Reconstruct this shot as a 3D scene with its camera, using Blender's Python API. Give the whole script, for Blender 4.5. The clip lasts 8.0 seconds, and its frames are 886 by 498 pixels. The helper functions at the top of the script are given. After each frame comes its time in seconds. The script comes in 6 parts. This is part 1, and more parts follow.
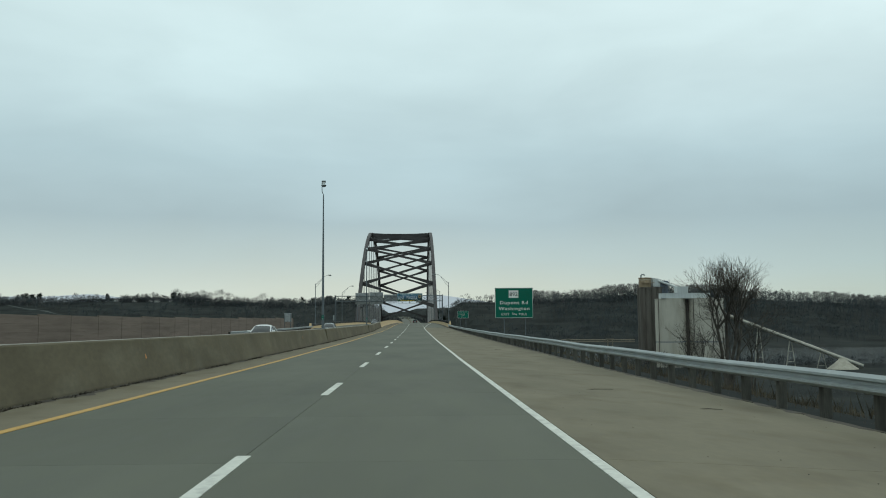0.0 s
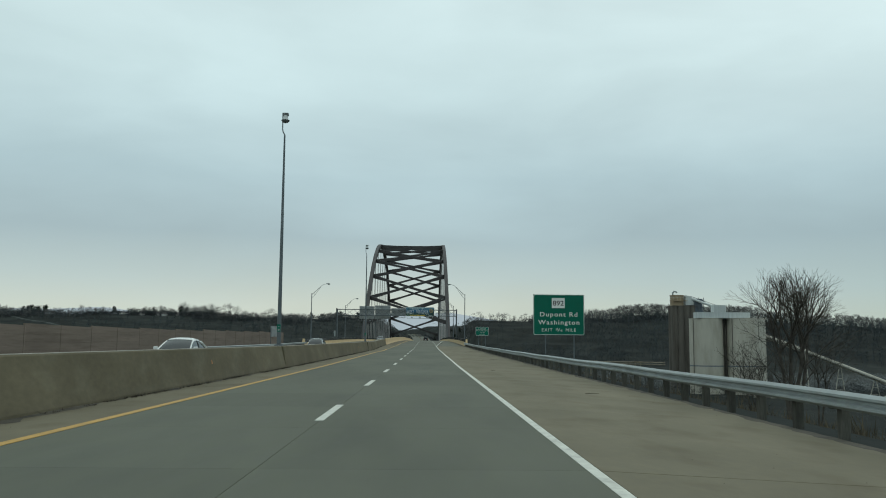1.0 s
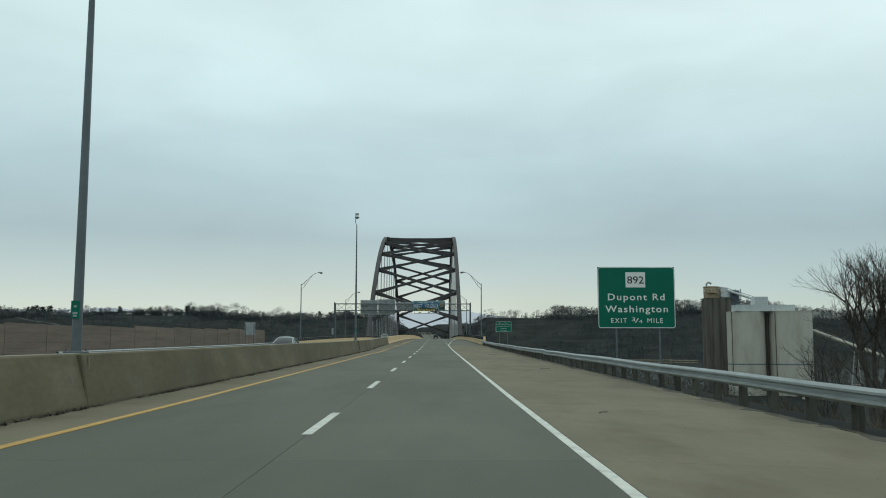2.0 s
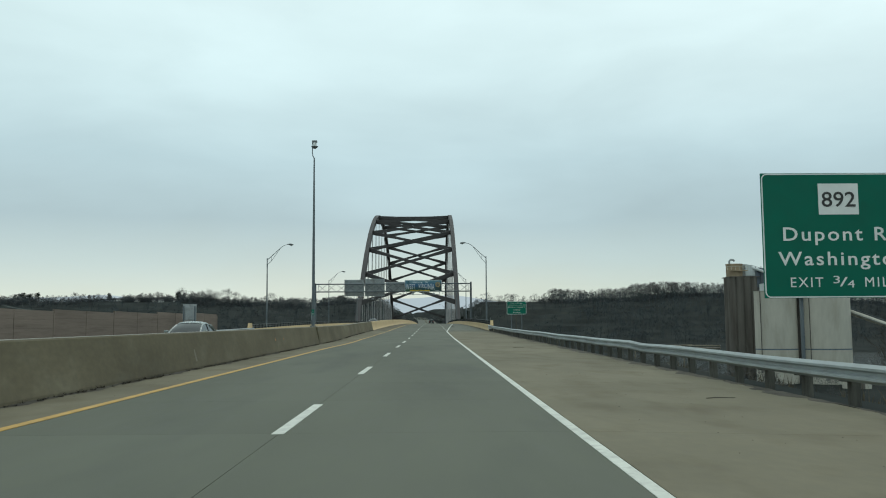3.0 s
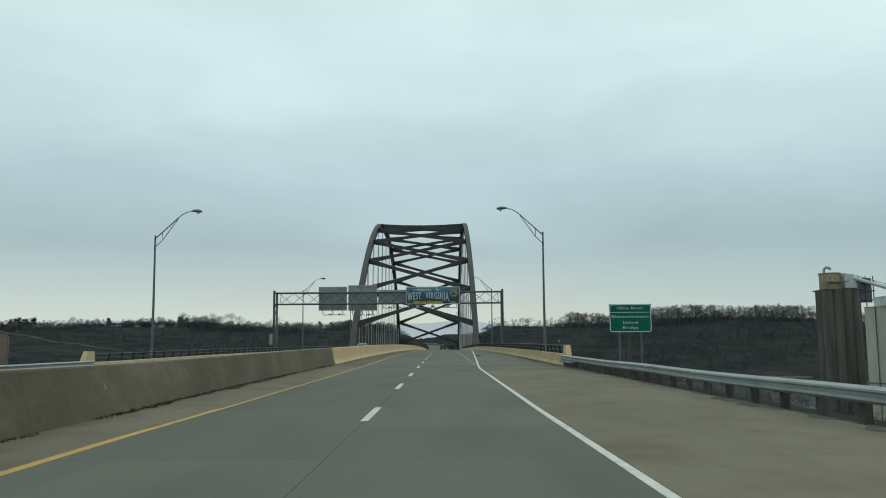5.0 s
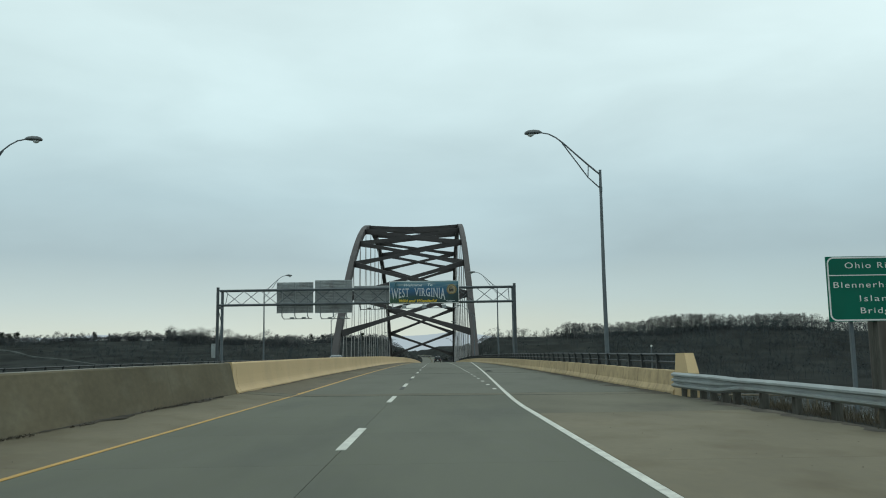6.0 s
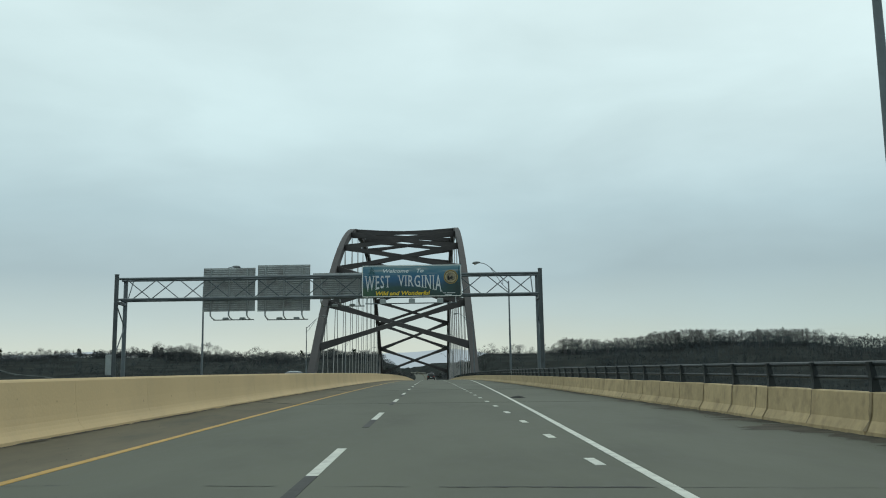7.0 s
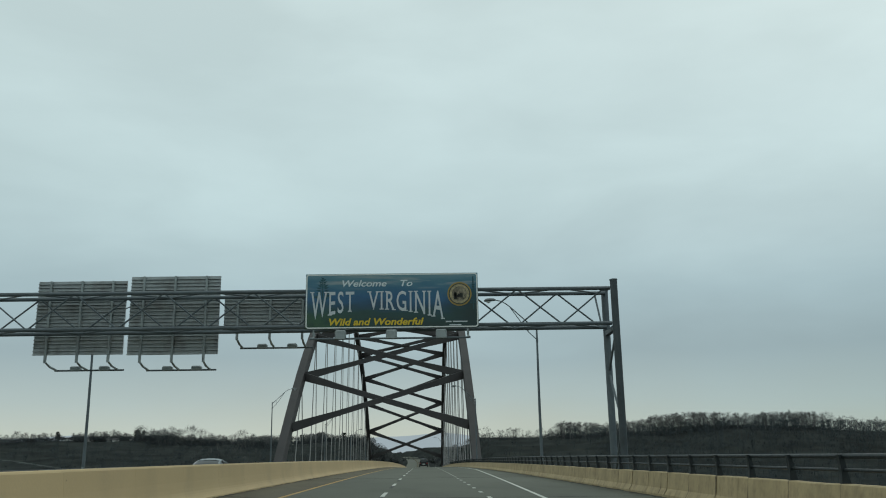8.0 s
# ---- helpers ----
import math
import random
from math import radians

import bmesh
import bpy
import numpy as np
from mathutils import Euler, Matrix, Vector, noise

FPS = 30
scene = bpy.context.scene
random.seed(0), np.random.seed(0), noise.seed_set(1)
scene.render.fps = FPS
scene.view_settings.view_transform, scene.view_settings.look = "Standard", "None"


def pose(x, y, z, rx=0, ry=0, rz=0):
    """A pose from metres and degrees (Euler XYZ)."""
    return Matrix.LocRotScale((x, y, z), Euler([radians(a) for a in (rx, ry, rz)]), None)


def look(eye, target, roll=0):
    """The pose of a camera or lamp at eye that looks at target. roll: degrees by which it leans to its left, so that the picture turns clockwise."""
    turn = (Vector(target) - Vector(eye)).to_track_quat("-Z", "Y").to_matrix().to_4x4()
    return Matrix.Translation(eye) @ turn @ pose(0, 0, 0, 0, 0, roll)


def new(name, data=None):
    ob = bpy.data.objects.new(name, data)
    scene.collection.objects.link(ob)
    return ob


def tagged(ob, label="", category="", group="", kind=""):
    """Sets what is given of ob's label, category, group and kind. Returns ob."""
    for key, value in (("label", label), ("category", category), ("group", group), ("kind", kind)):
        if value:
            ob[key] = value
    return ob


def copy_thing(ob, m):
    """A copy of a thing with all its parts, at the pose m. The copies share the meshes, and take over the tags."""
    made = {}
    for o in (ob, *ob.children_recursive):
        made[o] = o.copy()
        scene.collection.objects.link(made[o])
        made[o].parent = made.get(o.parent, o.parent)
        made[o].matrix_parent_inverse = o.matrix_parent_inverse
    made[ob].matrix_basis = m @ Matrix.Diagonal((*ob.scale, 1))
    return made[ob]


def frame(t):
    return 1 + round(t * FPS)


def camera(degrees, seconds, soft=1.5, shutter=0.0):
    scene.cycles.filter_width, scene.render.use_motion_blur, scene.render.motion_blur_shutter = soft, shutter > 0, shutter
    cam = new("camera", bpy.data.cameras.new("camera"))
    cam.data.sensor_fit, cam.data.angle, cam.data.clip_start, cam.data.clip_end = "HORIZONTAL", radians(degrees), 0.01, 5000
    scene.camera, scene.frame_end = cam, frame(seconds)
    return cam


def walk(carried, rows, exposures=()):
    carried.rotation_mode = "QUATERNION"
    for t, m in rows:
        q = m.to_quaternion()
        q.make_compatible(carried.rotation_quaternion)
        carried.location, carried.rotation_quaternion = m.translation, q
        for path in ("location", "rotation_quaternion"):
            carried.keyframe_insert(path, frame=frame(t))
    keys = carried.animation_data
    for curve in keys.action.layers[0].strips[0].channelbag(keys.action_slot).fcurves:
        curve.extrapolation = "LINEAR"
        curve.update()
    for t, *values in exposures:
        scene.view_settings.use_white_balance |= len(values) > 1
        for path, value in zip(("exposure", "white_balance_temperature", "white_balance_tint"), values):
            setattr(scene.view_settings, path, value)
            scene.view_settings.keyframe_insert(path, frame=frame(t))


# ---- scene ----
# ---- camera ----
cam = camera(53.08, 8.0, soft=1.05)


def eye(t, x, y, z, yaw, pitch, roll):
    """A row of the path: place in metres, yaw to the left, pitch up and roll in degrees."""
    a, b = radians(yaw), radians(pitch)
    ahead = Vector((-math.sin(a) * math.cos(b), math.cos(a) * math.cos(b), math.sin(b)))
    at = Vector((x, y, z))
    return (t, look(at, at + ahead * 100, roll))


PATH = [
    eye(0, -0.011, 4.711, 1.398, -1.809, 5.225, -0.422),
    eye(0.5, -0.023, 18.137, 1.425, -1.631, 5.909, 0.345),
    eye(1, -0.012, 31.573, 1.512, -1.039, 6.400, 0.481),
    eye(1.5, 0.033, 45.025, 1.629, -0.509, 6.604, 0.249),
    eye(3, 0.039, 85.174, 1.911, -0.742, 5.307, -0.401),
    eye(3.5, -0.042, 98.679, 2.055, -0.902, 5.473, -0.555),
    eye(4, -0.115, 112.259, 2.199, -0.368, 6.163, -0.604),
    eye(4.5, -0.219, 125.882, 2.414, 0.033, 6.711, -0.360),
    eye(6, -0.416, 166.991, 2.863, -0.511, 7.703, -0.909),
    eye(6.5, -0.375, 180.731, 3.105, -0.778, 8.536, -0.982),
    eye(7, -0.375, 194.477, 3.195, -0.952, 8.777, -0.981),
    eye(7.5, -0.399, 208.185, 3.575, -1.506, 11.153, -0.858),
    eye(8, -0.394, 221.934, 3.814, -1.488, 14.058, -0.940),
]
walk(cam, PATH, exposures=[(0, 0.0), (0.5, -0.08), (1.5, -0.04), (3.0, 0.14), (3.5, 0.16), (4.5, -0.04), (6.0, 0.04), (7.0, 0.0), (7.5, -0.03), (8.0, -0.27)])

# ---- world, sun, exposure ----
world = bpy.data.worlds.new("overcast_sky")
scene.world = world
world.use_nodes = True
wt = world.node_tree
wt.nodes.clear()


def wnode(kind, **kw):
    n = wt.nodes.new(kind)
    for k, v in kw.items():
        n.inputs[k].default_value = v
    return n


SUN_EL, SUN_AZ = radians(38), radians(35)
sky = wt.nodes.new("ShaderNodeTexSky")
sky.sky_type = "NISHITA"
sky.sun_disc = False
sky.sun_elevation, sky.sun_rotation = SUN_EL, SUN_AZ
clear = wnode("ShaderNodeBackground", Strength=0.1)
wt.links.new(sky.outputs[0], clear.inputs[0])
tc = wt.nodes.new("ShaderNodeTexCoord")
sep = wt.nodes.new("ShaderNodeSeparateXYZ")
wt.links.new(tc.outputs["Generated"], sep.inputs[0])
ramp = wt.nodes.new("ShaderNodeValToRGB")
STOPS = [(0.0, (0.605, 0.668, 0.580)), (0.045, (0.590, 0.660, 0.588)), (0.075, (0.500, 0.604, 0.588)), (0.12, (0.398, 0.516, 0.542)),
         (0.19, (0.444, 0.590, 0.621)), (0.3, (0.620, 0.790, 0.800)), (0.55, (0.72, 0.87, 0.86)), (1.0, (0.745, 0.860, 0.837))]
for n, (at, c) in enumerate(STOPS):
    e = ramp.color_ramp.elements[n] if n < 2 else ramp.color_ramp.elements.new(at)
    e.position, e.color = at, (*c, 1)
mapn = wt.nodes.new("ShaderNodeMapping")
mapn.inputs["Scale"].default_value = (1.5, 1.5, 4.5)
mapn.inputs["Rotation"].default_value = (0.0, radians(4), 0.0)
wt.links.new(tc.outputs["Generated"], mapn.inputs[0])
cloud = wnode("ShaderNodeTexNoise", Scale=2.2, Detail=5.0, Roughness=0.5, Distortion=0.2)
wt.links.new(mapn.outputs[0], cloud.inputs["Vector"])
spread = wt.nodes.new("ShaderNodeMapRange")
for k, v in (("From Min", 0.3), ("From Max", 0.7), ("To Min", 0.93), ("To Max", 1.08)):
    spread.inputs[k].default_value = v
wt.links.new(cloud.outputs["Fac"], spread.inputs[0])
shift = wt.nodes.new("ShaderNodeMath")
shift.operation = "MULTIPLY_ADD"
shift.inputs[1].default_value = 0.05
wt.links.new(cloud.outputs["Fac"], shift.inputs[0])
lower = wt.nodes.new("ShaderNodeMath")
lower.operation = "SUBTRACT"
lower.inputs[1].default_value = 0.025
wt.links.new(sep.outputs["Z"], lower.inputs[0])
wt.links.new(lower.outputs[0], shift.inputs[2])
wt.links.new(shift.outputs[0], ramp.inputs[0])
# the cloud deck is heavier low in the east
def wmath(op, a, b=None, value=0.0):
    n = wt.nodes.new("ShaderNodeMath")
    n.operation = op
    wt.links.new(a, n.inputs[0])
    if b is None:
        n.inputs[1].default_value = value
    else:
        wt.links.new(b, n.inputs[1])
    return n.outputs[0]


east = wmath("MAXIMUM", sep.outputs["X"], value=0.0)
low_band = wmath("MAXIMUM", wmath("ADD", wmath("MULTIPLY", sep.outputs["Z"], value=-4.0), value=1.0), value=0.0)
heavy = wmath("MULTIPLY", east, low_band)
dim = wt.nodes.new("ShaderNodeVectorMath")
dim.operation = "MULTIPLY_ADD"
dim.inputs[1].default_value, dim.inputs[2].default_value = (-0.84, -0.62, -0.52), (1, 1, 1)
wt.links.new(heavy, dim.inputs[0])
tint = wt.nodes.new("ShaderNodeVectorMath")
tint.operation = "SCALE"
wt.links.new(ramp.outputs[0], tint.inputs[0])
wt.links.new(spread.outputs[0], tint.inputs["Scale"])
deckc = wt.nodes.new("ShaderNodeVectorMath")
deckc.operation = "MULTIPLY"
wt.links.new(tint.outputs[0], deckc.inputs[0])
wt.links.new(dim.outputs[0], deckc.inputs[1])
cover = wnode("ShaderNodeBackground", Strength=1.04)
wt.links.new(deckc.outputs[0], cover.inputs[0])
mixw = wnode("ShaderNodeMixShader", Fac=0.93)
wt.links.new(clear.outputs[0], mixw.inputs[1])
wt.links.new(cover.outputs[0], mixw.inputs[2])
wout = wt.nodes.new("ShaderNodeOutputWorld")
wt.links.new(mixw.outputs[0], wout.inputs[0])

sun = new("sun", bpy.data.lights.new("sun", "SUN"))
sun.data.energy, sun.data.angle, sun.data.color = 0.3, radians(30), (1.0, 0.96, 0.9)
sun.matrix_world = look((0, 0, 300), (-math.sin(SUN_AZ) * math.cos(SUN_EL), -math.cos(SUN_AZ) * math.cos(SUN_EL), 300 - math.sin(SUN_EL)))


# ---- materials ----
def material(name, base, rough=0.7, metal=0.0, vary=0.25, fine=12.0, broad=0.6, bump=0.15, stain=None, stretch=(1, 1, 1), rnd=0.0, spec=0.4):
    """Surface with grain and broad blotches at real size, and an optional stain colour that comes through in patches."""
    m = bpy.data.materials.new(name)
    m.use_nodes = True
    t = m.node_tree
    b = t.nodes["Principled BSDF"]
    b.inputs["Metallic"].default_value = metal
    b.inputs["Specular IOR Level"].default_value = spec
    geo = t.nodes.new("ShaderNodeNewGeometry")
    mp = t.nodes.new("ShaderNodeMapping")
    mp.inputs["Scale"].default_value = stretch
    t.links.new(geo.outputs["Position"], mp.inputs[0])

    def noise_at(scale, detail):
        n = t.nodes.new("ShaderNodeTexNoise")
        n.inputs["Scale"].default_value, n.inputs["Detail"].default_value = scale, detail
        t.links.new(mp.outputs[0], n.inputs["Vector"])
        return n.outputs["Fac"]

    def span(x, lo, hi, a=0.3, z=0.7):
        r = t.nodes.new("ShaderNodeMapRange")
        for k, v in (("From Min", a), ("From Max", z), ("To Min", lo), ("To Max", hi)):
            r.inputs[k].default_value = v
        t.links.new(x, r.inputs[0])
        return r.outputs[0]

    def times(a, c):
        n = t.nodes.new("ShaderNodeMath")
        n.operation = "MULTIPLY"
        t.links.new(a, n.inputs[0])
        t.links.new(c, n.inputs[1])
        return n.outputs[0]

    grain, blotch = noise_at(fine, 6.0), noise_at(broad, 4.0)
    k = times(span(grain, 1 - vary * 0.6, 1 + vary * 0.6), span(blotch, 1 - vary, 1 + vary))
    if rnd:
        info = t.nodes.new("ShaderNodeObjectInfo")
        k = times(k, span(info.outputs["Random"], 1 - rnd, 1 + rnd, 0, 1))
    colour = t.nodes.new("ShaderNodeRGB")
    colour.outputs[0].default_value = (*base, 1)
    out = colour.outputs[0]
    if stain:
        mix = t.nodes.new("ShaderNodeMix")
        mix.data_type = "RGBA"
        mix.inputs[7].default_value = (*stain, 1)
        t.links.new(out, mix.inputs[6])
        t.links.new(span(noise_at(broad * 2.3, 8.0), 0, 0.85, 0.5, 0.72), mix.inputs[0])
        out = mix.outputs[2]
    sc = t.nodes.new("ShaderNodeVectorMath")
    sc.operation = "SCALE"
    t.links.new(out, sc.inputs[0])
    t.links.new(k, sc.inputs["Scale"])
    t.links.new(sc.outputs[0], b.inputs["Base Color"])
    t.links.new(span(grain, rough - 0.08, min(1, rough + 0.08)), b.inputs["Roughness"])
    if bump:
        bp = t.nodes.new("ShaderNodeBump")
        bp.inputs["Strength"].default_value, bp.inputs["Distance"].default_value = bump, 0.02
        t.links.new(grain, bp.inputs["Height"])
        t.links.new(bp.outputs[0], b.inputs["Normal"])
    return m


M_ROAD = material("grey_worn_concrete_road", (0.106, 0.112, 0.0860), 0.85, vary=0.13, fine=5.0, broad=0.3, bump=0.1, stain=(0.08679, 0.09346, 0.07488), stretch=(1, 0.22, 1), rnd=0.05, spec=0.22)
M_DECK = material("grey_bridge_deck_concrete", (0.1161, 0.1211, 0.09588), 0.85, vary=0.10, fine=5.0, broad=0.2, bump=0.1, stain=(0.09499, 0.09855, 0.07893), stretch=(1, 0.3, 1), spec=0.22)
M_SHOULDER = material("tan_shoulder_concrete", (0.170, 0.1535, 0.1085), 0.9, vary=0.13, fine=7.0, broad=0.45, bump=0.15, stain=(0.132, 0.114, 0.076), stretch=(1, 0.55, 1), rnd=0.04, spec=0.15)
M_JOINT = material("dark_joint_sealant", (0.066, 0.066, 0.058), 0.8, vary=0.3)
M_APRON = material("stained_grey_brown_concrete", (0.131, 0.126, 0.093), 0.9, vary=0.16, fine=6.0, broad=0.35, bump=0.12, stain=(0.098, 0.094, 0.072), stretch=(1, 0.5, 1), spec=0.18)
M_DUSTY = material("brown_dusty_deck_edge", (0.138, 0.122, 0.088), 0.9, vary=0.18, fine=6.0, broad=0.5, bump=0.12, stain=(0.104, 0.101, 0.078), stretch=(1, 0.25, 1), spec=0.15)
M_FIELD = material("pale_winter_pasture", (0.072, 0.080, 0.077), 0.95, vary=0.3, fine=0.5, broad=0.05, bump=0, spec=0.02)
M_WHITE = material("worn_white_road_paint", (0.578, 0.588, 0.525), 0.7, vary=0.10, fine=20, broad=2.5, bump=0.1, stain=(0.396, 0.396, 0.3608))
M_YELLOW = material("worn_yellow_road_paint", (0.48, 0.285, 0.065), 0.7, vary=0.10, fine=20, broad=2.5, bump=0.1, stain=(0.33, 0.22, 0.085))
M_BLACK = material("black_contrast_paint", (0.045, 0.045, 0.043), 0.8, vary=0.2, fine=15)
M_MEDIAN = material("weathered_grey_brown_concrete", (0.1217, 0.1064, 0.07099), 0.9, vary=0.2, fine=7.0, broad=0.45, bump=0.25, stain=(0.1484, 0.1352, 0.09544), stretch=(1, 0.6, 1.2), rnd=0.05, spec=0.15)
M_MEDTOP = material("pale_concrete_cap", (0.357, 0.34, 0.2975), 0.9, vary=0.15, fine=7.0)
M_SCAR = material("scraped_concrete", (0.168, 0.155, 0.118), 0.9, vary=0.25, fine=9.0, broad=2.0, bump=0.2)
M_CREAM = material("cream_coated_concrete", (0.545, 0.405, 0.225), 0.85, vary=0.05, fine=14.0, broad=0.25, bump=0.2, stain=(0.48, 0.36, 0.21), rnd=0.02)
M_DRIP = material("grey_brown_drip_stain", (0.25, 0.19, 0.11), 0.9, vary=0.35, fine=9, broad=1.5, bump=0.1, stain=(0.15, 0.12, 0.075))
M_CREAMW = material("weathered_cream_concrete", (0.437, 0.3327, 0.1868), 0.85, vary=0.13, fine=9.0, broad=1.7, bump=0.4, stain=(0.30, 0.225, 0.13), stretch=(1, 1, 0.8), rnd=0.06)
M_RAILING = material("dark_painted_steel_railing", (0.0135, 0.0185, 0.0205), 0.5, vary=0.2, bump=0.05)
M_GALV = material("galvanised_steel", (0.295, 0.328, 0.332), 0.55, metal=0.3, vary=0.12, fine=9, broad=1.2, bump=0.05, stain=(0.2635, 0.2805, 0.272), rnd=0.05)
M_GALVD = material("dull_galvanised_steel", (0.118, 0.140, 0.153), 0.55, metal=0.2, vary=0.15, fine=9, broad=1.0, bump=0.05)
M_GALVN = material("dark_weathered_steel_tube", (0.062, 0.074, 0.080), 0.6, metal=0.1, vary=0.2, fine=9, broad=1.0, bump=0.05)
M_POST = material("weathered_timber_post", (0.084, 0.082, 0.071), 0.9, vary=0.3, fine=14, broad=2.0, bump=0.4, stretch=(3, 3, 0.4), rnd=0.2, spec=0.1)
M_ARCH = material("brown_weathering_steel", (0.050, 0.047, 0.0475), 0.7, vary=0.18, fine=2.0, broad=0.12, bump=0.1, stain=(0.061, 0.056, 0.055))
M_CABLE = material("pale_grey_cable", (0.315, 0.3075, 0.3), 0.55, vary=0.1, bump=0)
M_NOISE = material("brown_stamped_concrete_panel", (0.205, 0.166, 0.138), 0.9, vary=0.12, fine=5.0, broad=0.5, bump=0.5, stain=(0.155, 0.1251, 0.1033), stretch=(1, 0.25, 4.0), rnd=0.06, spec=0.1)
# ground colour is shifted to blue-grey to carry the far hills' haze
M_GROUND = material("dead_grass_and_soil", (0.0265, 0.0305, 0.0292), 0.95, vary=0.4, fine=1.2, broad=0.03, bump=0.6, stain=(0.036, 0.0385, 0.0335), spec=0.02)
M_WATER = material("grey_brown_river_water", (0.055, 0.06, 0.055), 0.09, vary=0.08, fine=0.6, broad=0.02, bump=0.06, spec=0.5)
# air haze over the far hills is put into these three base colours
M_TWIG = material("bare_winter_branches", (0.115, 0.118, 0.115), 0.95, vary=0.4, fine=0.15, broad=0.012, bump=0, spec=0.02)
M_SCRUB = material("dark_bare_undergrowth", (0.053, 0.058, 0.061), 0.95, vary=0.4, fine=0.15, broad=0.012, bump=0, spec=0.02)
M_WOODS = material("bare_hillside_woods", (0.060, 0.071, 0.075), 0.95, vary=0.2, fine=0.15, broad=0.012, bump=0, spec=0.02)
M_EVERGREEN = material("dark_evergreen_needles", (0.018, 0.026, 0.018), 0.9, vary=0.3, fine=0.5, broad=0.05, bump=0, spec=0.02)
M_BARK = material("dark_grey_bark", (0.080, 0.072, 0.062), 0.95, vary=0.35, fine=6, broad=0.7, bump=0.5, spec=0.05)
M_GREEN = material("green_reflective_sheeting", (0.001, 0.130, 0.084), 0.6, vary=0.05, fine=3, broad=0.7, bump=0, stain=(0.002, 0.118, 0.077), spec=0.2)
M_SIGNW = material("white_reflective_sheeting", (0.74, 0.76, 0.73), 0.5, vary=0.05, fine=6, broad=1.0, bump=0)
M_ALU = material("ribbed_aluminium_sheet", (0.36, 0.385, 0.39), 0.5, metal=0.25, vary=0.14, fine=5, broad=0.8, bump=0.05, stain=(0.2415, 0.2458, 0.2415))
M_SILO = material("dirty_white_silo_paint", (0.442, 0.425, 0.3655), 0.8, vary=0.10, fine=1.2, broad=0.16, bump=0.1, stain=(0.34, 0.3187, 0.2635), stretch=(1, 1, 0.25))
M_WSHEET = material("pale_blue_white_sheet_cladding", (0.50, 0.54, 0.54), 0.6, vary=0.08, fine=1.5, broad=0.3, bump=0.05, stain=(0.40, 0.43, 0.42), stretch=(4, 4, 0.3))
M_BAND = material("faded_slate_blue_paint", (0.11, 0.135, 0.17), 0.7, vary=0.2, fine=2)
M_TOWER = material("stained_grey_concrete", (0.128, 0.119, 0.105), 0.9, vary=0.25, fine=1.0, broad=0.2, bump=0.3, stain=(0.07125, 0.06225, 0.054), stretch=(1, 1, 0.12), spec=0.1)
M_TANK = material("ochre_painted_steel", (0.29, 0.225, 0.145), 0.6, vary=0.15, fine=3)
M_RUBBER = material("black_rubber", (0.018, 0.018, 0.018), 0.8, vary=0.1)
M_GLASS = material("dark_tinted_glass", (0.02, 0.026, 0.027), 0.08, vary=0.05, bump=0, spec=0.4)
M_LENS = material("frosted_lamp_lens", (0.62, 0.66, 0.66), 0.2, vary=0.05, bump=0, spec=0.6)
M_LAMP = material("grey_cast_lamp_housing", (0.13, 0.145, 0.15), 0.5, vary=0.1, fine=10, bump=0)


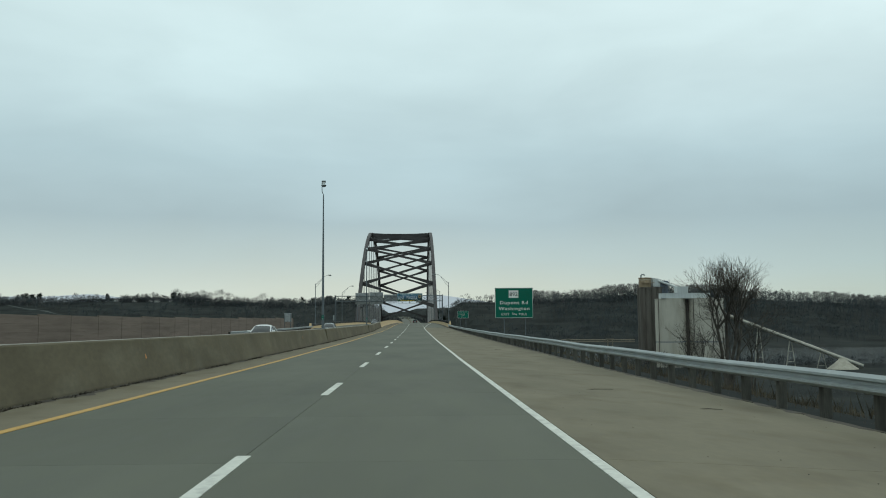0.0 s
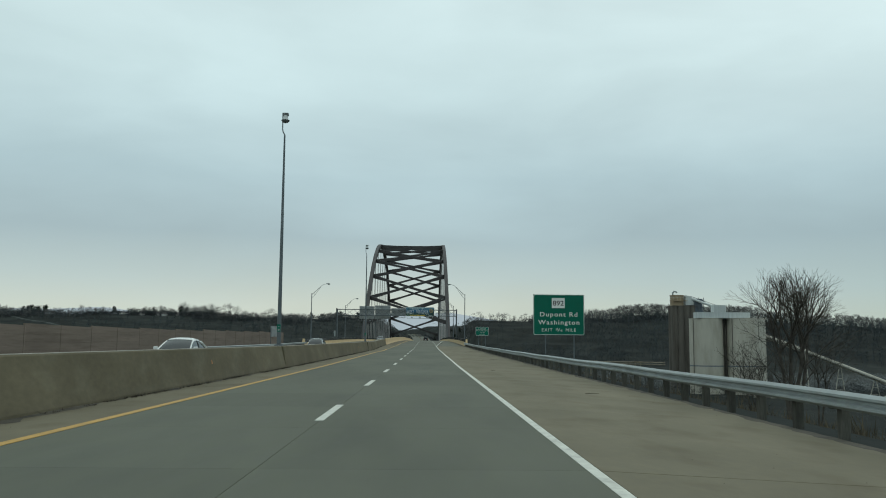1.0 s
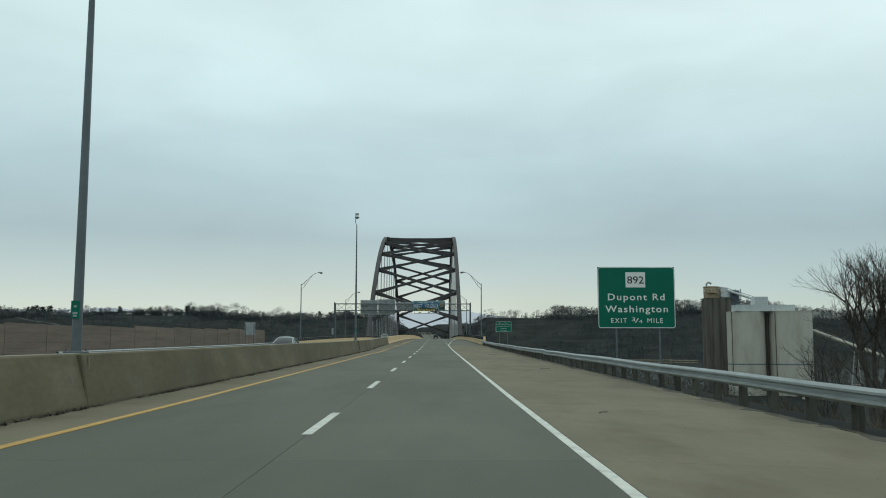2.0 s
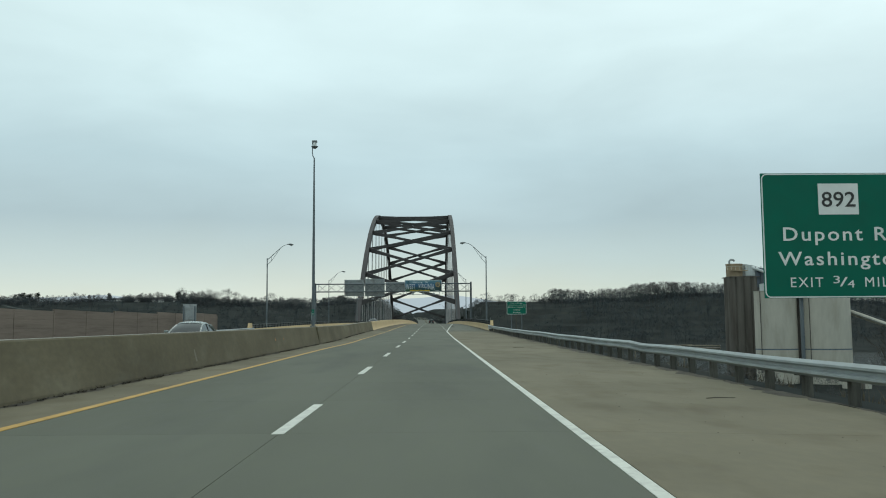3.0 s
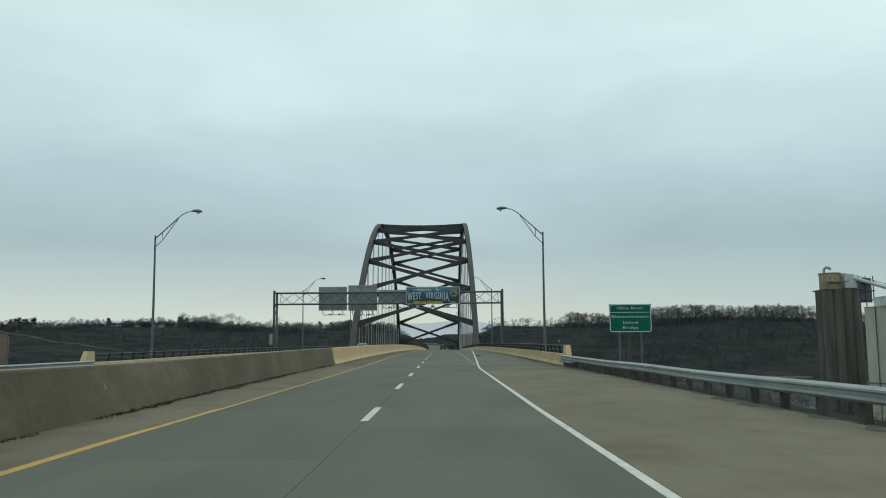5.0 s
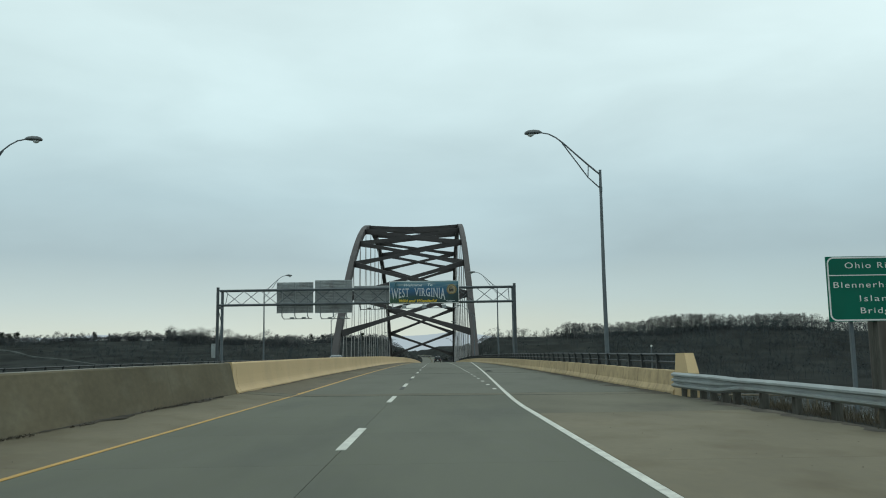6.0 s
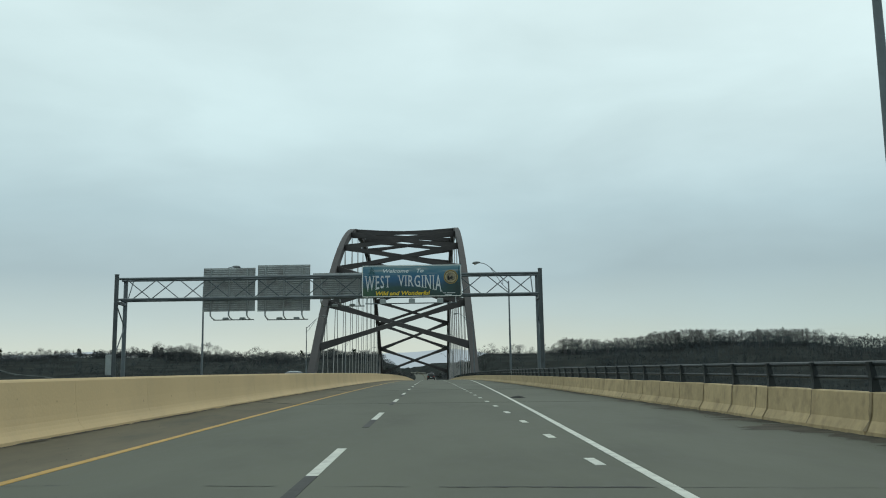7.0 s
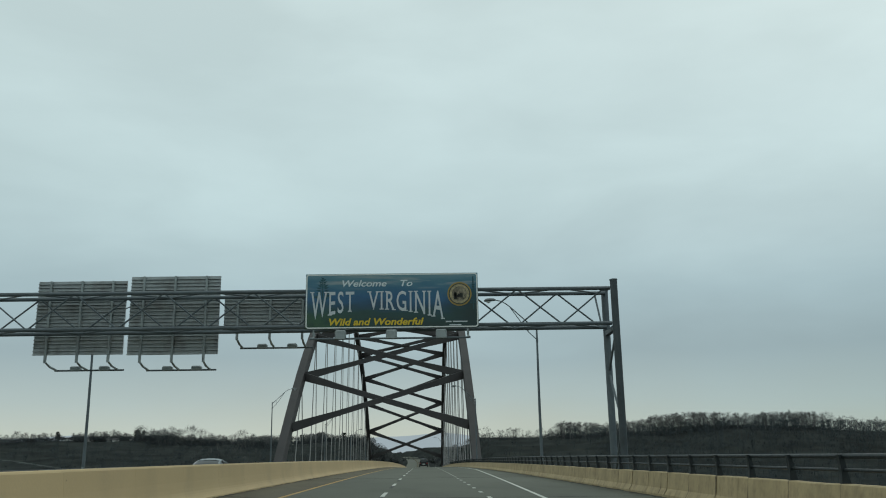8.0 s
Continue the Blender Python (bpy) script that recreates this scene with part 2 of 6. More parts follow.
# ---- mesh helpers ----
class Shape:
    """Collects vertices and faces of one mesh."""

    def __init__(self):
        self.v, self.f = [], []

    def add(self, verts, faces):
        n = len(self.v)
        self.v += [tuple(p) for p in verts]
        self.f += [tuple(i + n for i in f) for f in faces]
        return self

    def box(self, x0, x1, y0, y1, z0, z1, bev=0.0):
        if bev:
            b = bev
            ring = [(x0 + b, y0), (x1 - b, y0), (x1, y0 + b), (x1, y1 - b), (x1 - b, y1), (x0 + b, y1), (x0, y1 - b), (x0, y0 + b)]
            top = [(x0 + b, y0 + b)] * 0 + [(min(max(x, x0 + b), x1 - b), min(max(y, y0 + b), y1 - b)) for x, y in ring]
            v = [(x, y, z0) for x, y in ring] + [(x, y, z1 - b) for x, y in ring] + [(x, y, z1) for x, y in top]
            f = [tuple(range(7, -1, -1))]
            for k in range(8):
                j = (k + 1) % 8
                f += [(k, j, 8 + j, 8 + k), (8 + k, 8 + j, 16 + j, 16 + k)]
            f.append(tuple(range(16, 24)))
            return self.add(v, f)
        v = [(x, y, z) for z in (z0, z1) for x, y in ((x0, y0), (x1, y0), (x1, y1), (x0, y1))]
        return self.add(v, [(3, 2, 1, 0), (4, 5, 6, 7), (0, 1, 5, 4), (1, 2, 6, 5), (2, 3, 7, 6), (3, 0, 4, 7)])

    def tube(self, points, radii, n=8, caps=True):
        """A round bar through points."""
        pts = [Vector(p) for p in points]
        if not isinstance(radii, (list, tuple)):
            radii = [radii] * len(pts)
        rows, side = [], None
        for k, p in enumerate(pts):
            d = (pts[min(k + 1, len(pts) - 1)] - pts[max(k - 1, 0)]).normalized()
            if side is None:
                side = d.orthogonal().normalized()
            side = (side - d * side.dot(d)).normalized()
            up = d.cross(side)
            rows.append([p + radii[k] * (side * math.cos(2 * math.pi * j / n) + up * math.sin(2 * math.pi * j / n)) for j in range(n)])
        f = [(k * n + j, k * n + (j + 1) % n, (k + 1) * n + (j + 1) % n, (k + 1) * n + j) for k in range(len(pts) - 1) for j in range(n)]
        if caps:
            f += [tuple(range(n - 1, -1, -1)), tuple((len(pts) - 1) * n + j for j in range(n))]
        return self.add([q for r in rows for q in r], f)

    def beam(self, a, b, w, h0, h1=None, hm=None, up=(0, 0, 1)):
        """A box girder from a to b: width w, depth h0 at the ends and hm in the middle."""
        a, b, h1 = Vector(a), Vector(b), h0 if h1 is None else h1
        d = (b - a).normalized()
        s = d.cross(Vector(up)).normalized()
        u = s.cross(d)
        hm = (h0 + h1) / 2 if hm is None else hm
        cuts = [(0, h0), (0.12, h0 * 0.55 + hm * 0.45), (0.25, hm), (0.75, hm), (0.88, h1 * 0.55 + hm * 0.45), (1, h1)]
        v = []
        for k, h in cuts:
            p = a.lerp(b, k)
            v += [p - s * w / 2 - u * h / 2, p + s * w / 2 - u * h / 2, p + s * w / 2 + u * h / 2, p - s * w / 2 + u * h / 2]
        f = [(k * 4 + j, k * 4 + (j + 1) % 4, k * 4 + 4 + (j + 1) % 4, k * 4 + 4 + j) for k in range(5) for j in range(4)]
        return self.add(v, f + [(3, 2, 1, 0), (20, 21, 22, 23)])

    def sweep(self, profile, ys, dz, dx=None, closed=True, caps=True):
        """A profile of (x, z) carried along y, lifted by dz(y) and shifted by dx(y)."""
        n = len(profile)
        v = [(x + (dx(y) if dx else 0), y, z + dz(y)) for y in ys for x, z in profile]
        f = []
        for k in range(len(ys) - 1):
            for j in range(n if closed else n - 1):
                i = (j + 1) % n
                f.append((k * n + j, k * n + i, (k + 1) * n + i, (k + 1) * n + j))
        if closed and caps:
            f += [tuple(range(n)), tuple((len(ys) - 1) * n + j for j in range(n - 1, -1, -1))]
        return self.add(v, f)

    def disc(self, centre, r, n=24, normal="y", depth=0.02):
        c = Vector(centre)
        ring = [(r * math.cos(2 * math.pi * k / n), r * math.sin(2 * math.pi * k / n)) for k in range(n)]
        put = {"y": lambda a, b, d: (c.x + a, c.y + d, c.z + b), "z": lambda a, b, d: (c.x + a, c.y + b, c.z + d), "x": lambda a, b, d: (c.x + d, c.y + a, c.z + b)}[normal]
        v = [put(a, b, -depth / 2) for a, b in ring] + [put(a, b, depth / 2) for a, b in ring]
        f = [(k, (k + 1) % n, n + (k + 1) % n, n + k) for k in range(n)] + [tuple(range(n - 1, -1, -1)), tuple(range(n, 2 * n))]
        return self.add(v, f)

    def mesh(self, name, mat, smooth=False):
        me = bpy.data.meshes.new(name)
        me.from_pydata(self.v, [], self.f)
        bm = bmesh.new()
        bm.from_mesh(me)
        bmesh.ops.recalc_face_normals(bm, faces=bm.faces)
        bm.to_mesh(me)
        bm.free()
        if smooth:
            me.polygons.foreach_set("use_smooth", [True] * len(me.polygons))
            me.set_sharp_from_angle(angle=radians(40))
        me.materials.append(mat)
        return me


def part(name, shape, mat, parent, label="", smooth=False):
    """Links a shape, or a ready mesh, as one mesh object under a thing or a part."""
    me = shape if isinstance(shape, bpy.types.Mesh) else shape.mesh(name, mat, smooth)
    ob = new(name, me)
    ob.parent = parent
    if label:
        ob["label"] = label
    return ob


def thing(name, m, label, category, group="", kind=""):
    ob = new(name)
    ob.empty_display_size = 0.3
    ob.matrix_world = m
    return tagged(ob, label, category, group, kind)


def alone(name, shape, mat, label, category, kind="", smooth=False, group=""):
    ob = new(name, shape.mesh(name, mat, smooth))
    return tagged(ob, label, category, group, kind)


def fast_mesh(name, verts, tris, mat):
    """A mesh from numpy arrays of vertices and triangles."""
    me = bpy.data.meshes.new(name)
    me.vertices.add(len(verts))
    me.vertices.foreach_set("co", np.asarray(verts, np.float32).ravel())
    me.loops.add(tris.size)
    me.loops.foreach_set("vertex_index", np.asarray(tris, np.int32).ravel())
    me.polygons.add(len(tris))
    me.polygons.foreach_set("loop_start", np.arange(0, tris.size, 3, dtype=np.int32))
    me.update(calc_edges=True)
    me.validate()
    me.materials.append(mat)
    return me


# where the strokes of a letter end in serifs: share of its width, at the top (1) or the foot (0)
SERIFS = {"W": ((0.06, 1), (0.94, 1)), "E": ((0.1, 1), (0.1, 0)), "S": (), "T": ((0.5, 0),), "V": ((0.06, 1), (0.94, 1)), "I": ((0.5, 1), (0.5, 0)), "R": ((0.1, 1), (0.1, 0), (0.92, 0)),
          "G": ((0.93, 0),), "N": ((0.08, 1), (0.08, 0), (0.92, 1)), "A": ((0.05, 0), (0.95, 0))}


def add_serifs(sh, text, serifs, y):
    """Adds short bars at the ends of the strokes of a word; the letters are found by the gaps between them."""
    pts = sorted((p[0], p[2]) for p in sh.v)
    spans = sorted((min(sh.v[i][0] for i in f), max(sh.v[i][0] for i in f)) for f in sh.f)
    boxes = [list(spans[0])]
    for a, b in spans:
        if a > boxes[-1][1] + 0.004:
            boxes.append([a, b])
        boxes[-1][1] = max(boxes[-1][1], b)
    letters = [c for c in text if c != " "]
    if len(boxes) != len(letters):
        return
    for c, (a, b) in zip(letters, boxes):
        wide = max(b - a, 0.1)
        for at, top in serifs.get(c, ()):
            x = a + (b - a) * at
            near = [z for px, z in pts if a - 0.01 <= px <= b + 0.01 and abs(px - x) < 0.22 * wide + 0.03]
            if near:
                z = max(near) if top else min(near)
                lo, hi = (z - 0.04, z + 0.004) if top else (z - 0.004, z + 0.04)
                sh.box(x - 0.085, x + 0.085, y - 0.0045, y - 0.001, lo, hi)


def lettering(name, text, size, width, mat, parent, x, z, y, shear=0.0, tall=1.0, arch=None, label="", bold=0.0, spacing=1.0, gap=0.34, serifs=None):
    """A line of raised letters, centred on (x, z) in the plane y, facing -y, fitted to a width."""
    cu = bpy.data.curves.new(name, "FONT")
    cu.body, cu.size, cu.extrude, cu.shear, cu.offset, cu.space_character = text, size, 0.004, shear, bold, spacing
    cu.resolution_u = 3
    tmp = bpy.data.objects.new(name, cu)
    me = bpy.data.meshes.new_from_object(tmp)
    bpy.data.objects.remove(tmp)
    co = np.empty(len(me.vertices) * 3, np.float32)
    me.vertices.foreach_get("co", co)
    co = co.reshape(-1, 3)
    lo, hi = co.min(0), co.max(0)
    u = (co[:, 0] - (lo[0] + hi[0]) / 2) * (width / (hi[0] - lo[0]))
    w = (co[:, 1] - lo[1]) / (hi[1] - lo[1])
    h = (hi[1] - lo[1]) * tall
    drop = np.abs((x + u - arch[0]) / arch[1]) ** 2 * arch[2] if arch else 0 * u
    zz = z + h / 2 - (1 - w) * (h + drop)
    out = np.stack([x + u, y - co[:, 2], zz], 1).astype(np.float32)
    me.vertices.foreach_set("co", out.ravel())
    spans = sorted((min(out[i, 0] for i in p.vertices), max(out[i, 0] for i in p.vertices), p.index) for p in me.polygons)
    groups, right = [[]], spans[0][1]
    for lo_x, hi_x, k in spans:
        if lo_x > right + gap * (hi[1] - lo[1]):
            groups.append([])
        right = max(right, hi_x)
        groups[-1].append(k)
    made = None
    for faces in groups:
        sh = Shape()
        for k in faces:
            sh.add([tuple(out[i]) for i in me.polygons[k].vertices], [tuple(range(len(me.polygons[k].vertices)))])
        if serifs:
            add_serifs(sh, text, serifs, y)
        made = part(name, sh, mat, parent, label)
    bpy.data.meshes.remove(me)
    return made


# ---- the line of the road ----
ROAD_Y = (-400.0, 0.0, 40.0, 80.0, 120.0, 160.0, 200.0, 220.0)
ROAD_Z = (-2.0, 0.0, 0.2, 0.51, 0.93, 1.38, 2.02, 2.4)


def road_z(y):
    """Height of the carriageway: a slow rise to the bridge, a crest over its middle, a dip and a long climb beyond."""
    if y < 220:
        return float(np.interp(y, ROAD_Y, ROAD_Z))
    u = min(y, 800) - 220
    z = 2.4 + 0.0175 * u - 0.0175 / 584 * u * u
    if y > 800:
        w = min(y - 800, 500)
        z += -0.0173 * w + 4.73e-5 * w * w + 0.03 * max(0.0, min(y, 2350) - 1300)
    return z


def steps(a, b, d):
    n = max(1, round((b - a) / d))
    return [a + (b - a) * k / n for k in range(n + 1)]


def bend(y):
    """The far climb swings slowly to the left through a gap in the hills."""
    return -3.4e-5 * max(0.0, y - 1500) ** 2


BRIDGE_Y, END_Y = 198.0, 646.0


# ---- ground, river and distance ----
def bump_at(x, y, s, seed=0.0):
    return noise.noise(Vector((x / s + seed, y / s - seed, seed)))


def smooth(a, b, x):
    k = min(1.0, max(0.0, (x - a) / (b - a)))
    return k * k * (3 - 2 * k)


RIVER_Z = -14.6


def hill_z(x, y):
    """The valley's far side: wooded ridges east and west of the cut that the road climbs through."""
    right = smooth(70, 330, x) * smooth(720, 1330, y) * (62 - 31 * smooth(330, 850, x))
    right = max(right, 55 * smooth(30, 70, x) * smooth(460, 300, x) * smooth(720, 1330, y))
    right += 8 * smooth(60, 300, x) * smooth(1500, 2300, y)
    left = smooth(-25, -85, x) * smooth(730, 1650, y) * (64 + 5 * smooth(-420, -520, x) - 4 * smooth(-330, -150, x) + 5 * bump_at(x, 0, 170, 5.5) + 4 * bump_at(x, 0, 70, 8.5))
    mid = (26 + 34 * smooth(22, 95, abs(x - bend(y) + 7.5))) * smooth(1150, 1850, y)
    far = 26 * smooth(2000, 3200, y)
    z = -12 + max(right, left, mid) + far
    z += (5 * bump_at(x, y, 260, 3.1) + 2.5 * bump_at(x, y, 90, 7.7)) * smooth(760, 1100, y)
    bench = smooth(20, 50, x) * smooth(190, 150, x) * smooth(860, 930, y) * smooth(1500, 1400, y)
    step = 7.0 * (math.floor(z / 7.0) + smooth(0.55, 1.0, z / 7.0 - math.floor(z / 7.0)))
    return z + (step - z) * bench


def ground_z(x, y):
    if y > 690:
        z = -17 + 5 * smooth(690, 730, y)
        z = z + (hill_z(x, y) + 12) * smooth(720, 800, y)
        edge = road_z(y) - 0.6
        off = max(0.0, abs(x - bend(y) + 7.5) - 17)
        if y > END_Y + 60:
            fill = edge - off / 2.2 if z < edge else edge + off / 1.3
            z = max(z, fill) if z < edge else min(z, fill)
        return z
    flat = -12.4 + 0.5 * bump_at(x, y, 40, 1.3)
    if x < -7:
        flat += 4.0 * smooth(-40, -160, x) * smooth(340, 220, y)
    z = flat + (-17.5 - flat) * smooth(342, 362, y)
    if y < 345:
        z += 7 * smooth(150, 500, x) * smooth(150, -150, y)
    top = road_z(min(y, 200)) - 0.45
    bank = top - max(0.0, x - 9.0) / 1.9 - max(0.0, -28 - x) / 2.6 - max(0.0, y - 192) / 1.8
    return max(z, bank)


def grid_axis(near, far, fine, grow):
    out, at, d = [0.0], 0.0, fine
    while at < far:
        if at > near:
            d *= grow
        at += d
        out.append(min(at, far))
    return out


gx = grid_axis(130, 4300, 2.6, 1.07)
xs = sorted({round(-7.5 - v, 3) for v in gx} | {round(-7.5 + v, 3) for v in gx})
ys = steps(-700, -60, 40) + steps(-56, 420, 4)[0:] + steps(440, 700, 20) + steps(716, 2300, 16) + steps(2350, 4300, 75)
gv = np.array([(x, y, ground_z(x, y)) for y in ys for x in xs])
nx = len(xs)
quad = np.array([(r * nx + c, r * nx + c + 1, (r + 1) * nx + c + 1, (r + 1) * nx + c) for r in range(len(ys) - 1) for c in range(nx - 1)])
gt = np.concatenate([quad[:, [0, 1, 2]], quad[:, [0, 2, 3]]])
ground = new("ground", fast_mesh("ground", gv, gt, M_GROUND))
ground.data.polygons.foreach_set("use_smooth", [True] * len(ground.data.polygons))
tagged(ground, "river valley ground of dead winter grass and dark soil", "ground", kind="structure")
alone("water", Shape().add([(-4300, 330, RIVER_Z), (4300, 330, RIVER_Z), (4300, 760, RIVER_Z), (-4300, 760, RIVER_Z)], [(0, 1, 2, 3)]), M_WATER,
              "calm grey-brown river under the overcast sky", "river", kind="structure")


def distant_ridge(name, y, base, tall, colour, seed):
    """A far mountain crest; its pale haze is put into a flat emission colour."""
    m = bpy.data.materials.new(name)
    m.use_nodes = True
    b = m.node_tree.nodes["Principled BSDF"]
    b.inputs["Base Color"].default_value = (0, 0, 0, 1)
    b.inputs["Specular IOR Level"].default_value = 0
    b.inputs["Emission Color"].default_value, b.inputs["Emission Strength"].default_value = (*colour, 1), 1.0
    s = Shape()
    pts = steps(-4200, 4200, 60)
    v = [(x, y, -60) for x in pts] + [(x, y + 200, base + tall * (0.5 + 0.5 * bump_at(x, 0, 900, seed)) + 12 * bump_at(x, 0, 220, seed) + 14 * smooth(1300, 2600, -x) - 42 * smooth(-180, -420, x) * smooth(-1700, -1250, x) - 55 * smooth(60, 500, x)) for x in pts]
    n = len(pts)
    s.add(v, [(k, k + 1, n + k + 1, n + k) for k in range(n - 1)])
    return alone(name, s, m, "distant mountain ridge glowing in a pale blue-grey haze colour", "backdrop", kind="structure")


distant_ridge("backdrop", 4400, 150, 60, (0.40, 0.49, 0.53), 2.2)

# ---- carriageway ----
road = thing("road", Matrix(), "two-lane concrete carriageway of worn grey slabs with tan shoulders", "road", kind="structure")
SHOULDER_R = 7.05


def edge_drop(y):
    """How far the outer edge of the shoulder lies below the lanes: the cross fall eases off towards the bridge."""
    return float(np.interp(y, (0, 35, 60, 100, 130, 152), (-0.30, -0.28, -0.20, -0.12, -0.06, 0.0)))


def left_rise(y):
    """How far the median shoulder climbs to the foot of the wall near and on the bridge."""
    return 0.13 * smooth(148, 166, y)


def shoulder_drop(x, y):
    return edge_drop(y) * max(0.0, x - 1.9) / 5.15 + left_rise(y) * max(0.0, -5.5 - x) / 1.9


base = Shape()
base.sweep([(-22.4, -0.5), (8.3, -0.95), (8.3, -0.55), (7.2, -0.42), (1.95, -0.12), (-22.4, -0.03)], steps(-60, 196.9, 4), road_z)
part("subbase", base, M_JOINT, road, "dark joint filler between the slabs")


def slab_at(me, x, y, dx=0):
    ob = new(me.name, me)
    ob.parent = road
    a, b = road_z(y - 2.28), road_z(y + 2.28)
    ob.matrix_world = pose(x, y, (a + b) / 2, math.degrees(math.atan((b - a) / 4.56)), 0, 0)
    return ob


def slab_mesh(name, x0, x1, length, mat, tilt=0.0):
    s = Shape().box(x0, x1, -length / 2, length / 2, -0.2, 0.0, 0.003)
    s.v = [(x, y, z - tilt * (x - x0)) for x, y, z in s.v]
    return s.mesh(name, mat)


SLAB = 4.572
me_l = slab_mesh("slab", -5.44, -1.839, SLAB - 0.004, M_ROAD)
me_r = slab_mesh("slab", -1.833, 1.885, SLAB - 0.004, M_ROAD)


def shoulder_slab(y, mat, x0, x1):
    """A shoulder slab with the cross fall of its place."""
    ll = SLAB * 2 - 0.006
    sh = Shape().box(x0, x1, -ll / 2, ll / 2, -0.2, 0.0, 0.004)
    sh.v = [(x, yy, z + shoulder_drop(x, y + yy)) for x, yy, z in sh.v]
    return sh.mesh("shoulder_slab", mat)


k, y = 0, BRIDGE_Y - 1.2 - SLAB / 2
while y > -30:
    slab_at(me_l, 0, y)
    slab_at(me_r, 0, y)
    if k % 2 == 0:
        slab_at(shoulder_slab(y - SLAB / 2, M_APRON if k == 0 else M_SHOULDER, 1.90, SHOULDER_R), 0, y - SLAB / 2)
        slab_at(shoulder_slab(y - SLAB / 2, M_SHOULDER, -7.6, -5.455), 0, y - SLAB / 2)
    y -= SLAB
    k += 1
verge = Shape().sweep([(SHOULDER_R + 0.02, -0.45), (8.4, -0.7), (8.4, -0.27), (SHOULDER_R + 0.02, -0.145)], steps(-40, 194, 3), lambda y: road_z(y) + edge_drop(y) + 0.15)
part("verge", verge, M_GROUND, road, "gritty soil strip beside the shoulder")
opposite = Shape().sweep([(-22.3, -0.4), (-8.0, -0.4), (-8.0, 0.0), (-22.3, -0.05)], steps(-60, 196.9, 5), road_z)
part("opposite_lanes", opposite, M_ROAD, road)

SKEW = 0.165


def along_joint(x, y, z, k=1.0):
    """A point of a square cut moved onto the line of the skewed bridge joint."""
    return (x, y - k * SKEW * x, z + road_z(y - k * SKEW * x) - road_z(y))


deck = Shape()
deck.sweep([(-23.5, -1.1), (8.5, -0.9), (8.5, 0.0), (-8.0, 0.0), (-23.5, -0.32)], [BRIDGE_Y + 0.9] + steps(206, END_Y, 8), road_z)
deck.v = [along_joint(*p) if p[1] < 200 else p for p in deck.v]
part("bridge_deck", deck, M_DECK, road, "grey concrete bridge deck")
far_road = Shape().sweep([(-23.5, -0.9), (8.5, -0.9), (8.5, 0.0), (-23.5, 0.0)], steps(END_Y + 0.03, 2500, 20), road_z, bend)
part("far_carriageway", far_road, M_DECK, road)
far_median = Shape().sweep([(-8.6, -0.1), (-6.6, -0.1), (-6.9, 0.9), (-8.3, 0.9)], steps(END_Y + 20, 2480, 20), road_z, bend)
part("far_median", far_median, M_MEDIAN, road, "dull concrete median barrier on the far climb")


def skew_strip(name, x0, x1, top, y0, y1, skew0, mat, label, rise=0.0):
    """A strip across the road up to the bridge joint; its near edge runs square (0) or along the joint (1)."""
    sh = Shape().sweep([(x0, -0.5), (x1, -0.5), (x1, top), (x0, top + rise)], [y0, y1], road_z)
    sh.v = [along_joint(*p, skew0 if p[1] < (y0 + y1) / 2 else 1.0) for p in sh.v]
    return part(name, sh, mat, road, label)


J0, J1 = BRIDGE_Y - 0.66, BRIDGE_Y + 0.9
skew_strip("joint_apron", -23.4, 8.3, 0.002, J0 + 0.01, J1 - 0.01, 1, M_APRON, "worn concrete apron at the bridge joint")
skew_strip("joint_apron", -7.6, -5.46, 0.003, J0 + 0.01, J1 - 0.01, 1, M_APRON, "worn concrete apron at the bridge joint", 0.143)
skew_strip("approach_edge", -7.6, -5.45, -0.002, J0 - 0.53, J0, 0, M_SHOULDER, "end of the tan shoulder at the bridge joint", 0.147)
skew_strip("approach_edge", -5.44, 3.2, -0.002, J0 - 0.53, J0, 0, M_ROAD, "end of the lanes at the bridge joint")
skew_strip("approach_edge", -23.4, -7.61, -0.03, J0 - 0.53, J0, 0, M_ROAD, "end of the opposite lanes at the bridge joint")


def cross_joint(y, w, lift=0.005):
    for x0, x1, rise in ((-7.4, -5.45, 0.133), (-5.45, 7.1, 0.0)):
        sh = Shape().sweep([(x0, -0.05), (x1, -0.05), (x1, lift), (x0, lift + rise)], [y - w / 2, y + w / 2], road_z)
        sh.v = [along_joint(*p) for p in sh.v]
        part("joint", sh, M_JOINT, road, "dark sealed expansion joint")


for y, w in ((J0, 0.075), (J1, 0.03), (229.0, 0.04), (253.0, 0.04), (283.0, 0.04)):
    cross_joint(y, w)


def crack(x0, x1, y, w, seed, drift=0.0):
    """A ragged dark crack or worn joint across the concrete."""
    rng = random.Random(seed)
    v = []
    xs_ = steps(x0, x1, 0.09)
    yy = y
    for k, x in enumerate(xs_):
        yy += rng.uniform(-0.02, 0.02) + drift * 0.09 + (y - yy) * 0.12
        h = w * rng.uniform(0.15, 1.0) * (0.3 if k in (0, len(xs_) - 1) else 1.0)
        z = road_z(yy - SKEW * x) + shoulder_drop(x, yy) + 0.005
        v += [(x, yy - SKEW * x - h / 2, z), (x, yy - SKEW * x + h / 2, z)]
    return part("crack", Shape().add(v, [(2 * k, 2 * k + 2, 2 * k + 3, 2 * k + 1) for k in range(len(xs_) - 1)]), M_BLACK, road, "ragged dark crack")


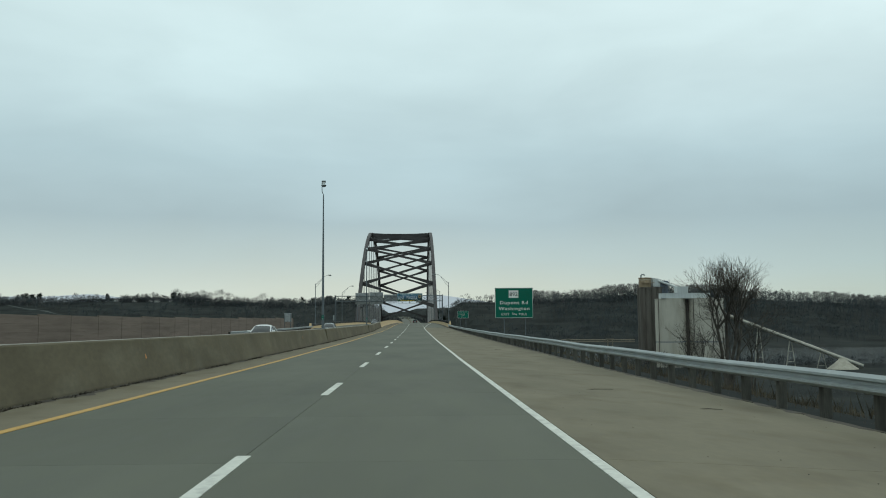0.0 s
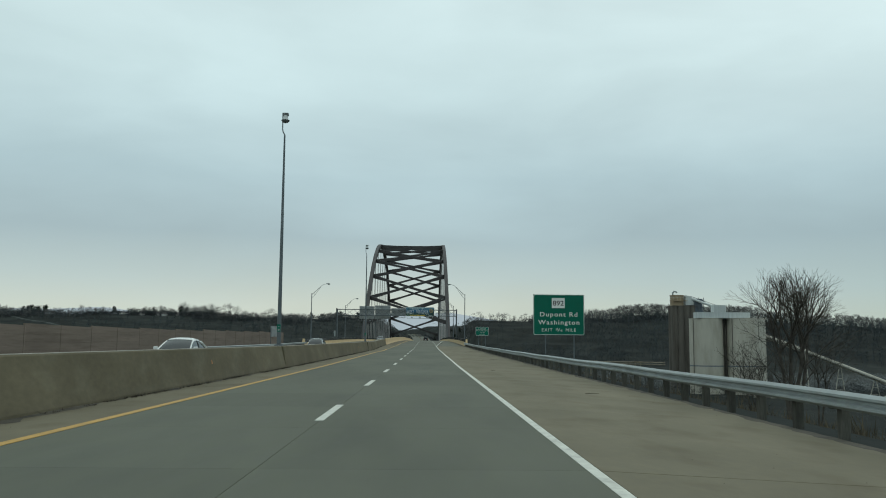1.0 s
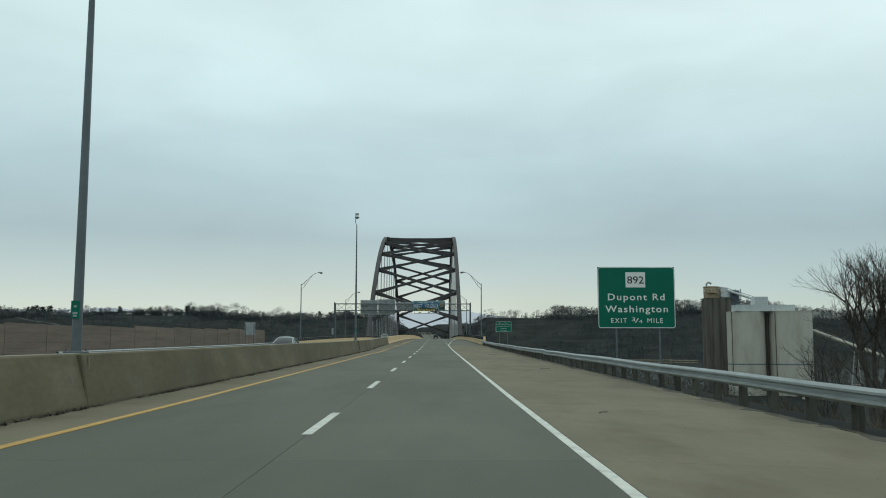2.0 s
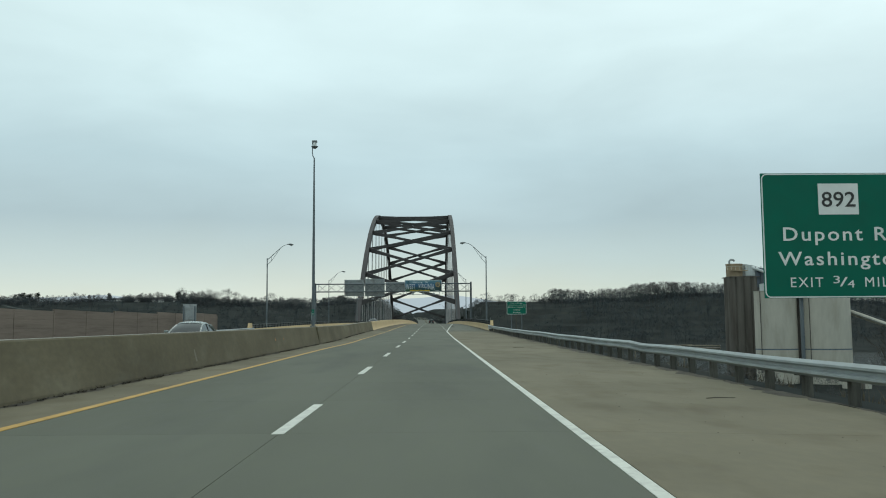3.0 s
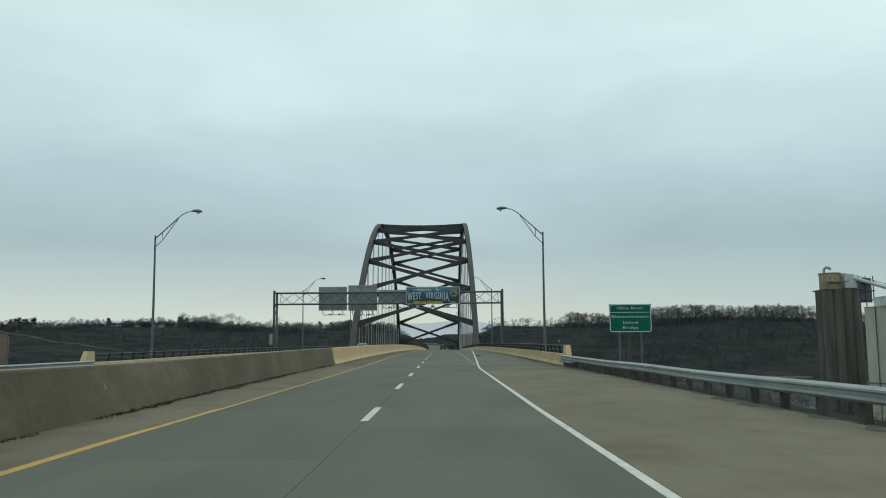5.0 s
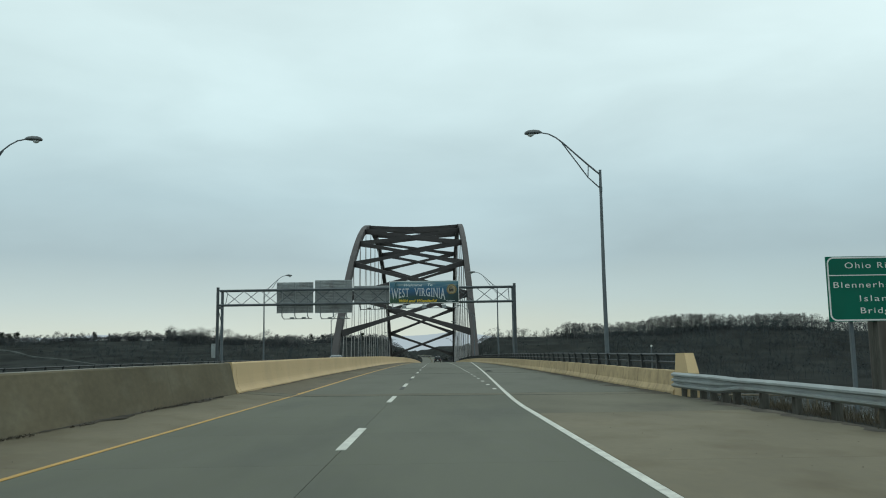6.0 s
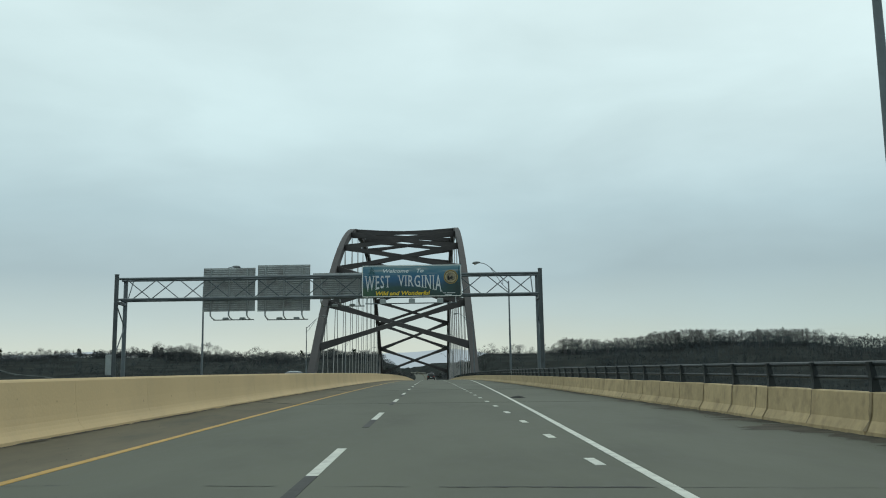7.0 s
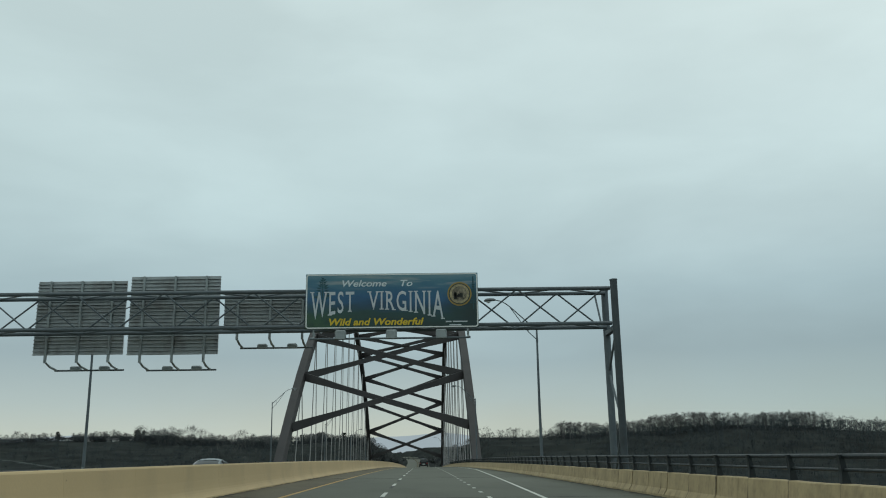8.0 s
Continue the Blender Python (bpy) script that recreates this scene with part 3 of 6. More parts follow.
for k, (x0, x1, y, w) in enumerate(((-7.0, -4.9, J0, 0.05), (-4.9, -2.9, J0, 0.16), (-2.2, 1.7, J0, 0.10), (1.9, 6.9, J0, 0.06), (-3.4, -1.2, J1, 0.05), (3.0, 5.2, J1, 0.04), (-0.3, 2.0, 204.4, 0.13), (-7.0, -4.6, 204.4, 0.03), (-3.0, -2.1, 204.4, 0.06), (-1.6, -0.6, 204.4, 0.04), (2.1, 7.0, 204.4, 0.03), (-2.15, -1.1, 141.9, 0.05), (-1.75, -1.35, 137.7, 0.05),
                                     (0.2, 0.9, 141.9, 0.04), (-4.4, -3.1, 168.2, 0.03), (-1.2, 1.1, 113.0, 0.02), (-4.9, -4.2, 152.9, 0.05), (2.6, 4.4, 160.0, 0.02), (3.0, 5.1, 60.4, 0.018), (2.4, 3.9, 118.6, 0.02), (-3.2, -2.2, 62.0, 0.02), (0.1, 1.2, 88.0, 0.02))):
    crack(x0, x1, y, w, 70 + k)
dusty = Shape().sweep([(-7.7, -0.05), (-5.56, -0.05), (-5.56, 0.003), (-7.7, 0.15)], [BRIDGE_Y + 1.95] + steps(206, 640, 8), road_z)
part("dusty_edge", dusty, M_DUSTY, road, "brown dust along the foot of the median barrier")


def stripe(name, x0, x1, ys, mat, lift=0.006, dx=None, label=""):
    s = Shape().sweep([(x0, 0.0), (x1, 0.0), (x1, lift), (x0, lift)], ys, road_z, dx)
    return part(name, s, mat, road, label)


def edge_shift(y):
    """The white edge line opens out over the bridge, where a third lane begins."""
    return 0.029 * min(138.0, max(0.0, y - 192.0))


def yellow_shift(y):
    return -0.04 + 0.2 * smooth(130, 141, y) * smooth(157, 146, y)


stripe("edge_line", 1.75, 1.88, steps(-25, 700, 3), M_WHITE, dx=edge_shift, label="solid white edge line")
stripe("yellow_line", -5.575, -5.405, steps(-25, 700, 3), M_YELLOW, dx=yellow_shift, label="solid yellow median edge line")
DASHES = {8: (0.3, 3.9), 9: (0.5, 3.8), 10: (0.4, 3.9), 11: (0.45, 3.9), 12: (-0.65, 4.4), 15: (-0.9, 3.9), 19: (0.8, 3.9)}
for n in range(-1, 58):
    off, long = DASHES.get(n, (0.0, 3.8))
    y = 2.2 + 12.192 * n + off
    stripe("lane_dash", -1.922, -1.77, [y - long, y - long / 2, y], M_WHITE, 0.007, label="white lane dash")
    if y > 200:
        stripe("contrast_dash", -1.922, -1.77, [y - 6.9, y - 5.2, y - 3.81], M_BLACK, 0.007, label="black contrast dash")
for n in range(0, 60):
    y = 201.7 + 4.60 * n
    stripe("dot", 1.76, 1.90, [y, y + 0.45, y + 0.9], M_WHITE, 0.007, label="white dotted lane line")

# ---- median wall, barriers and railings ----
wall_median = thing("wall_median", Matrix(), "long weathered grey-brown concrete median wall with dirt along its foot", "median wall", kind="structure")


def length_mesh(name, profile, length, mat):
    return Shape().sweep(profile, [-length / 2, length / 2], lambda y: 0.0).mesh(name, mat)


def set_along(me, x, y, parent, half):
    ob = new(me.name, me)
    ob.parent = parent
    a, b = road_z(y - half), road_z(y + half)
    ob.matrix_world = pose(x, y, (a + b) / 2, math.degrees(math.atan((b - a) / (2 * half))), 0, 0)
    return ob


WALL_H = 1.08


def wall_shift(y):
    """The wall swings a little outwards to meet the bridge barrier."""
    return -0.36 * smooth(148, 194, y)


panel = length_mesh("wall_panel", [(-0.02, -0.3), (-0.02, 0.06), (-0.28, WALL_H - 0.03), (-0.31, WALL_H), (-0.86, WALL_H), (-0.9, WALL_H - 0.03), (-1.15, 0.06), (-1.15, -0.3)], 6.099, M_MEDIAN)


def wall_rise(y):
    """The wall grows to the height of the bridge barrier."""
    return 0.115 * smooth(150, 196, y)


def rising_panel(y, half=3.0495):
    prof = [(-0.02, -0.3), (-0.02, 0.06), (-0.28, WALL_H - 0.03), (-0.31, WALL_H), (-0.86, WALL_H), (-0.9, WALL_H - 0.03), (-1.15, 0.06), (-1.15, -0.3)]
    v = [(x, d, z + (wall_rise(y + d) if z > 0.5 else 0)) for d in (-half, half) for x, z in prof]
    m = len(prof)
    return Shape().add(v, [(j, (j + 1) % m, m + (j + 1) % m, m + j) for j in range(m)] + [tuple(range(m)), tuple(range(2 * m - 1, m - 1, -1))]).mesh("wall_panel", M_MEDIAN)


set_along(rising_panel(197.777, 0.67), -7.385, 197.777, wall_median, 0.67)
for n in range(38):
    y = 194.05 - 6.1 * n
    o = set_along(panel if y < 146 else rising_panel(y), -7.02 + wall_shift(y), y, wall_median, 3.05)
    o.matrix_world = o.matrix_world @ pose(0, 0, 0, 0, 0, math.degrees(math.atan((wall_shift(y - 3) - wall_shift(y + 3)) / 6)))
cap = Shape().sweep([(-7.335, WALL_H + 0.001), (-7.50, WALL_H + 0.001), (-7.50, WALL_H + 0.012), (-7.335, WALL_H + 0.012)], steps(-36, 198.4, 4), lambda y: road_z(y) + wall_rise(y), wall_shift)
part("wall_cap", cap, M_MEDTOP, wall_median, "pale strip along the front of the wall top")

wall_bridge = thing("wall_bridge_median", Matrix(), "cream-coated concrete median barrier with a sloped foot and fine joints", "concrete barrier", kind="structure")
half_cream = [(0.0, 0.05), (0.0, 0.187), (-0.035, 0.215), (-0.09, 0.278), (-0.13, 0.345), (-0.16, 0.426), (-0.18, 0.534), (-0.205, 0.732), (-0.237, 1.165), (-0.265, 1.205), (-0.30, 1.215)]
cream = half_cream + [(-0.79 - x, z) for x, z in reversed(half_cream)]
cream_panel = length_mesh("barrier_panel", cream, 4.597, M_CREAM)
set_along(length_mesh("barrier_panel", cream, 0.56, M_CREAM), -7.36, 198.74, wall_bridge, 0.28)
for n in range(97):
    set_along(cream_panel, -7.36, 201.345 + 4.6 * n, wall_bridge, 2.3)

wall_right = thing("wall_bridge_right", Matrix(), "stained cream concrete bridge barrier in short panels", "concrete barrier", kind="structure")
bay = [(0.0, -0.05), (0.0, 0.08), (0.11, 0.26), (0.16, 0.73), (0.18, 0.75), (0.38, 0.75), (0.40, 0.73), (0.40, -0.05)]
BAY = 2.385


def uneven_bay(dx, dz):
    """One cast bay; the crest dips a little and the face is not quite in line with its neighbours."""
    v = []
    ys = steps(-BAY / 2 + 0.008, BAY / 2 - 0.008, 0.57)
    for k, y in enumerate(ys):
        sag = dz * math.sin(math.pi * (y / BAY + 0.5))
        v += [(x + dx * (y / BAY + 0.5), y, z + (sag if z > 0.6 else 0)) for x, z in bay]
    m = len(bay)
    f = [(a * m + j, a * m + (j + 1) % m, (a + 1) * m + (j + 1) % m, (a + 1) * m + j) for a in range(len(ys) - 1) for j in range(m)]
    f += [tuple(range(m)), tuple((len(ys) - 1) * m + j for j in range(m))]
    return Shape().add(v, f).mesh("barrier_panel", M_CREAMW)


bay_panels = [uneven_bay(dx, dz) for dx, dz in ((0.0, -0.008), (0.012, 0.006), (-0.01, -0.012), (0.006, 0.009), (-0.006, 0.0))]
bay_left = length_mesh("barrier_panel", [(-x, z) for x, z in bay], BAY - 0.016, M_CREAM)
wall_left = thing("wall_bridge_left", Matrix(), "cream concrete barrier on the far edge of the bridge", "concrete barrier", kind="structure")
BAYS = 185
for n in range(BAYS):
    y = 195.75 + BAY * (n + 0.5)
    set_along(bay_panels[(n * 7 + n // 3) % 5], 7.14, y, wall_right, BAY / 2)
    set_along(bay_left, -22.1, y, wall_left, BAY / 2).location.z -= 0.30


def drip(profile, out, seed, wide):
    """A ragged run of dirt down a barrier face at a joint, a few millimetres proud of it."""
    rng = random.Random(seed)
    rows = []
    for (x0, z0), (x1, z1) in zip(profile, profile[1:]):
        for k in range(3 if z1 - z0 > 0.2 else 1):
            q = k / (3 if z1 - z0 > 0.2 else 1)
            rows.append((x0 + (x1 - x0) * q, z0 + (z1 - z0) * q))
    rows.append(profile[-1])
    v = []
    for x, z in rows:
        a, b = wide * rng.uniform(0.2, 1.0), wide * rng.uniform(0.2, 1.0)
        v += [(x + out * 0.004, -a, z), (x + out * 0.004, b, z)]
    return Shape().add(v, [(2 * k, 2 * k + 1, 2 * k + 3, 2 * k + 2) for k in range(len(rows) - 1)]).mesh("joint_stain", M_DRIP)


drips = [drip(bay[1:5], -1, k, w) for k, w in enumerate((0.05, 0.03, 0.08, 0.04, 0.02, 0.06, 0.03))]
for n in range(56):
    y = 195.75 + BAY * (n + 1)
    set_along(drips[(n * 3 + n // 4) % 7], 7.14, y, wall_right, 0.3)
    if n % 3 == 1:
        set_along(drips[(n * 5) % 7], 7.14, y + 0.7, wall_right, 0.3)
runs = [drip(half_cream[1:9], 1, 40 + k, w) for k, w in enumerate((0.05, 0.03, 0.07))]
for n in range(7):
    set_along(runs[n % 3], -7.42, 199.04 + 18.4 * n, wall_bridge, 0.3)
end_block = Shape()
side_line = [(-0.78, -0.3), (-0.78, 0.70), (-0.26, 1.30), (0.77, 1.30), (0.77, -0.3)]
end_block.add([(0.02 + 0.09 * max(0.0, z), y, z) for y, z in side_line] + [(0.42, y, z) for y, z in side_line],
              [(4, 3, 2, 1, 0), (5, 6, 7, 8, 9)] + [(k, (k + 1) % 5, 5 + (k + 1) % 5, 5 + k) for k in range(5)])
end_mesh = end_block.mesh("end_block", M_CREAM)
set_along(end_mesh, 7.14, 194.97, wall_right, 0.6)
ob = new("end_block", end_mesh)
ob.parent = wall_left
ob.matrix_world = pose(-22.1, 194.97, road_z(194.97) - 0.16, 0, 0, 0) @ Matrix.Diagonal((-1, 1, 1, 1))


def railing(name, x, side, low=0.0):
    """Dark steel rail on a bridge barrier: curved posts at every panel joint, a top rail and a middle rail."""
    top = thing(name, Matrix(), "dark painted steel railing on top of the bridge barrier", "railing", group="bridge railings")
    post = Shape()
    s = side
    prof = [(0.0, 0.0, 0.085), (0.012 * s, 0.18, 0.06), (0.03 * s, 0.36, 0.05), (0.06 * s, 0.53, 0.045)]
    v = []
    for dx, z, r in prof:
        v += [(dx - r, -0.06, z), (dx + r, -0.06, z), (dx + r, 0.06, z), (dx - r, 0.06, z)]
    post.add(v, [(a * 4 + b, a * 4 + (b + 1) % 4, a * 4 + 4 + (b + 1) % 4, a * 4 + 4 + b) for a in range(3) for b in range(4)] + [(3, 2, 1, 0), (12, 13, 14, 15)])
    pm = post.mesh("post", M_RAILING)
    for n in range(BAYS):
        y = 195.85 + BAY * (n + 1)
        y += 0.38 * smooth(208, 199, y)
        if n < 120:
            o = new("post", pm)
            o.parent = top
            o.matrix_world = pose(x, y, road_z(y) + 0.75 - low)
    for z, r in ((1.25, 0.046), (1.0, 0.033)):
        sh = Shape().tube([(x, y, road_z(y) + z - low) for y in steps(195.2, 630, 6)], r, 8)
        part("rail", sh, M_RAILING, top, smooth=True)
    return top


railing("bridge_railing", 7.44, -1)
railing("bridge_railing", -22.40, 1, 0.30)


def guardrail(x, side, y0, y1, drop, sink=lambda y: 0.0):
    """Galvanised W-beam on timber posts with blocks; the face turns to the road."""
    g = thing("guardrail", Matrix(), "galvanised steel W-beam guardrail on weathered posts beside the shoulder", "guardrail", group="roadside guardrails")
    s = side
    w = [(0.0, 0.0), (0.03, 0.02), (0.08, 0.055), (0.08, 0.095), (0.0, 0.13), (0.0, 0.18), (0.08, 0.215), (0.08, 0.255), (0.03, 0.29), (0.0, 0.31)]
    front = [(x - s * a, z + 0.44 + drop) for a, z in w]
    back = [(x - s * (a - 0.006), z + 0.44 + drop) for a, z in reversed(w)]
    sec = [y0, *(116.4 + 7.62 * k for k in range(-30, 30) if y0 + 3 < 116.4 + 7.62 * k < y1 - 3), y1]
    for a, b in zip(sec, sec[1:]):
        sh = Shape().sweep(front + back, steps(a, b + 0.25, 1.97), lambda y: road_z(y) + sink(y), lambda y: -0.004 * s * ((y - a) > 1))
        part("beam", sh, M_GALV, g)
    pm = Shape().box(-0.08, 0.08, -0.09, 0.09, -1.0, 0.72 + drop, 0.01).mesh("post", M_POST)
    bm_ = Shape().box(-0.09, 0.06, -0.075, 0.075, 0.42 + drop, 0.72 + drop, 0.008).mesh("block", M_POST)
    y = y0 + 0.6
    while y < y1:
        o = new("post", pm)
        o.parent = g
        o.matrix_world = pose(x + s * 0.24, y, road_z(y) + sink(y))
        o2 = new("block", bm_)
        o2.parent = g
        o2.matrix_world = pose(x + s * 0.10, y, road_z(y) + sink(y))
        y += 1.905
    return g


def rail_sink(y):
    """The rail stands lower where the shoulder falls away, and waves a little."""
    return float(np.interp(y, (0, 30, 60, 110, 115.4, 116.6, 124, 150), (-0.035, -0.03, 0.02, 0.02, -0.005, 0.07, 0.03, 0.08))) + 0.012 * math.sin(y * 0.41)


rail_right = guardrail(7.02, 1, -24, 188.6, -0.15, rail_sink)


def three_beam(x, parent):
    """The rail widens to a taller three-fold beam where it is bolted to the bridge end."""
    fold = [(0.0, 0.0), (0.03, 0.02), (0.08, 0.055), (0.08, 0.095), (0.0, 0.13), (0.0, 0.17), (0.08, 0.205), (0.08, 0.245), (0.0, 0.28), (0.0, 0.32), (0.08, 0.355), (0.08, 0.395), (0.03, 0.43), (0.0, 0.45)]
    plain = [(0.0, 0.0), (0.03, 0.029), (0.08, 0.08), (0.08, 0.138), (0.0, 0.188), (0.0, 0.2), (0.0, 0.215), (0.0, 0.235), (0.0, 0.25), (0.0, 0.262), (0.08, 0.312), (0.08, 0.37), (0.03, 0.421), (0.0, 0.45)]
    n, v = len(fold), []
    ys = steps(188.0, 191.2, 0.4) + steps(192.0, 195.1, 0.8)
    for y in ys:
        k = smooth(188.4, 191.0, y)
        tall, low = 0.315 + 0.155 * k, 0.368 - 0.128 * k
        row = []
        for (a, z), (a0, z0) in zip(fold, plain):
            row.append((x - a0 - (a - a0) * k - 0.009, y, road_z(y) + low + (z0 + (z - z0) * k) / 0.45 * tall))
        v += row + [(p[0] + 0.006, p[1], p[2]) for p in reversed(row)]
    m = 2 * n
    f = [(a * m + j, a * m + (j + 1) % m, (a + 1) * m + (j + 1) % m, (a + 1) * m + j) for a in range(len(ys) - 1) for j in range(m)]
    f += [tuple(range(m)), tuple((len(ys) - 1) * m + j for j in range(m))]
    part("end_beam", Shape().add(v, f), M_GALV, parent, "taller three-fold end beam")
    pm = Shape().box(-0.08, 0.08, -0.09, 0.09, -1.0, 0.60, 0.01).mesh("post", M_POST)
    for k in range(6):
        y = 189.6 + 0.95 * k
        o = new("post", pm)
        o.parent = parent
        o.matrix_world = pose(x + 0.12, y, road_z(y))


three_beam(7.02, rail_right)
guardrail(-21.75, -1, 110, 194.2, -0.17)

# ---- noise wall ----
noise_wall = thing("wall_noise", Matrix(), "brown stamped concrete noise wall of stepped panels", "noise wall", kind="structure")
PANEL = 5.7
np_mesh = {}
for n in range(46):
    y = 191.2 - PANEL / 2 - PANEL * n
    if y < -60:
        break
    h = 2.24 if y < 135 else 2.31
    level = road_z(191.2 - PANEL * 2 * (n // 2 + 0.5))
    if h not in np_mesh:
        sh = Shape()
        for r in range(9):
            z0, z1 = -3.0 + r * (h + 3.0) / 9, -3.0 + (r + 1) * (h + 3.0) / 9
            sh.box(-0.14, 0.0 - 0.004 * (r % 2), -PANEL / 2 + 0.088, PANEL / 2 - 0.088, z0, z1 - 0.006)
        np_mesh[h] = sh.mesh("noise_panel", M_NOISE)
    o = new("noise_panel", np_mesh[h])
    o.parent = noise_wall
    o.matrix_world = pose(-25.5, y, level)
    o = part("wall_post", np_mesh.setdefault("post", Shape().box(-0.2, 0.03, -0.09, 0.09, -3.0, 2.16, 0.01).mesh("wall_post", M_NOISE)), M_NOISE, noise_wall)
    o.matrix_world = pose(-25.5, y + PANEL / 2, level)

# ---- the arch ----
ARCH_C, ARCH_A, ARCH_R, MID_X = 502.64, 132.3, 50.16, -7.71


def rib_point(y, side):
    """A point of the rib's axis: nearly a parabola over the span, leaning a little inwards."""
    z = ARCH_R * (1 - abs((y - ARCH_C) / ARCH_A) ** 2.143)
    return Vector((MID_X + side * (16.24 - 0.009 * z), y, z + 3.88))


arch = thing("arch_bridge", Matrix(), "tied-arch bridge of brown steel ribs with crossed bracing and pale hangers", "arch bridge")
for side in (-1, 1):
    rib, pts = Shape(), steps(ARCH_C - ARCH_A - 12, ARCH_C + ARCH_A + 12, 4)
    v = []
    for y in pts:
        p = rib_point(y, side)
        d = (rib_point(y + 1, side) - rib_point(y - 1, side)).normalized()
        s = Vector((1, 0, 0))
        u = d.cross(s).normalized() * -1
        depth = 0.88 + 0.32 * abs(y - ARCH_C) / ARCH_A
        v += [p - s * 0.72 - u * depth, p + s * 0.72 - u * depth, p + s * 0.72 + u * depth, p - s * 0.72 + u * depth]
    m = len(pts)
    rib.add(v, [(a * 4 + b, a * 4 + (b + 1) % 4, a * 4 + 4 + (b + 1) % 4, a * 4 + 4 + b) for a in range(m - 1) for b in range(4)] + [(3, 2, 1, 0), tuple((m - 1) * 4 + j for j in range(4))])
    part("rib", rib, M_ARCH, arch, "curved brown steel arch rib")
    tie = Shape()
    x = MID_X + side * 16.24
    tie.sweep([(x - 0.6, -1.5), (x + 0.6, -1.5), (x + 0.6, 0.9), (x - 0.6, 0.9)], steps(ARCH_C - ARCH_A, ARCH_C + ARCH_A, 8), road_z)
    part("tie_girder", tie, M_ARCH, arch)
    for n in range(-5, 6):
        y = 505.0 + 21.8 * n
        for lean in (-5.4, 5.4):
            sh = Shape().tube([rib_point(y, side), (x, y + lean, road_z(y + lean) + 0.8)], 0.1, 5, caps=False)
            part("hanger", sh, M_CABLE, arch)
NODES = [380.3, 395.3, 412.9, 430.8, 450.5, 468.5, 486.3]
NODES = [*NODES, 503.6, *(1007.2 - y for y in reversed(NODES))]
for ya, yb in zip(NODES, NODES[1:]):
    for side in (-1, 1):
        a, b = rib_point(ya, side), rib_point(yb, -side)
        a.x -= side * 0.6
        b.x += side * 0.6
        sh = Shape().beam(a, b, 0.8, 1.6, 1.6, 0.98)
        part("brace", sh, M_ARCH, arch)
for y in (ARCH_C - ARCH_A - 2, ARCH_C + ARCH_A + 2, 290.0, 250.0):
    sh = Shape()
    for x in (-22.5, -7.5, 7.5):
        sh.box(x - 1.6, x + 1.6, y - 1.4, y + 1.4, -20, road_z(y) - 1.0, 0.1)
    part("pier", sh, M_MEDIAN, arch)


# ---- lamps and poles ----
def lamp_post(side):
    """Street lamp: tapered pole, trussed arm, cobra head. The arm points along -x for side 1."""
    p = thing("street_lamp", Matrix(), "galvanised street lamp with a trussed arm and cobra-head lantern", "street lamp", group="bridge lamps")
    s = -side
    part("base_plate", Shape().box(-0.16, 0.16, -0.16, 0.16, 0, 0.05, 0.01), M_GALVD, p)
    part("pole", Shape().tube([(0, 0, 0.04), (s * 0.02, 0, 5), (s * 0.0, 0, 10.3)], [0.118, 0.092, 0.065], 10), M_GALVD, p, smooth=True)
    part("hand_hole", Shape().box(-0.05, 0.05, -0.15, -0.10, 1.0, 1.35, 0.005), M_GALV, p)
    arm = [(s * 0.0, 0, 10.10), (s * 0.55, 0, 10.58), (s * 1.2, 0, 11.18), (s * 1.75, 0, 11.70), (s * 2.1, 0, 11.98), (s * 2.45, 0, 12.17), (s * 2.87, 0, 12.25)]
    part("arm", Shape().tube(arm, [0.045, 0.045, 0.04, 0.038, 0.036, 0.034, 0.032], 8), M_GALVD, p, smooth=True)
    part("lower_arm", Shape().tube([(0, 0, 9.4), (s * 0.6, 0, 9.98), (s * 1.8, 0, 11.70)], 0.03, 6), M_GALVD, p, smooth=True)
    part("strut", Shape().tube([(s * 0.6, 0, 9.95), (s * 0.57, 0, 10.55)], 0.025, 6), M_GALVD, p)
    part("collar", Shape().tube([(0, 0, 9.25), (0, 0, 9.5)], 0.082, 10), M_GALVD, p)
    part("cap", Shape().tube([(0, 0, 10.28), (0, 0, 10.34)], 0.07, 10), M_GALVD, p)
    head = Shape()
    rows = [(2.80, 0.05, 0.06, 12.25), (2.95, 0.11, 0.12, 12.26), (3.18, 0.16, 0.15, 12.25), (3.42, 0.17, 0.15, 12.23), (3.57, 0.13, 0.11, 12.21), (3.64, 0.05, 0.05, 12.20)]
    v, n = [], 10
    for x, w, h, z in rows:
        v += [(s * x, w * math.cos(2 * math.pi * j / n), z + h * math.sin(2 * math.pi * j / n) * (1 if math.sin(2 * math.pi * j / n) > 0 else 0.6)) for j in range(n)]
    head.add(v, [(a * n + j, a * n + (j + 1) % n, (a + 1) * n + (j + 1) % n, (a + 1) * n + j) for a in range(len(rows) - 1) for j in range(n)] + [tuple(range(n)), tuple((len(rows) - 1) * n + j for j in range(n))])
    lantern = part("lantern", head, M_LAMP, p, "grey cobra-head lantern", smooth=True)
    bowl = Shape()
    v, n = [], 10
    for k, r in ((0, 1.0), (0.6, 0.8), (1.0, 0.3)):
        v += [(s * (3.34 + 0.17 * r * math.cos(2 * math.pi * j / n)), 0.13 * r * math.sin(2 * math.pi * j / n), 12.16 - 0.12 * k) for j in range(n)]
    bowl.add(v, [(a * n + j, a * n + (j + 1) % n, (a + 1) * n + (j + 1) % n, (a + 1) * n + j) for a in range(2) for j in range(n)] + [tuple(range(n)), tuple(2 * n + j for j in range(n))])
    part("lens", bowl, M_LENS, lantern, "frosted lamp bowl", smooth=True)
    return p


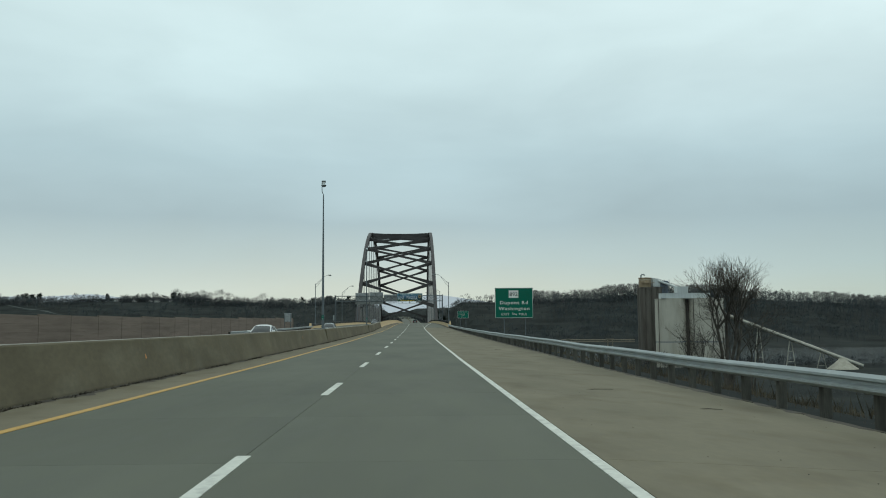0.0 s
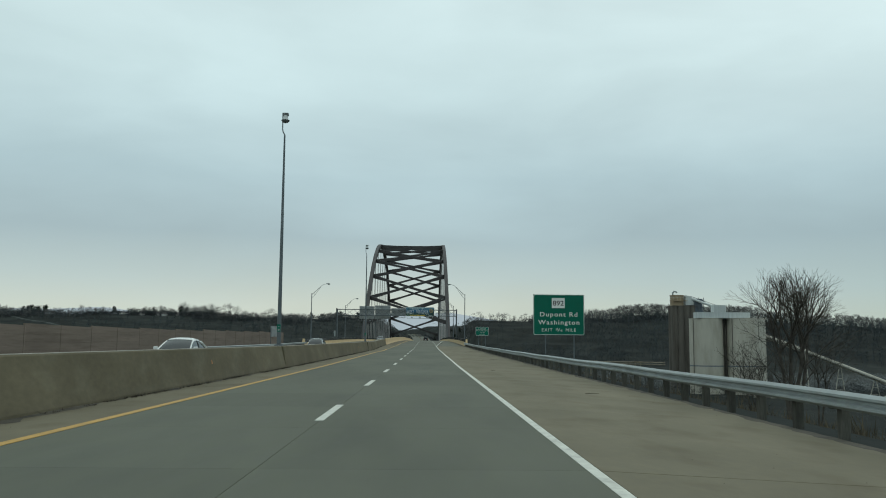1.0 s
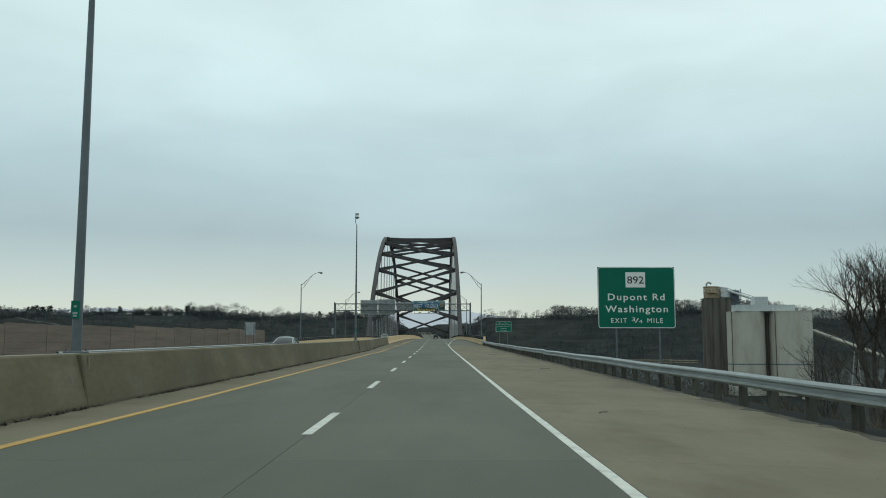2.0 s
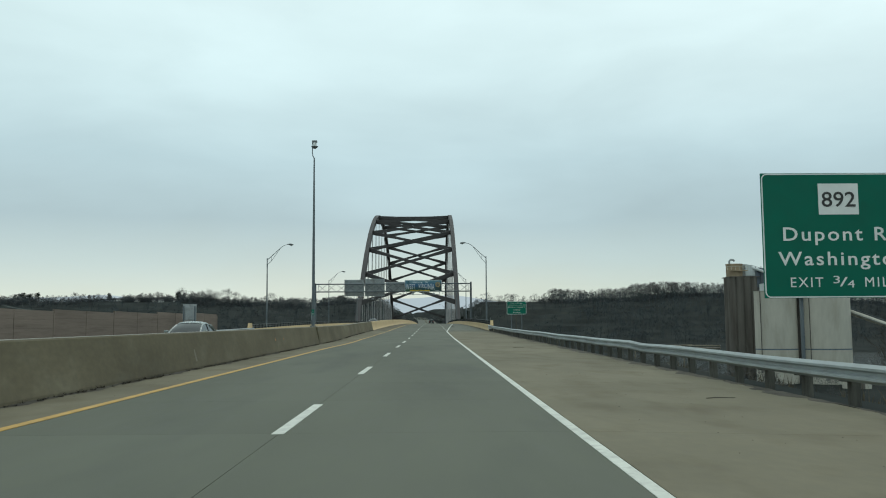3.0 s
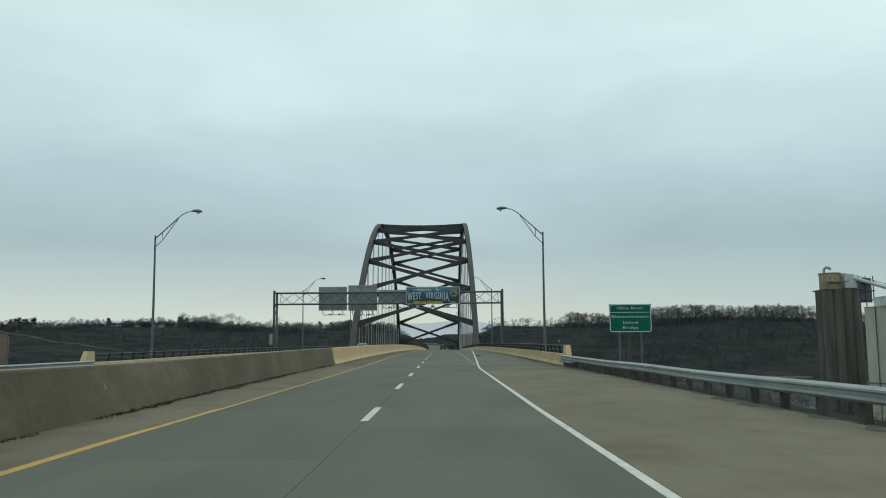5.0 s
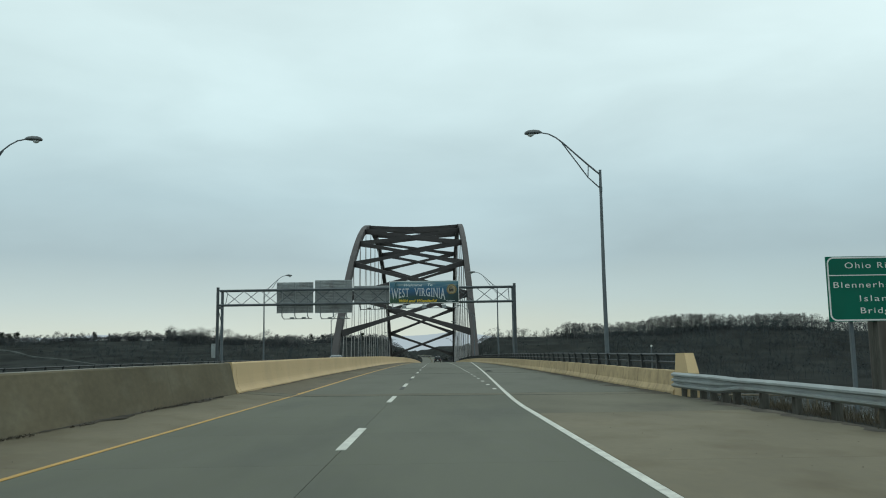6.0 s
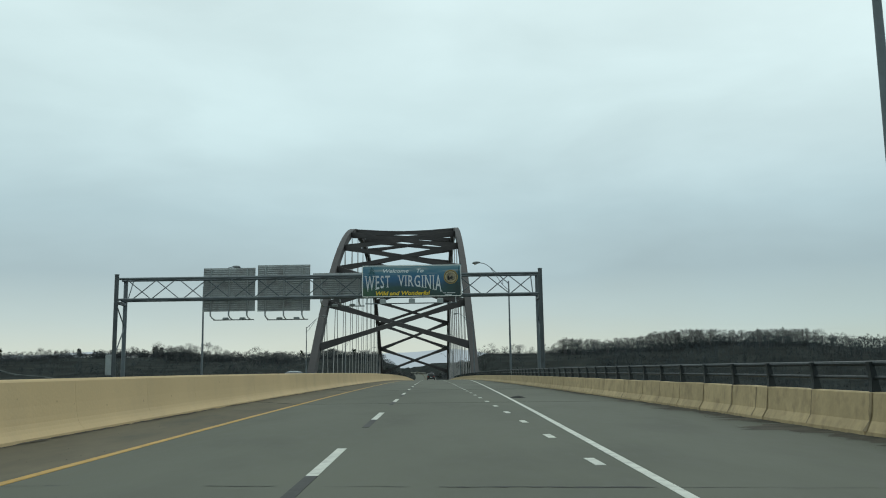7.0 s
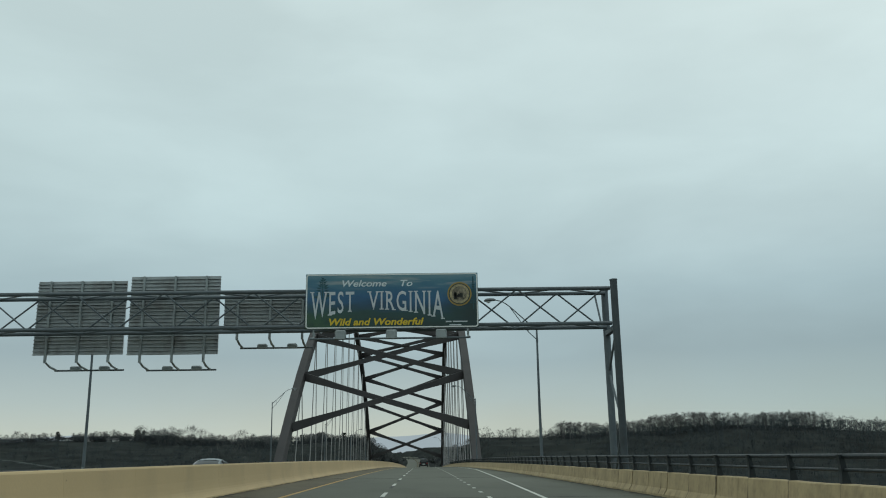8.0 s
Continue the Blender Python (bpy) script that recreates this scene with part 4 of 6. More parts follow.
lamp_r, lamp_l = lamp_post(1), lamp_post(-1)
for n in range(6):
    for lamp, x, y in ((lamp_r, 7.68, 209.3 + 74.2 * n), (lamp_l, -22.87, 208.7 + 74.2 * n)):
        m = pose(x, y, road_z(y) - (0.3 if x < 0 else 0.17))
        if n == 0:
            lamp.matrix_world = m
        else:
            copy_thing(lamp, m)


def mast(y, top):
    """Tall median pole with a goose-neck top that carries a dish lamp and a small box."""
    p = thing("median_mast", pose(-7.52, y, road_z(y) + WALL_H), "tall galvanised median pole with a lamp dish, on the wall", "light pole", group="median poles")
    part("base_plate", Shape().box(-0.2, 0.2, -0.2, 0.2, 0.012, 0.05, 0.01), M_GALVD, p)
    for dx in (-0.15, 0.15):
        for dy in (-0.15, 0.15):
            part("bolt", Shape().tube([(dx, dy, 0.045), (dx, dy, 0.09)], 0.018, 6), M_GALVD, p)
    part("pole", Shape().tube([(0, 0, 0.06), (0, 0, 5.5), (0, 0, top)], [0.108, 0.08, 0.043], 12), M_GALVD, p, smooth=True)
    part("neck", Shape().tube([(0, 0, top - 0.05), (-0.03, 0, top + 0.05), (-0.09, 0, top + 0.15), (-0.12, 0, top + 0.3), (-0.12, 0, top + 1.12)], 0.03, 8), M_GALVD, p, smooth=True)
    dish = Shape()
    n, v = 16, []
    for r, z in ((0.06, 0.62), (0.14, 0.66), (0.215, 0.74), (0.22, 0.77), (0.06, 0.78)):
        v += [(0.02 + r * math.cos(2 * math.pi * j / n), r * math.sin(2 * math.pi * j / n), top + z) for j in range(n)]
    dish.add(v, [(a * n + j, a * n + (j + 1) % n, (a + 1) * n + (j + 1) % n, (a + 1) * n + j) for a in range(4) for j in range(n)] + [tuple(range(n)), tuple(4 * n + j for j in range(n))])
    d = part("dish", dish, M_LAMP, p, "dark round lamp dish", smooth=True)
    part("lens", Shape().tube([(0.02, 0, top + 0.78), (0.02, 0, top + 1.02)], [0.15, 0.12], 14), M_LENS, d, "clear lamp globe", smooth=True)
    part("ballast_box", Shape().box(-0.14, 0.18, -0.12, 0.12, top + 1.02, top + 1.15, 0.02), M_LAMP, p)
    plate = part("marker_plate", Shape().box(-0.09, 0.09, -0.145, -0.13, 0.73, 1.10), M_GREEN, p, "small green marker plate")
    for z, w in ((0.98, 0.06), (0.84, 0.10), (0.785, 0.08)):
        part("marker_bar", Shape().box(-w / 2, w / 2, -0.152, -0.146, z - 0.02, z + 0.022), M_GALV, plate)
    return p


for y, top in ((77.2, 11.0), (141.9, 10.88)):
    mast(y, top)
    sh = Shape().box(-7.31, -7.02, y - 0.5, y + 0.5, road_z(y) - 0.1, road_z(y) + WALL_H + 0.002, 0.03)
    sh.v = [(x - (0.16 * (z - road_z(y)) if x > -7.2 else 0), yy, z) for x, yy, z in sh.v]
    part("pilaster", sh, M_MEDIAN, wall_median, "thickened wall block under the pole")
    part("conduit_strip", Shape().box(-7.17, -7.14, y - 0.28, y - 0.2, road_z(y) + 0.3, road_z(y) + 1.0, 0.005), M_SCAR, wall_median)


# ---- sign gantry over both carriageways ----
GY = 258.9


def gantry():
    z0 = road_z(GY)
    g = thing("sign_gantry", Matrix(), "galvanised steel truss gantry spanning both carriageways", "sign gantry")
    for x in (7.7, -22.85):
        # the near uprights take the darker of the two steel colours
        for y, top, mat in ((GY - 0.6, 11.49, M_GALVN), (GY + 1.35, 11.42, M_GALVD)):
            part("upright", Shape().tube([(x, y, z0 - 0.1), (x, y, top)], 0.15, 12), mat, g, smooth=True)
            part("upright_cap", Shape().tube([(x, y, top), (x, y, top + 0.05)], 0.17, 12), M_GALVD, g)
            part("base_plate", Shape().box(x - 0.35, x + 0.35, y - 0.35, y + 0.35, z0 - 0.02, z0 + 0.05, 0.01), M_GALV, g)
        zz = [z0 + 0.4, z0 + 2.6, z0 + 4.8, 9.45]
        for k in range(3):
            a, b = (GY - 0.6, GY + 1.35) if k % 2 else (GY + 1.35, GY - 0.6)
            part("lattice", Shape().tube([(x, a, zz[k]), (x, b, zz[k + 1])], 0.05, 6), M_GALVD, g)
        part("saddle", Shape().beam((x, GY - 0.6, 9.52), (x, GY + 1.35, 9.52), 0.2, 0.2), M_GALVD, g)
    y0, y1, zl, zh = GY, GY + 1.1, 9.77, 11.28
    for y in (y0, y1):
        for z in (zl, zh):
            part("chord", Shape().tube([(-23.05, y, z), (7.66, y, z)], 0.085, 8), M_GALVD, g, smooth=True)
    n = 16
    for k in range(n):
        xa, xb = -22.4 + k * 29.8 / n, -22.4 + (k + 1) * 29.8 / n
        for y, odd in ((y0, 0), (y1, 1)):
            a, b = (zl, zh) if (k + odd) % 2 else (zh, zl)
            part("diagonal", Shape().tube([(xa, y, a), (xb, y, b)], 0.036, 6), M_GALVD, g)
        for z in (zl, zh):
            a, b = (y0, y1) if k % 2 else (y1, y0)
            part("cross_diagonal", Shape().tube([(xa, a, z), (xb, b, z)], 0.032, 6), M_GALVD, g)
    for x in (-22.2, 7.2):
        part("cross_diagonal", Shape().tube([(x, y0, zl), (x, y1, zh)], 0.04, 6), M_GALVD, g)
    box = part("control_cabinet", Shape().box(-23.45, -22.95, GY - 0.6, GY - 0.25, 4.35, 5.8, 0.03), M_GALV, g, "grey control cabinet on the upright")
    part("cabinet_door", Shape().box(-23.41, -22.99, GY - 0.63, GY - 0.602, 4.42, 5.73), M_GALV, box)
    return g


gantry()


def light_bar(parent, x0, x1, z, y, reach, lamps, arms=None, lift=0.0):
    """Down-turned brackets with a bar of sign lights in front of the face."""
    for x in arms or [x0 + 0.25 + (x1 - x0 - 0.5) * k / 2 for k in range(3)]:
        part("bracket", Shape().tube([(x, y, z + 1.2), (x, y, z - 0.3), (x, y + 0.4 * reach, z - 0.45), (x, y + reach, z - 0.52)], 0.05, 6), M_GALV, parent)
    part("light_rail", Shape().tube([(x0 + 0.2, y + reach, z - 0.54), (x1 - 0.2, y + reach, z - 0.54)], 0.04, 6), M_GALVD, parent)
    for x in lamps:
        part("sign_light", Shape().box(x - 0.22, x + 0.22, y + reach - 0.16, y + reach + 0.16, z - 0.56, z - 0.36 + lift, 0.05), M_GALV, parent, "grey sign floodlight")


def sign_back(x0, x1, z0, z1):
    """A sign for the other direction, seen from its ribbed back."""
    y = GY + 1.78
    s = thing("overhead_sign", Matrix(), "aluminium overhead sign seen from its ribbed back with vertical stiffeners", "road sign", group="gantry signs")
    n = round((z1 - z0) / 0.155)
    h = (z1 - z0) / n
    me = Shape().add([(x0, y - 0.10, 0), (x1, y - 0.10, 0), (x1, y + 0.03, 0), (x0, y + 0.03, 0), (x0, y - 0.10, 0.035), (x1, y - 0.10, 0.035), (x0, y - 0.03, 0.05), (x1, y - 0.03, 0.05),
                      (x0, y - 0.03, h - 0.012), (x1, y - 0.03, h - 0.012), (x1, y + 0.03, h - 0.012), (x0, y + 0.03, h - 0.012)],
                     [(0, 1, 2, 3), (0, 4, 5, 1), (4, 6, 7, 5), (6, 8, 9, 7), (8, 11, 10, 9), (3, 2, 10, 11), (0, 3, 11, 8, 6, 4), (1, 5, 7, 9, 10, 2)]).mesh("plank", M_ALU)
    for k in range(n):
        o = new("plank", me)
        o.parent = s
        o.location = (0, 0, z0 + k * h)
    # dull sheet added behind the planks to darken the shadow lines between them
    part("face_sheet", Shape().box(x0, x1, y + 0.031, y + 0.04, z0, z1), M_GALVD, s)
    for k in range(3):
        x = x0 + (x1 - x0) * (0.15 + 0.35 * k)
        part("stiffener", Shape().box(x - 0.05, x + 0.05, y - 0.17, y - 0.056, z0 - 0.35, z1 - 0.02, 0.01), M_GALV, s)
    light_bar(s, x0 + 0.3, x1 - 0.1, z0, y - 0.1, 1.3, [x0 + 0.37 * (x1 - x0), x0 + 0.70 * (x1 - x0)], [x0 + (x1 - x0) * (0.15 + 0.35 * k) for k in range(3)])
    return s


sign_back(-17.22, -13.37, 8.95, 12.21)
sign_back(-13.18, -9.27, 8.91, 12.39)
sign_back(-9.05, -5.0, 9.85, 11.72)


def picture_material():
    """Printed welcome panel: pale streaked sky, a deep blue ridge, green slopes on the one side and dark woods on the other."""
    m = bpy.data.materials.new("printed_landscape_sheeting")
    m.use_nodes = True
    t = m.node_tree
    b = t.nodes["Principled BSDF"]
    b.inputs["Roughness"].default_value = 0.4
    geo = t.nodes.new("ShaderNodeNewGeometry")
    se = t.nodes.new("ShaderNodeSeparateXYZ")
    t.links.new(geo.outputs["Position"], se.inputs[0])

    def noisy(scale, stretch):
        mp = t.nodes.new("ShaderNodeMapping")
        mp.inputs["Scale"].default_value = stretch
        t.links.new(geo.outputs["Position"], mp.inputs[0])
        no = t.nodes.new("ShaderNodeTexNoise")
        no.inputs["Scale"].default_value, no.inputs["Detail"].default_value = scale, 5
        t.links.new(mp.outputs[0], no.inputs["Vector"])
        return no.outputs["Fac"]

    def span(x, a, z, lo=0.0, hi=1.0):
        r = t.nodes.new("ShaderNodeMapRange")
        for k, v in (("From Min", a), ("From Max", z), ("To Min", lo), ("To Max", hi)):
            r.inputs[k].default_value = v
        t.links.new(x, r.inputs[0])
        return r.outputs[0]

    def combine(op, a, c, k=0.45):
        n = t.nodes.new("ShaderNodeMath")
        n.operation = op
        t.links.new(a, n.inputs[0])
        if op == "MULTIPLY_ADD":
            n.inputs[1].default_value = k
            t.links.new(c, n.inputs[2])
        else:
            t.links.new(c, n.inputs[1])
        return n.outputs[0]

    def mixed(a, c, f):
        mix = t.nodes.new("ShaderNodeMix")
        mix.data_type = "RGBA"
        t.links.new(a, mix.inputs[6])
        mix.inputs[7].default_value = (*c, 1)
        t.links.new(f, mix.inputs[0])
        return mix.outputs[2]

    height = combine("MULTIPLY_ADD", noisy(1.3, (0.5, 1, 1.6)), span(se.outputs["Z"], 9.61, 11.93, -0.22, 0.78))
    cr = t.nodes.new("ShaderNodeValToRGB")
    stops = [(0.0, (0.010, 0.034, 0.026)), (0.28, (0.012, 0.055, 0.055)), (0.42, (0.014, 0.062, 0.115)), (0.58, (0.018, 0.100, 0.215)), (0.72, (0.030, 0.125, 0.215)), (0.86, (0.065, 0.185, 0.250)), (1.0, (0.125, 0.250, 0.295))]
    for n, (at, c) in enumerate(stops):
        e = cr.color_ramp.elements[n] if n < 2 else cr.color_ramp.elements.new(at)
        e.position, e.color = at, (*c, 1)
    t.links.new(height, cr.inputs[0])
    out = cr.outputs[0]
    low = span(se.outputs["Z"], 10.9, 9.8)
    green = combine("MULTIPLY", combine("MULTIPLY", span(se.outputs["X"], -2.2, -5.0), low), span(noisy(2.2, (1, 1, 1)), 0.3, 0.6))
    out = mixed(out, (0.035, 0.105, 0.040), green)
    dark = combine("MULTIPLY", span(combine("MULTIPLY_ADD", noisy(1.6, (1, 1, 1)), se.outputs["X"], 1.6), 1.2, 2.6), span(se.outputs["Z"], 11.7, 10.6))
    out = mixed(out, (0.008, 0.030, 0.030), dark)
    streak = combine("MULTIPLY", span(noisy(1.5, (0.35, 1, 3.2)), 0.52, 0.68), span(se.outputs["Z"], 11.2, 11.7))
    out = mixed(out, (0.30, 0.34, 0.34), streak)
    t.links.new(out, b.inputs["Base Color"])
    return m


def border(name, x0, x1, z0, z1, y, w, mat, parent, r=0.12):
    """A thin raised frame line with rounded corners."""
    def ring(i):
        out = []
        for cx, cz, a0 in ((x1 - r, z1 - r, 0), (x0 + r, z1 - r, 90), (x0 + r, z0 + r, 180), (x1 - r, z0 + r, 270)):
            for k in range(5):
                a = radians(a0 + 22.5 * k)
                out.append((cx + (r - i) * math.cos(a), cz + (r - i) * math.sin(a)))
        return out
    a, b = ring(0), ring(w)
    n = len(a)
    v = [(x, y, z) for x, z in a] + [(x, y, z) for x, z in b] + [(x, y - 0.005, z) for x, z in a] + [(x, y - 0.005, z) for x, z in b]
    f = []
    for k in range(n):
        j = (k + 1) % n
        f += [(2 * n + k, 2 * n + j, 3 * n + j, 3 * n + k), (k, 2 * n + k, 2 * n + j, j), (n + k, n + j, 3 * n + j, 3 * n + k)]
    return part(name, Shape().add(v, f), mat, parent)


def welcome_sign():
    x0, x1, z0, z1, y = -5.23, 2.00, 9.62, 11.95, GY - 0.32
    s = thing("welcome_sign", Matrix(), "blue and green printed welcome sign with white and yellow words", "road sign", group="gantry signs")
    pan = part("panel", Shape().box(x0, x1, y, y + 0.08, z0, z1, 0.0), picture_material(), s)
    border("border", x0 + 0.015, x1 - 0.015, z0 + 0.015, z1 - 0.015, y - 0.001, 0.05, M_SIGNW, pan)
    yy = y - 0.007
    w = x1 - x0
    gold = material("gold_yellow_sheeting", (0.66, 0.47, 0.03), 0.5, vary=0.05, bump=0)
    pale = material("pale_blue_white_sheeting", (0.62, 0.70, 0.72), 0.5, vary=0.05, bump=0)
    lettering("lettering", "Welcome    To", 0.4, 2.95, pale, s, x0 + 0.415 * w, z0 + 1.91, yy, shear=0.25, tall=0.95, bold=0.006, label="pale slanted words")
    bow = (x0 + 0.415 * w, 2.8, 0.45)
    stone = material("grey_white_sheeting", (0.52, 0.57, 0.59), 0.5, vary=0.08, fine=6, broad=2.0, bump=0)
    lettering("lettering", "WEST", 0.6, 1.80, stone, s, x0 + 0.157 * w, z0 + 1.18, yy, tall=1.85, arch=bow, bold=0.004, spacing=1.2, gap=10.0, label="tall arched white word with serifs", serifs=SERIFS)
    lettering("lettering", "VIRGINIA", 0.6, 3.12, stone, s, x0 + 0.581 * w, z0 + 1.18, yy, tall=1.85, arch=bow, bold=0.004, spacing=1.2, gap=10.0, label="tall arched white word with serifs", serifs=SERIFS)
    lettering("lettering", "Wild and Wonderful", 0.42, 3.95, gold, s, x0 + 0.41 * w, z0 + 0.28, yy, shear=0.22, tall=0.95, bold=0.012, label="yellow slanted words")
    sx, sz = x0 + 0.892 * w, z0 + 1.42
    seal = part("seal", Shape().disc((sx, yy, sz), 0.51, 36), material("dull_gold_print", (0.34, 0.24, 0.055), 0.5, vary=0.1, bump=0), s, "round gold seal")
    part("seal_ring", Shape().disc((sx, yy - 0.008, sz), 0.455, 36), material("dark_seal_ring", (0.055, 0.060, 0.050), 0.5, vary=0.3, fine=9, broad=5, bump=0), seal)
    part("seal_band", Shape().disc((sx, yy - 0.014, sz), 0.41, 36), material("cream_seal_print", (0.33, 0.28, 0.16), 0.5, vary=0.3, fine=14, broad=7, bump=0), seal)
    part("seal_centre", Shape().disc((sx, yy - 0.020, sz), 0.315, 30), material("seal_picture_print", (0.22, 0.19, 0.13), 0.5, vary=0.5, fine=9, broad=5, bump=0, stain=(0.02, 0.02, 0.018)), seal)
    rr_ = random.Random(12)
    for k in range(7):
        bx, bz = sx + rr_.uniform(-0.2, 0.2), sz - 0.12 + rr_.uniform(-0.08, 0.14)
        bw, bh = rr_.uniform(0.03, 0.08), rr_.uniform(0.05, 0.13)
        part("seal_blot", Shape().box(bx - bw, bx + bw, yy - 0.034, yy - 0.031, bz - bh, bz + bh), M_BLACK, seal)
    for zz, words in ((0.25, ((0.81, 0.24), (0.852, 0.60))), (0.11, ((0.83, 0.50),))):
        for at, ww in words:
            part("name_bar", Shape().box(x0 + at * w, x0 + at * w + ww, yy - 0.005, yy + 0.004, z0 + zz - 0.025, z0 + zz + 0.025), stone, s)
    pine = material("dark_teal_print", (0.020, 0.075, 0.088), 0.5, vary=0.2, bump=0)
    for tx, tall_, wide in ((x0 + 0.098 * w, 0.92, 0.62), (x0 + 0.972 * w, 1.2, 0.22)):
        tree = Shape()
        top = z1 - 0.16 if tall_ > 0.9 else z1 - 0.45
        tree.box(tx - 0.02, tx + 0.02, yy + 0.001, yy + 0.004, top - tall_ - 0.2, top)
        rp = random.Random(round(tx * 100))
        for k in range(11):
            zt, ww = top - tall_ * k / 11, wide * (0.18 + 0.82 * k / 11) * rp.uniform(0.6, 1.0)
            for sd in (-1, 1):
                q = ww * rp.uniform(0.7, 1.0)
                tree.add([(tx, yy + 0.001, zt), (tx + sd * q, yy + 0.001, zt + rp.uniform(-0.02, 0.05)), (tx + sd * q * 0.5, yy + 0.001, zt - 0.07)], [(0, 1, 2)])
        part("printed_pine", tree, pine, s, "dark printed pine tree")
    for k in range(3):
        x = x0 + w * (0.25 + 0.27 * k)
        part("bracket", Shape().box(x - 0.05, x + 0.05, y + 0.081, y + 0.33, z0 + 0.1, z1 - 0.2, 0.01), M_GALV, s)
    light_bar(s, x0 + 0.1, x1 - 0.2, z0, y + 0.1, -0.9, [x0 + 0.215 * w, x0 + 0.5 * w, x0 + 0.78 * w], lift=0.16)
    return s


welcome_sign()


def green_sign(name, x0, x1, z0, z1, y, foot, posts, label, mat_post):
    """A ground-mounted guide sign: panel, border, posts."""
    s = thing(name, Matrix(), label, "road sign")
    pan = part("panel", Shape().box(x0, x1, y, y + 0.05, z0, z1), M_GREEN, s)
    border("border", x0 + 0.012, x1 - 0.012, z0 + 0.012, z1 - 0.012, y - 0.001, 0.035, M_SIGNW, pan, 0.16)
    for k in range(max(2, round((z1 - z0) / 0.6))):
        z = z0 + 0.25 + 0.6 * k
        if z < z1 - 0.1:
            part("back_rail", Shape().box(x0 + 0.1, x1 - 0.1, y + 0.051, y + 0.1, z - 0.04, z + 0.04), M_ALU, s)
    for x in posts:
        part("post", Shape().box(x - 0.04, x + 0.04, y + 0.1, y + 0.2, foot, z1 - 0.3, 0.008), mat_post, s)
    return s


def exit_sign():
    x0, x1, z0, z1, y = 9.48, 14.0, 2.78, 6.36, 110.2
    w, h = x1 - x0, z1 - z0
    s = green_sign("exit_sign", x0, x1, z0, z1, y, ground_z(11, y) - 0.5, (x0 + 0.24 * w, x0 + 0.80 * w), "large green exit sign on two steel posts behind the guardrail", M_GALVD)
    yy = y - 0.007
    shield = part("route_shield", Shape().box(x0 + 0.362 * w, x0 + 0.617 * w, yy - 0.003, y - 0.001, z0 + 0.665 * h, z0 + 0.915 * h), M_SIGNW, s, "white square route marker")
    lettering("lettering", "892", 0.6, 0.97, M_BLACK, shield, x0 + 0.49 * w, z0 + 0.787 * h, yy - 0.009, tall=1.02, bold=0.004)
    lettering("lettering", "Dupont Rd", 0.55, 0.735 * w, M_SIGNW, s, x0 + 0.497 * w, z0 + 0.492 * h, yy, tall=1.0, bold=0.006, spacing=1.2)
    lettering("lettering", "Washington", 0.55, 0.81 * w, M_SIGNW, s, x0 + 0.498 * w, z0 + 0.296 * h, yy, tall=1.0, bold=0.006, spacing=1.2)
    for word, at, wide, up, size in (("EXIT", 0.268, 0.205, 0.0, 0.42), ("3", 0.455, 0.040, 0.020, 0.32), ("/", 0.499, 0.052, 0.002, 0.40), ("4", 0.546, 0.044, -0.014, 0.32), ("MILE", 0.735, 0.20, 0.0, 0.42)):
        lettering("lettering", word, size, wide * w, M_SIGNW, s, x0 + at * w, z0 + (0.125 + up) * h, yy, tall=0.95, bold=0.0, spacing=1.25)
    return s


exit_sign()


def river_sign():
    x0, x1, z0, z1, y = 8.66, 10.92, 3.80, 5.31, 187.4
    w, h = x1 - x0, z1 - z0
    s = green_sign("river_sign", x0, x1, z0, z1, y, ground_z(10, y) - 0.5, (x0 + 0.24 * w, x0 + 0.76 * w), "green river and bridge name sign on posts beyond the guardrail", M_GALVD)
    part("post", Shape().box(x0 + 0.48 * w - 0.055, x0 + 0.48 * w + 0.055, y + 0.1, y + 0.3, ground_z(10, y) - 0.5, z1 - 0.3, 0.008), M_POST, s, "weathered timber post")
    yy = y - 0.007
    part("divider", Shape().box(x0 + 0.03, x1 - 0.03, yy - 0.002, y - 0.001, z0 + 0.70 * h, z0 + 0.715 * h), M_SIGNW, s)
    lettering("lettering", "Ohio River", 0.2, 0.62 * w, M_SIGNW, s, x0 + 0.5 * w, z0 + 0.86 * h, yy, bold=-0.001, spacing=1.2)
    lettering("lettering", "Blennerhassett", 0.2, 0.88 * w, M_SIGNW, s, x0 + 0.5 * w, z0 + 0.56 * h, yy, bold=-0.001, spacing=1.2)
    lettering("lettering", "Island", 0.2, 0.36 * w, M_SIGNW, s, x0 + 0.5 * w, z0 + 0.35 * h, yy, bold=-0.001, spacing=1.2)
    lettering("lettering", "Bridge", 0.2, 0.36 * w, M_SIGNW, s, x0 + 0.5 * w, z0 + 0.15 * h, yy, bold=-0.001, spacing=1.2)
    return s


river_sign()


def grey_back_sign():
    y, x0, x1 = 174.5, -24.9, -23.55
    zr = road_z(y)
    s = thing("roadside_sign", Matrix(), "grey aluminium back of a roadside sign by the noise wall", "road sign")
    part("panel", Shape().box(x0, x1, y, y + 0.04, zr + 1.55, zr + 3.2, 0.0), M_ALU, s)
    for z in (1.7, 2.25, 2.8):
        part("back_rail", Shape().box(x0 + 0.1, x1 - 0.1, y - 0.05, y - 0.001, zr + z - 0.04, zr + z + 0.04), M_ALU, s)
    for x in (x0 + 0.12, x1 - 0.12):
        part("post", Shape().box(x - 0.05, x + 0.05, y - 0.2, y - 0.051, zr - 1.0, zr + 3.0, 0.008), M_GALVD, s)
    return s


grey_back_sign()


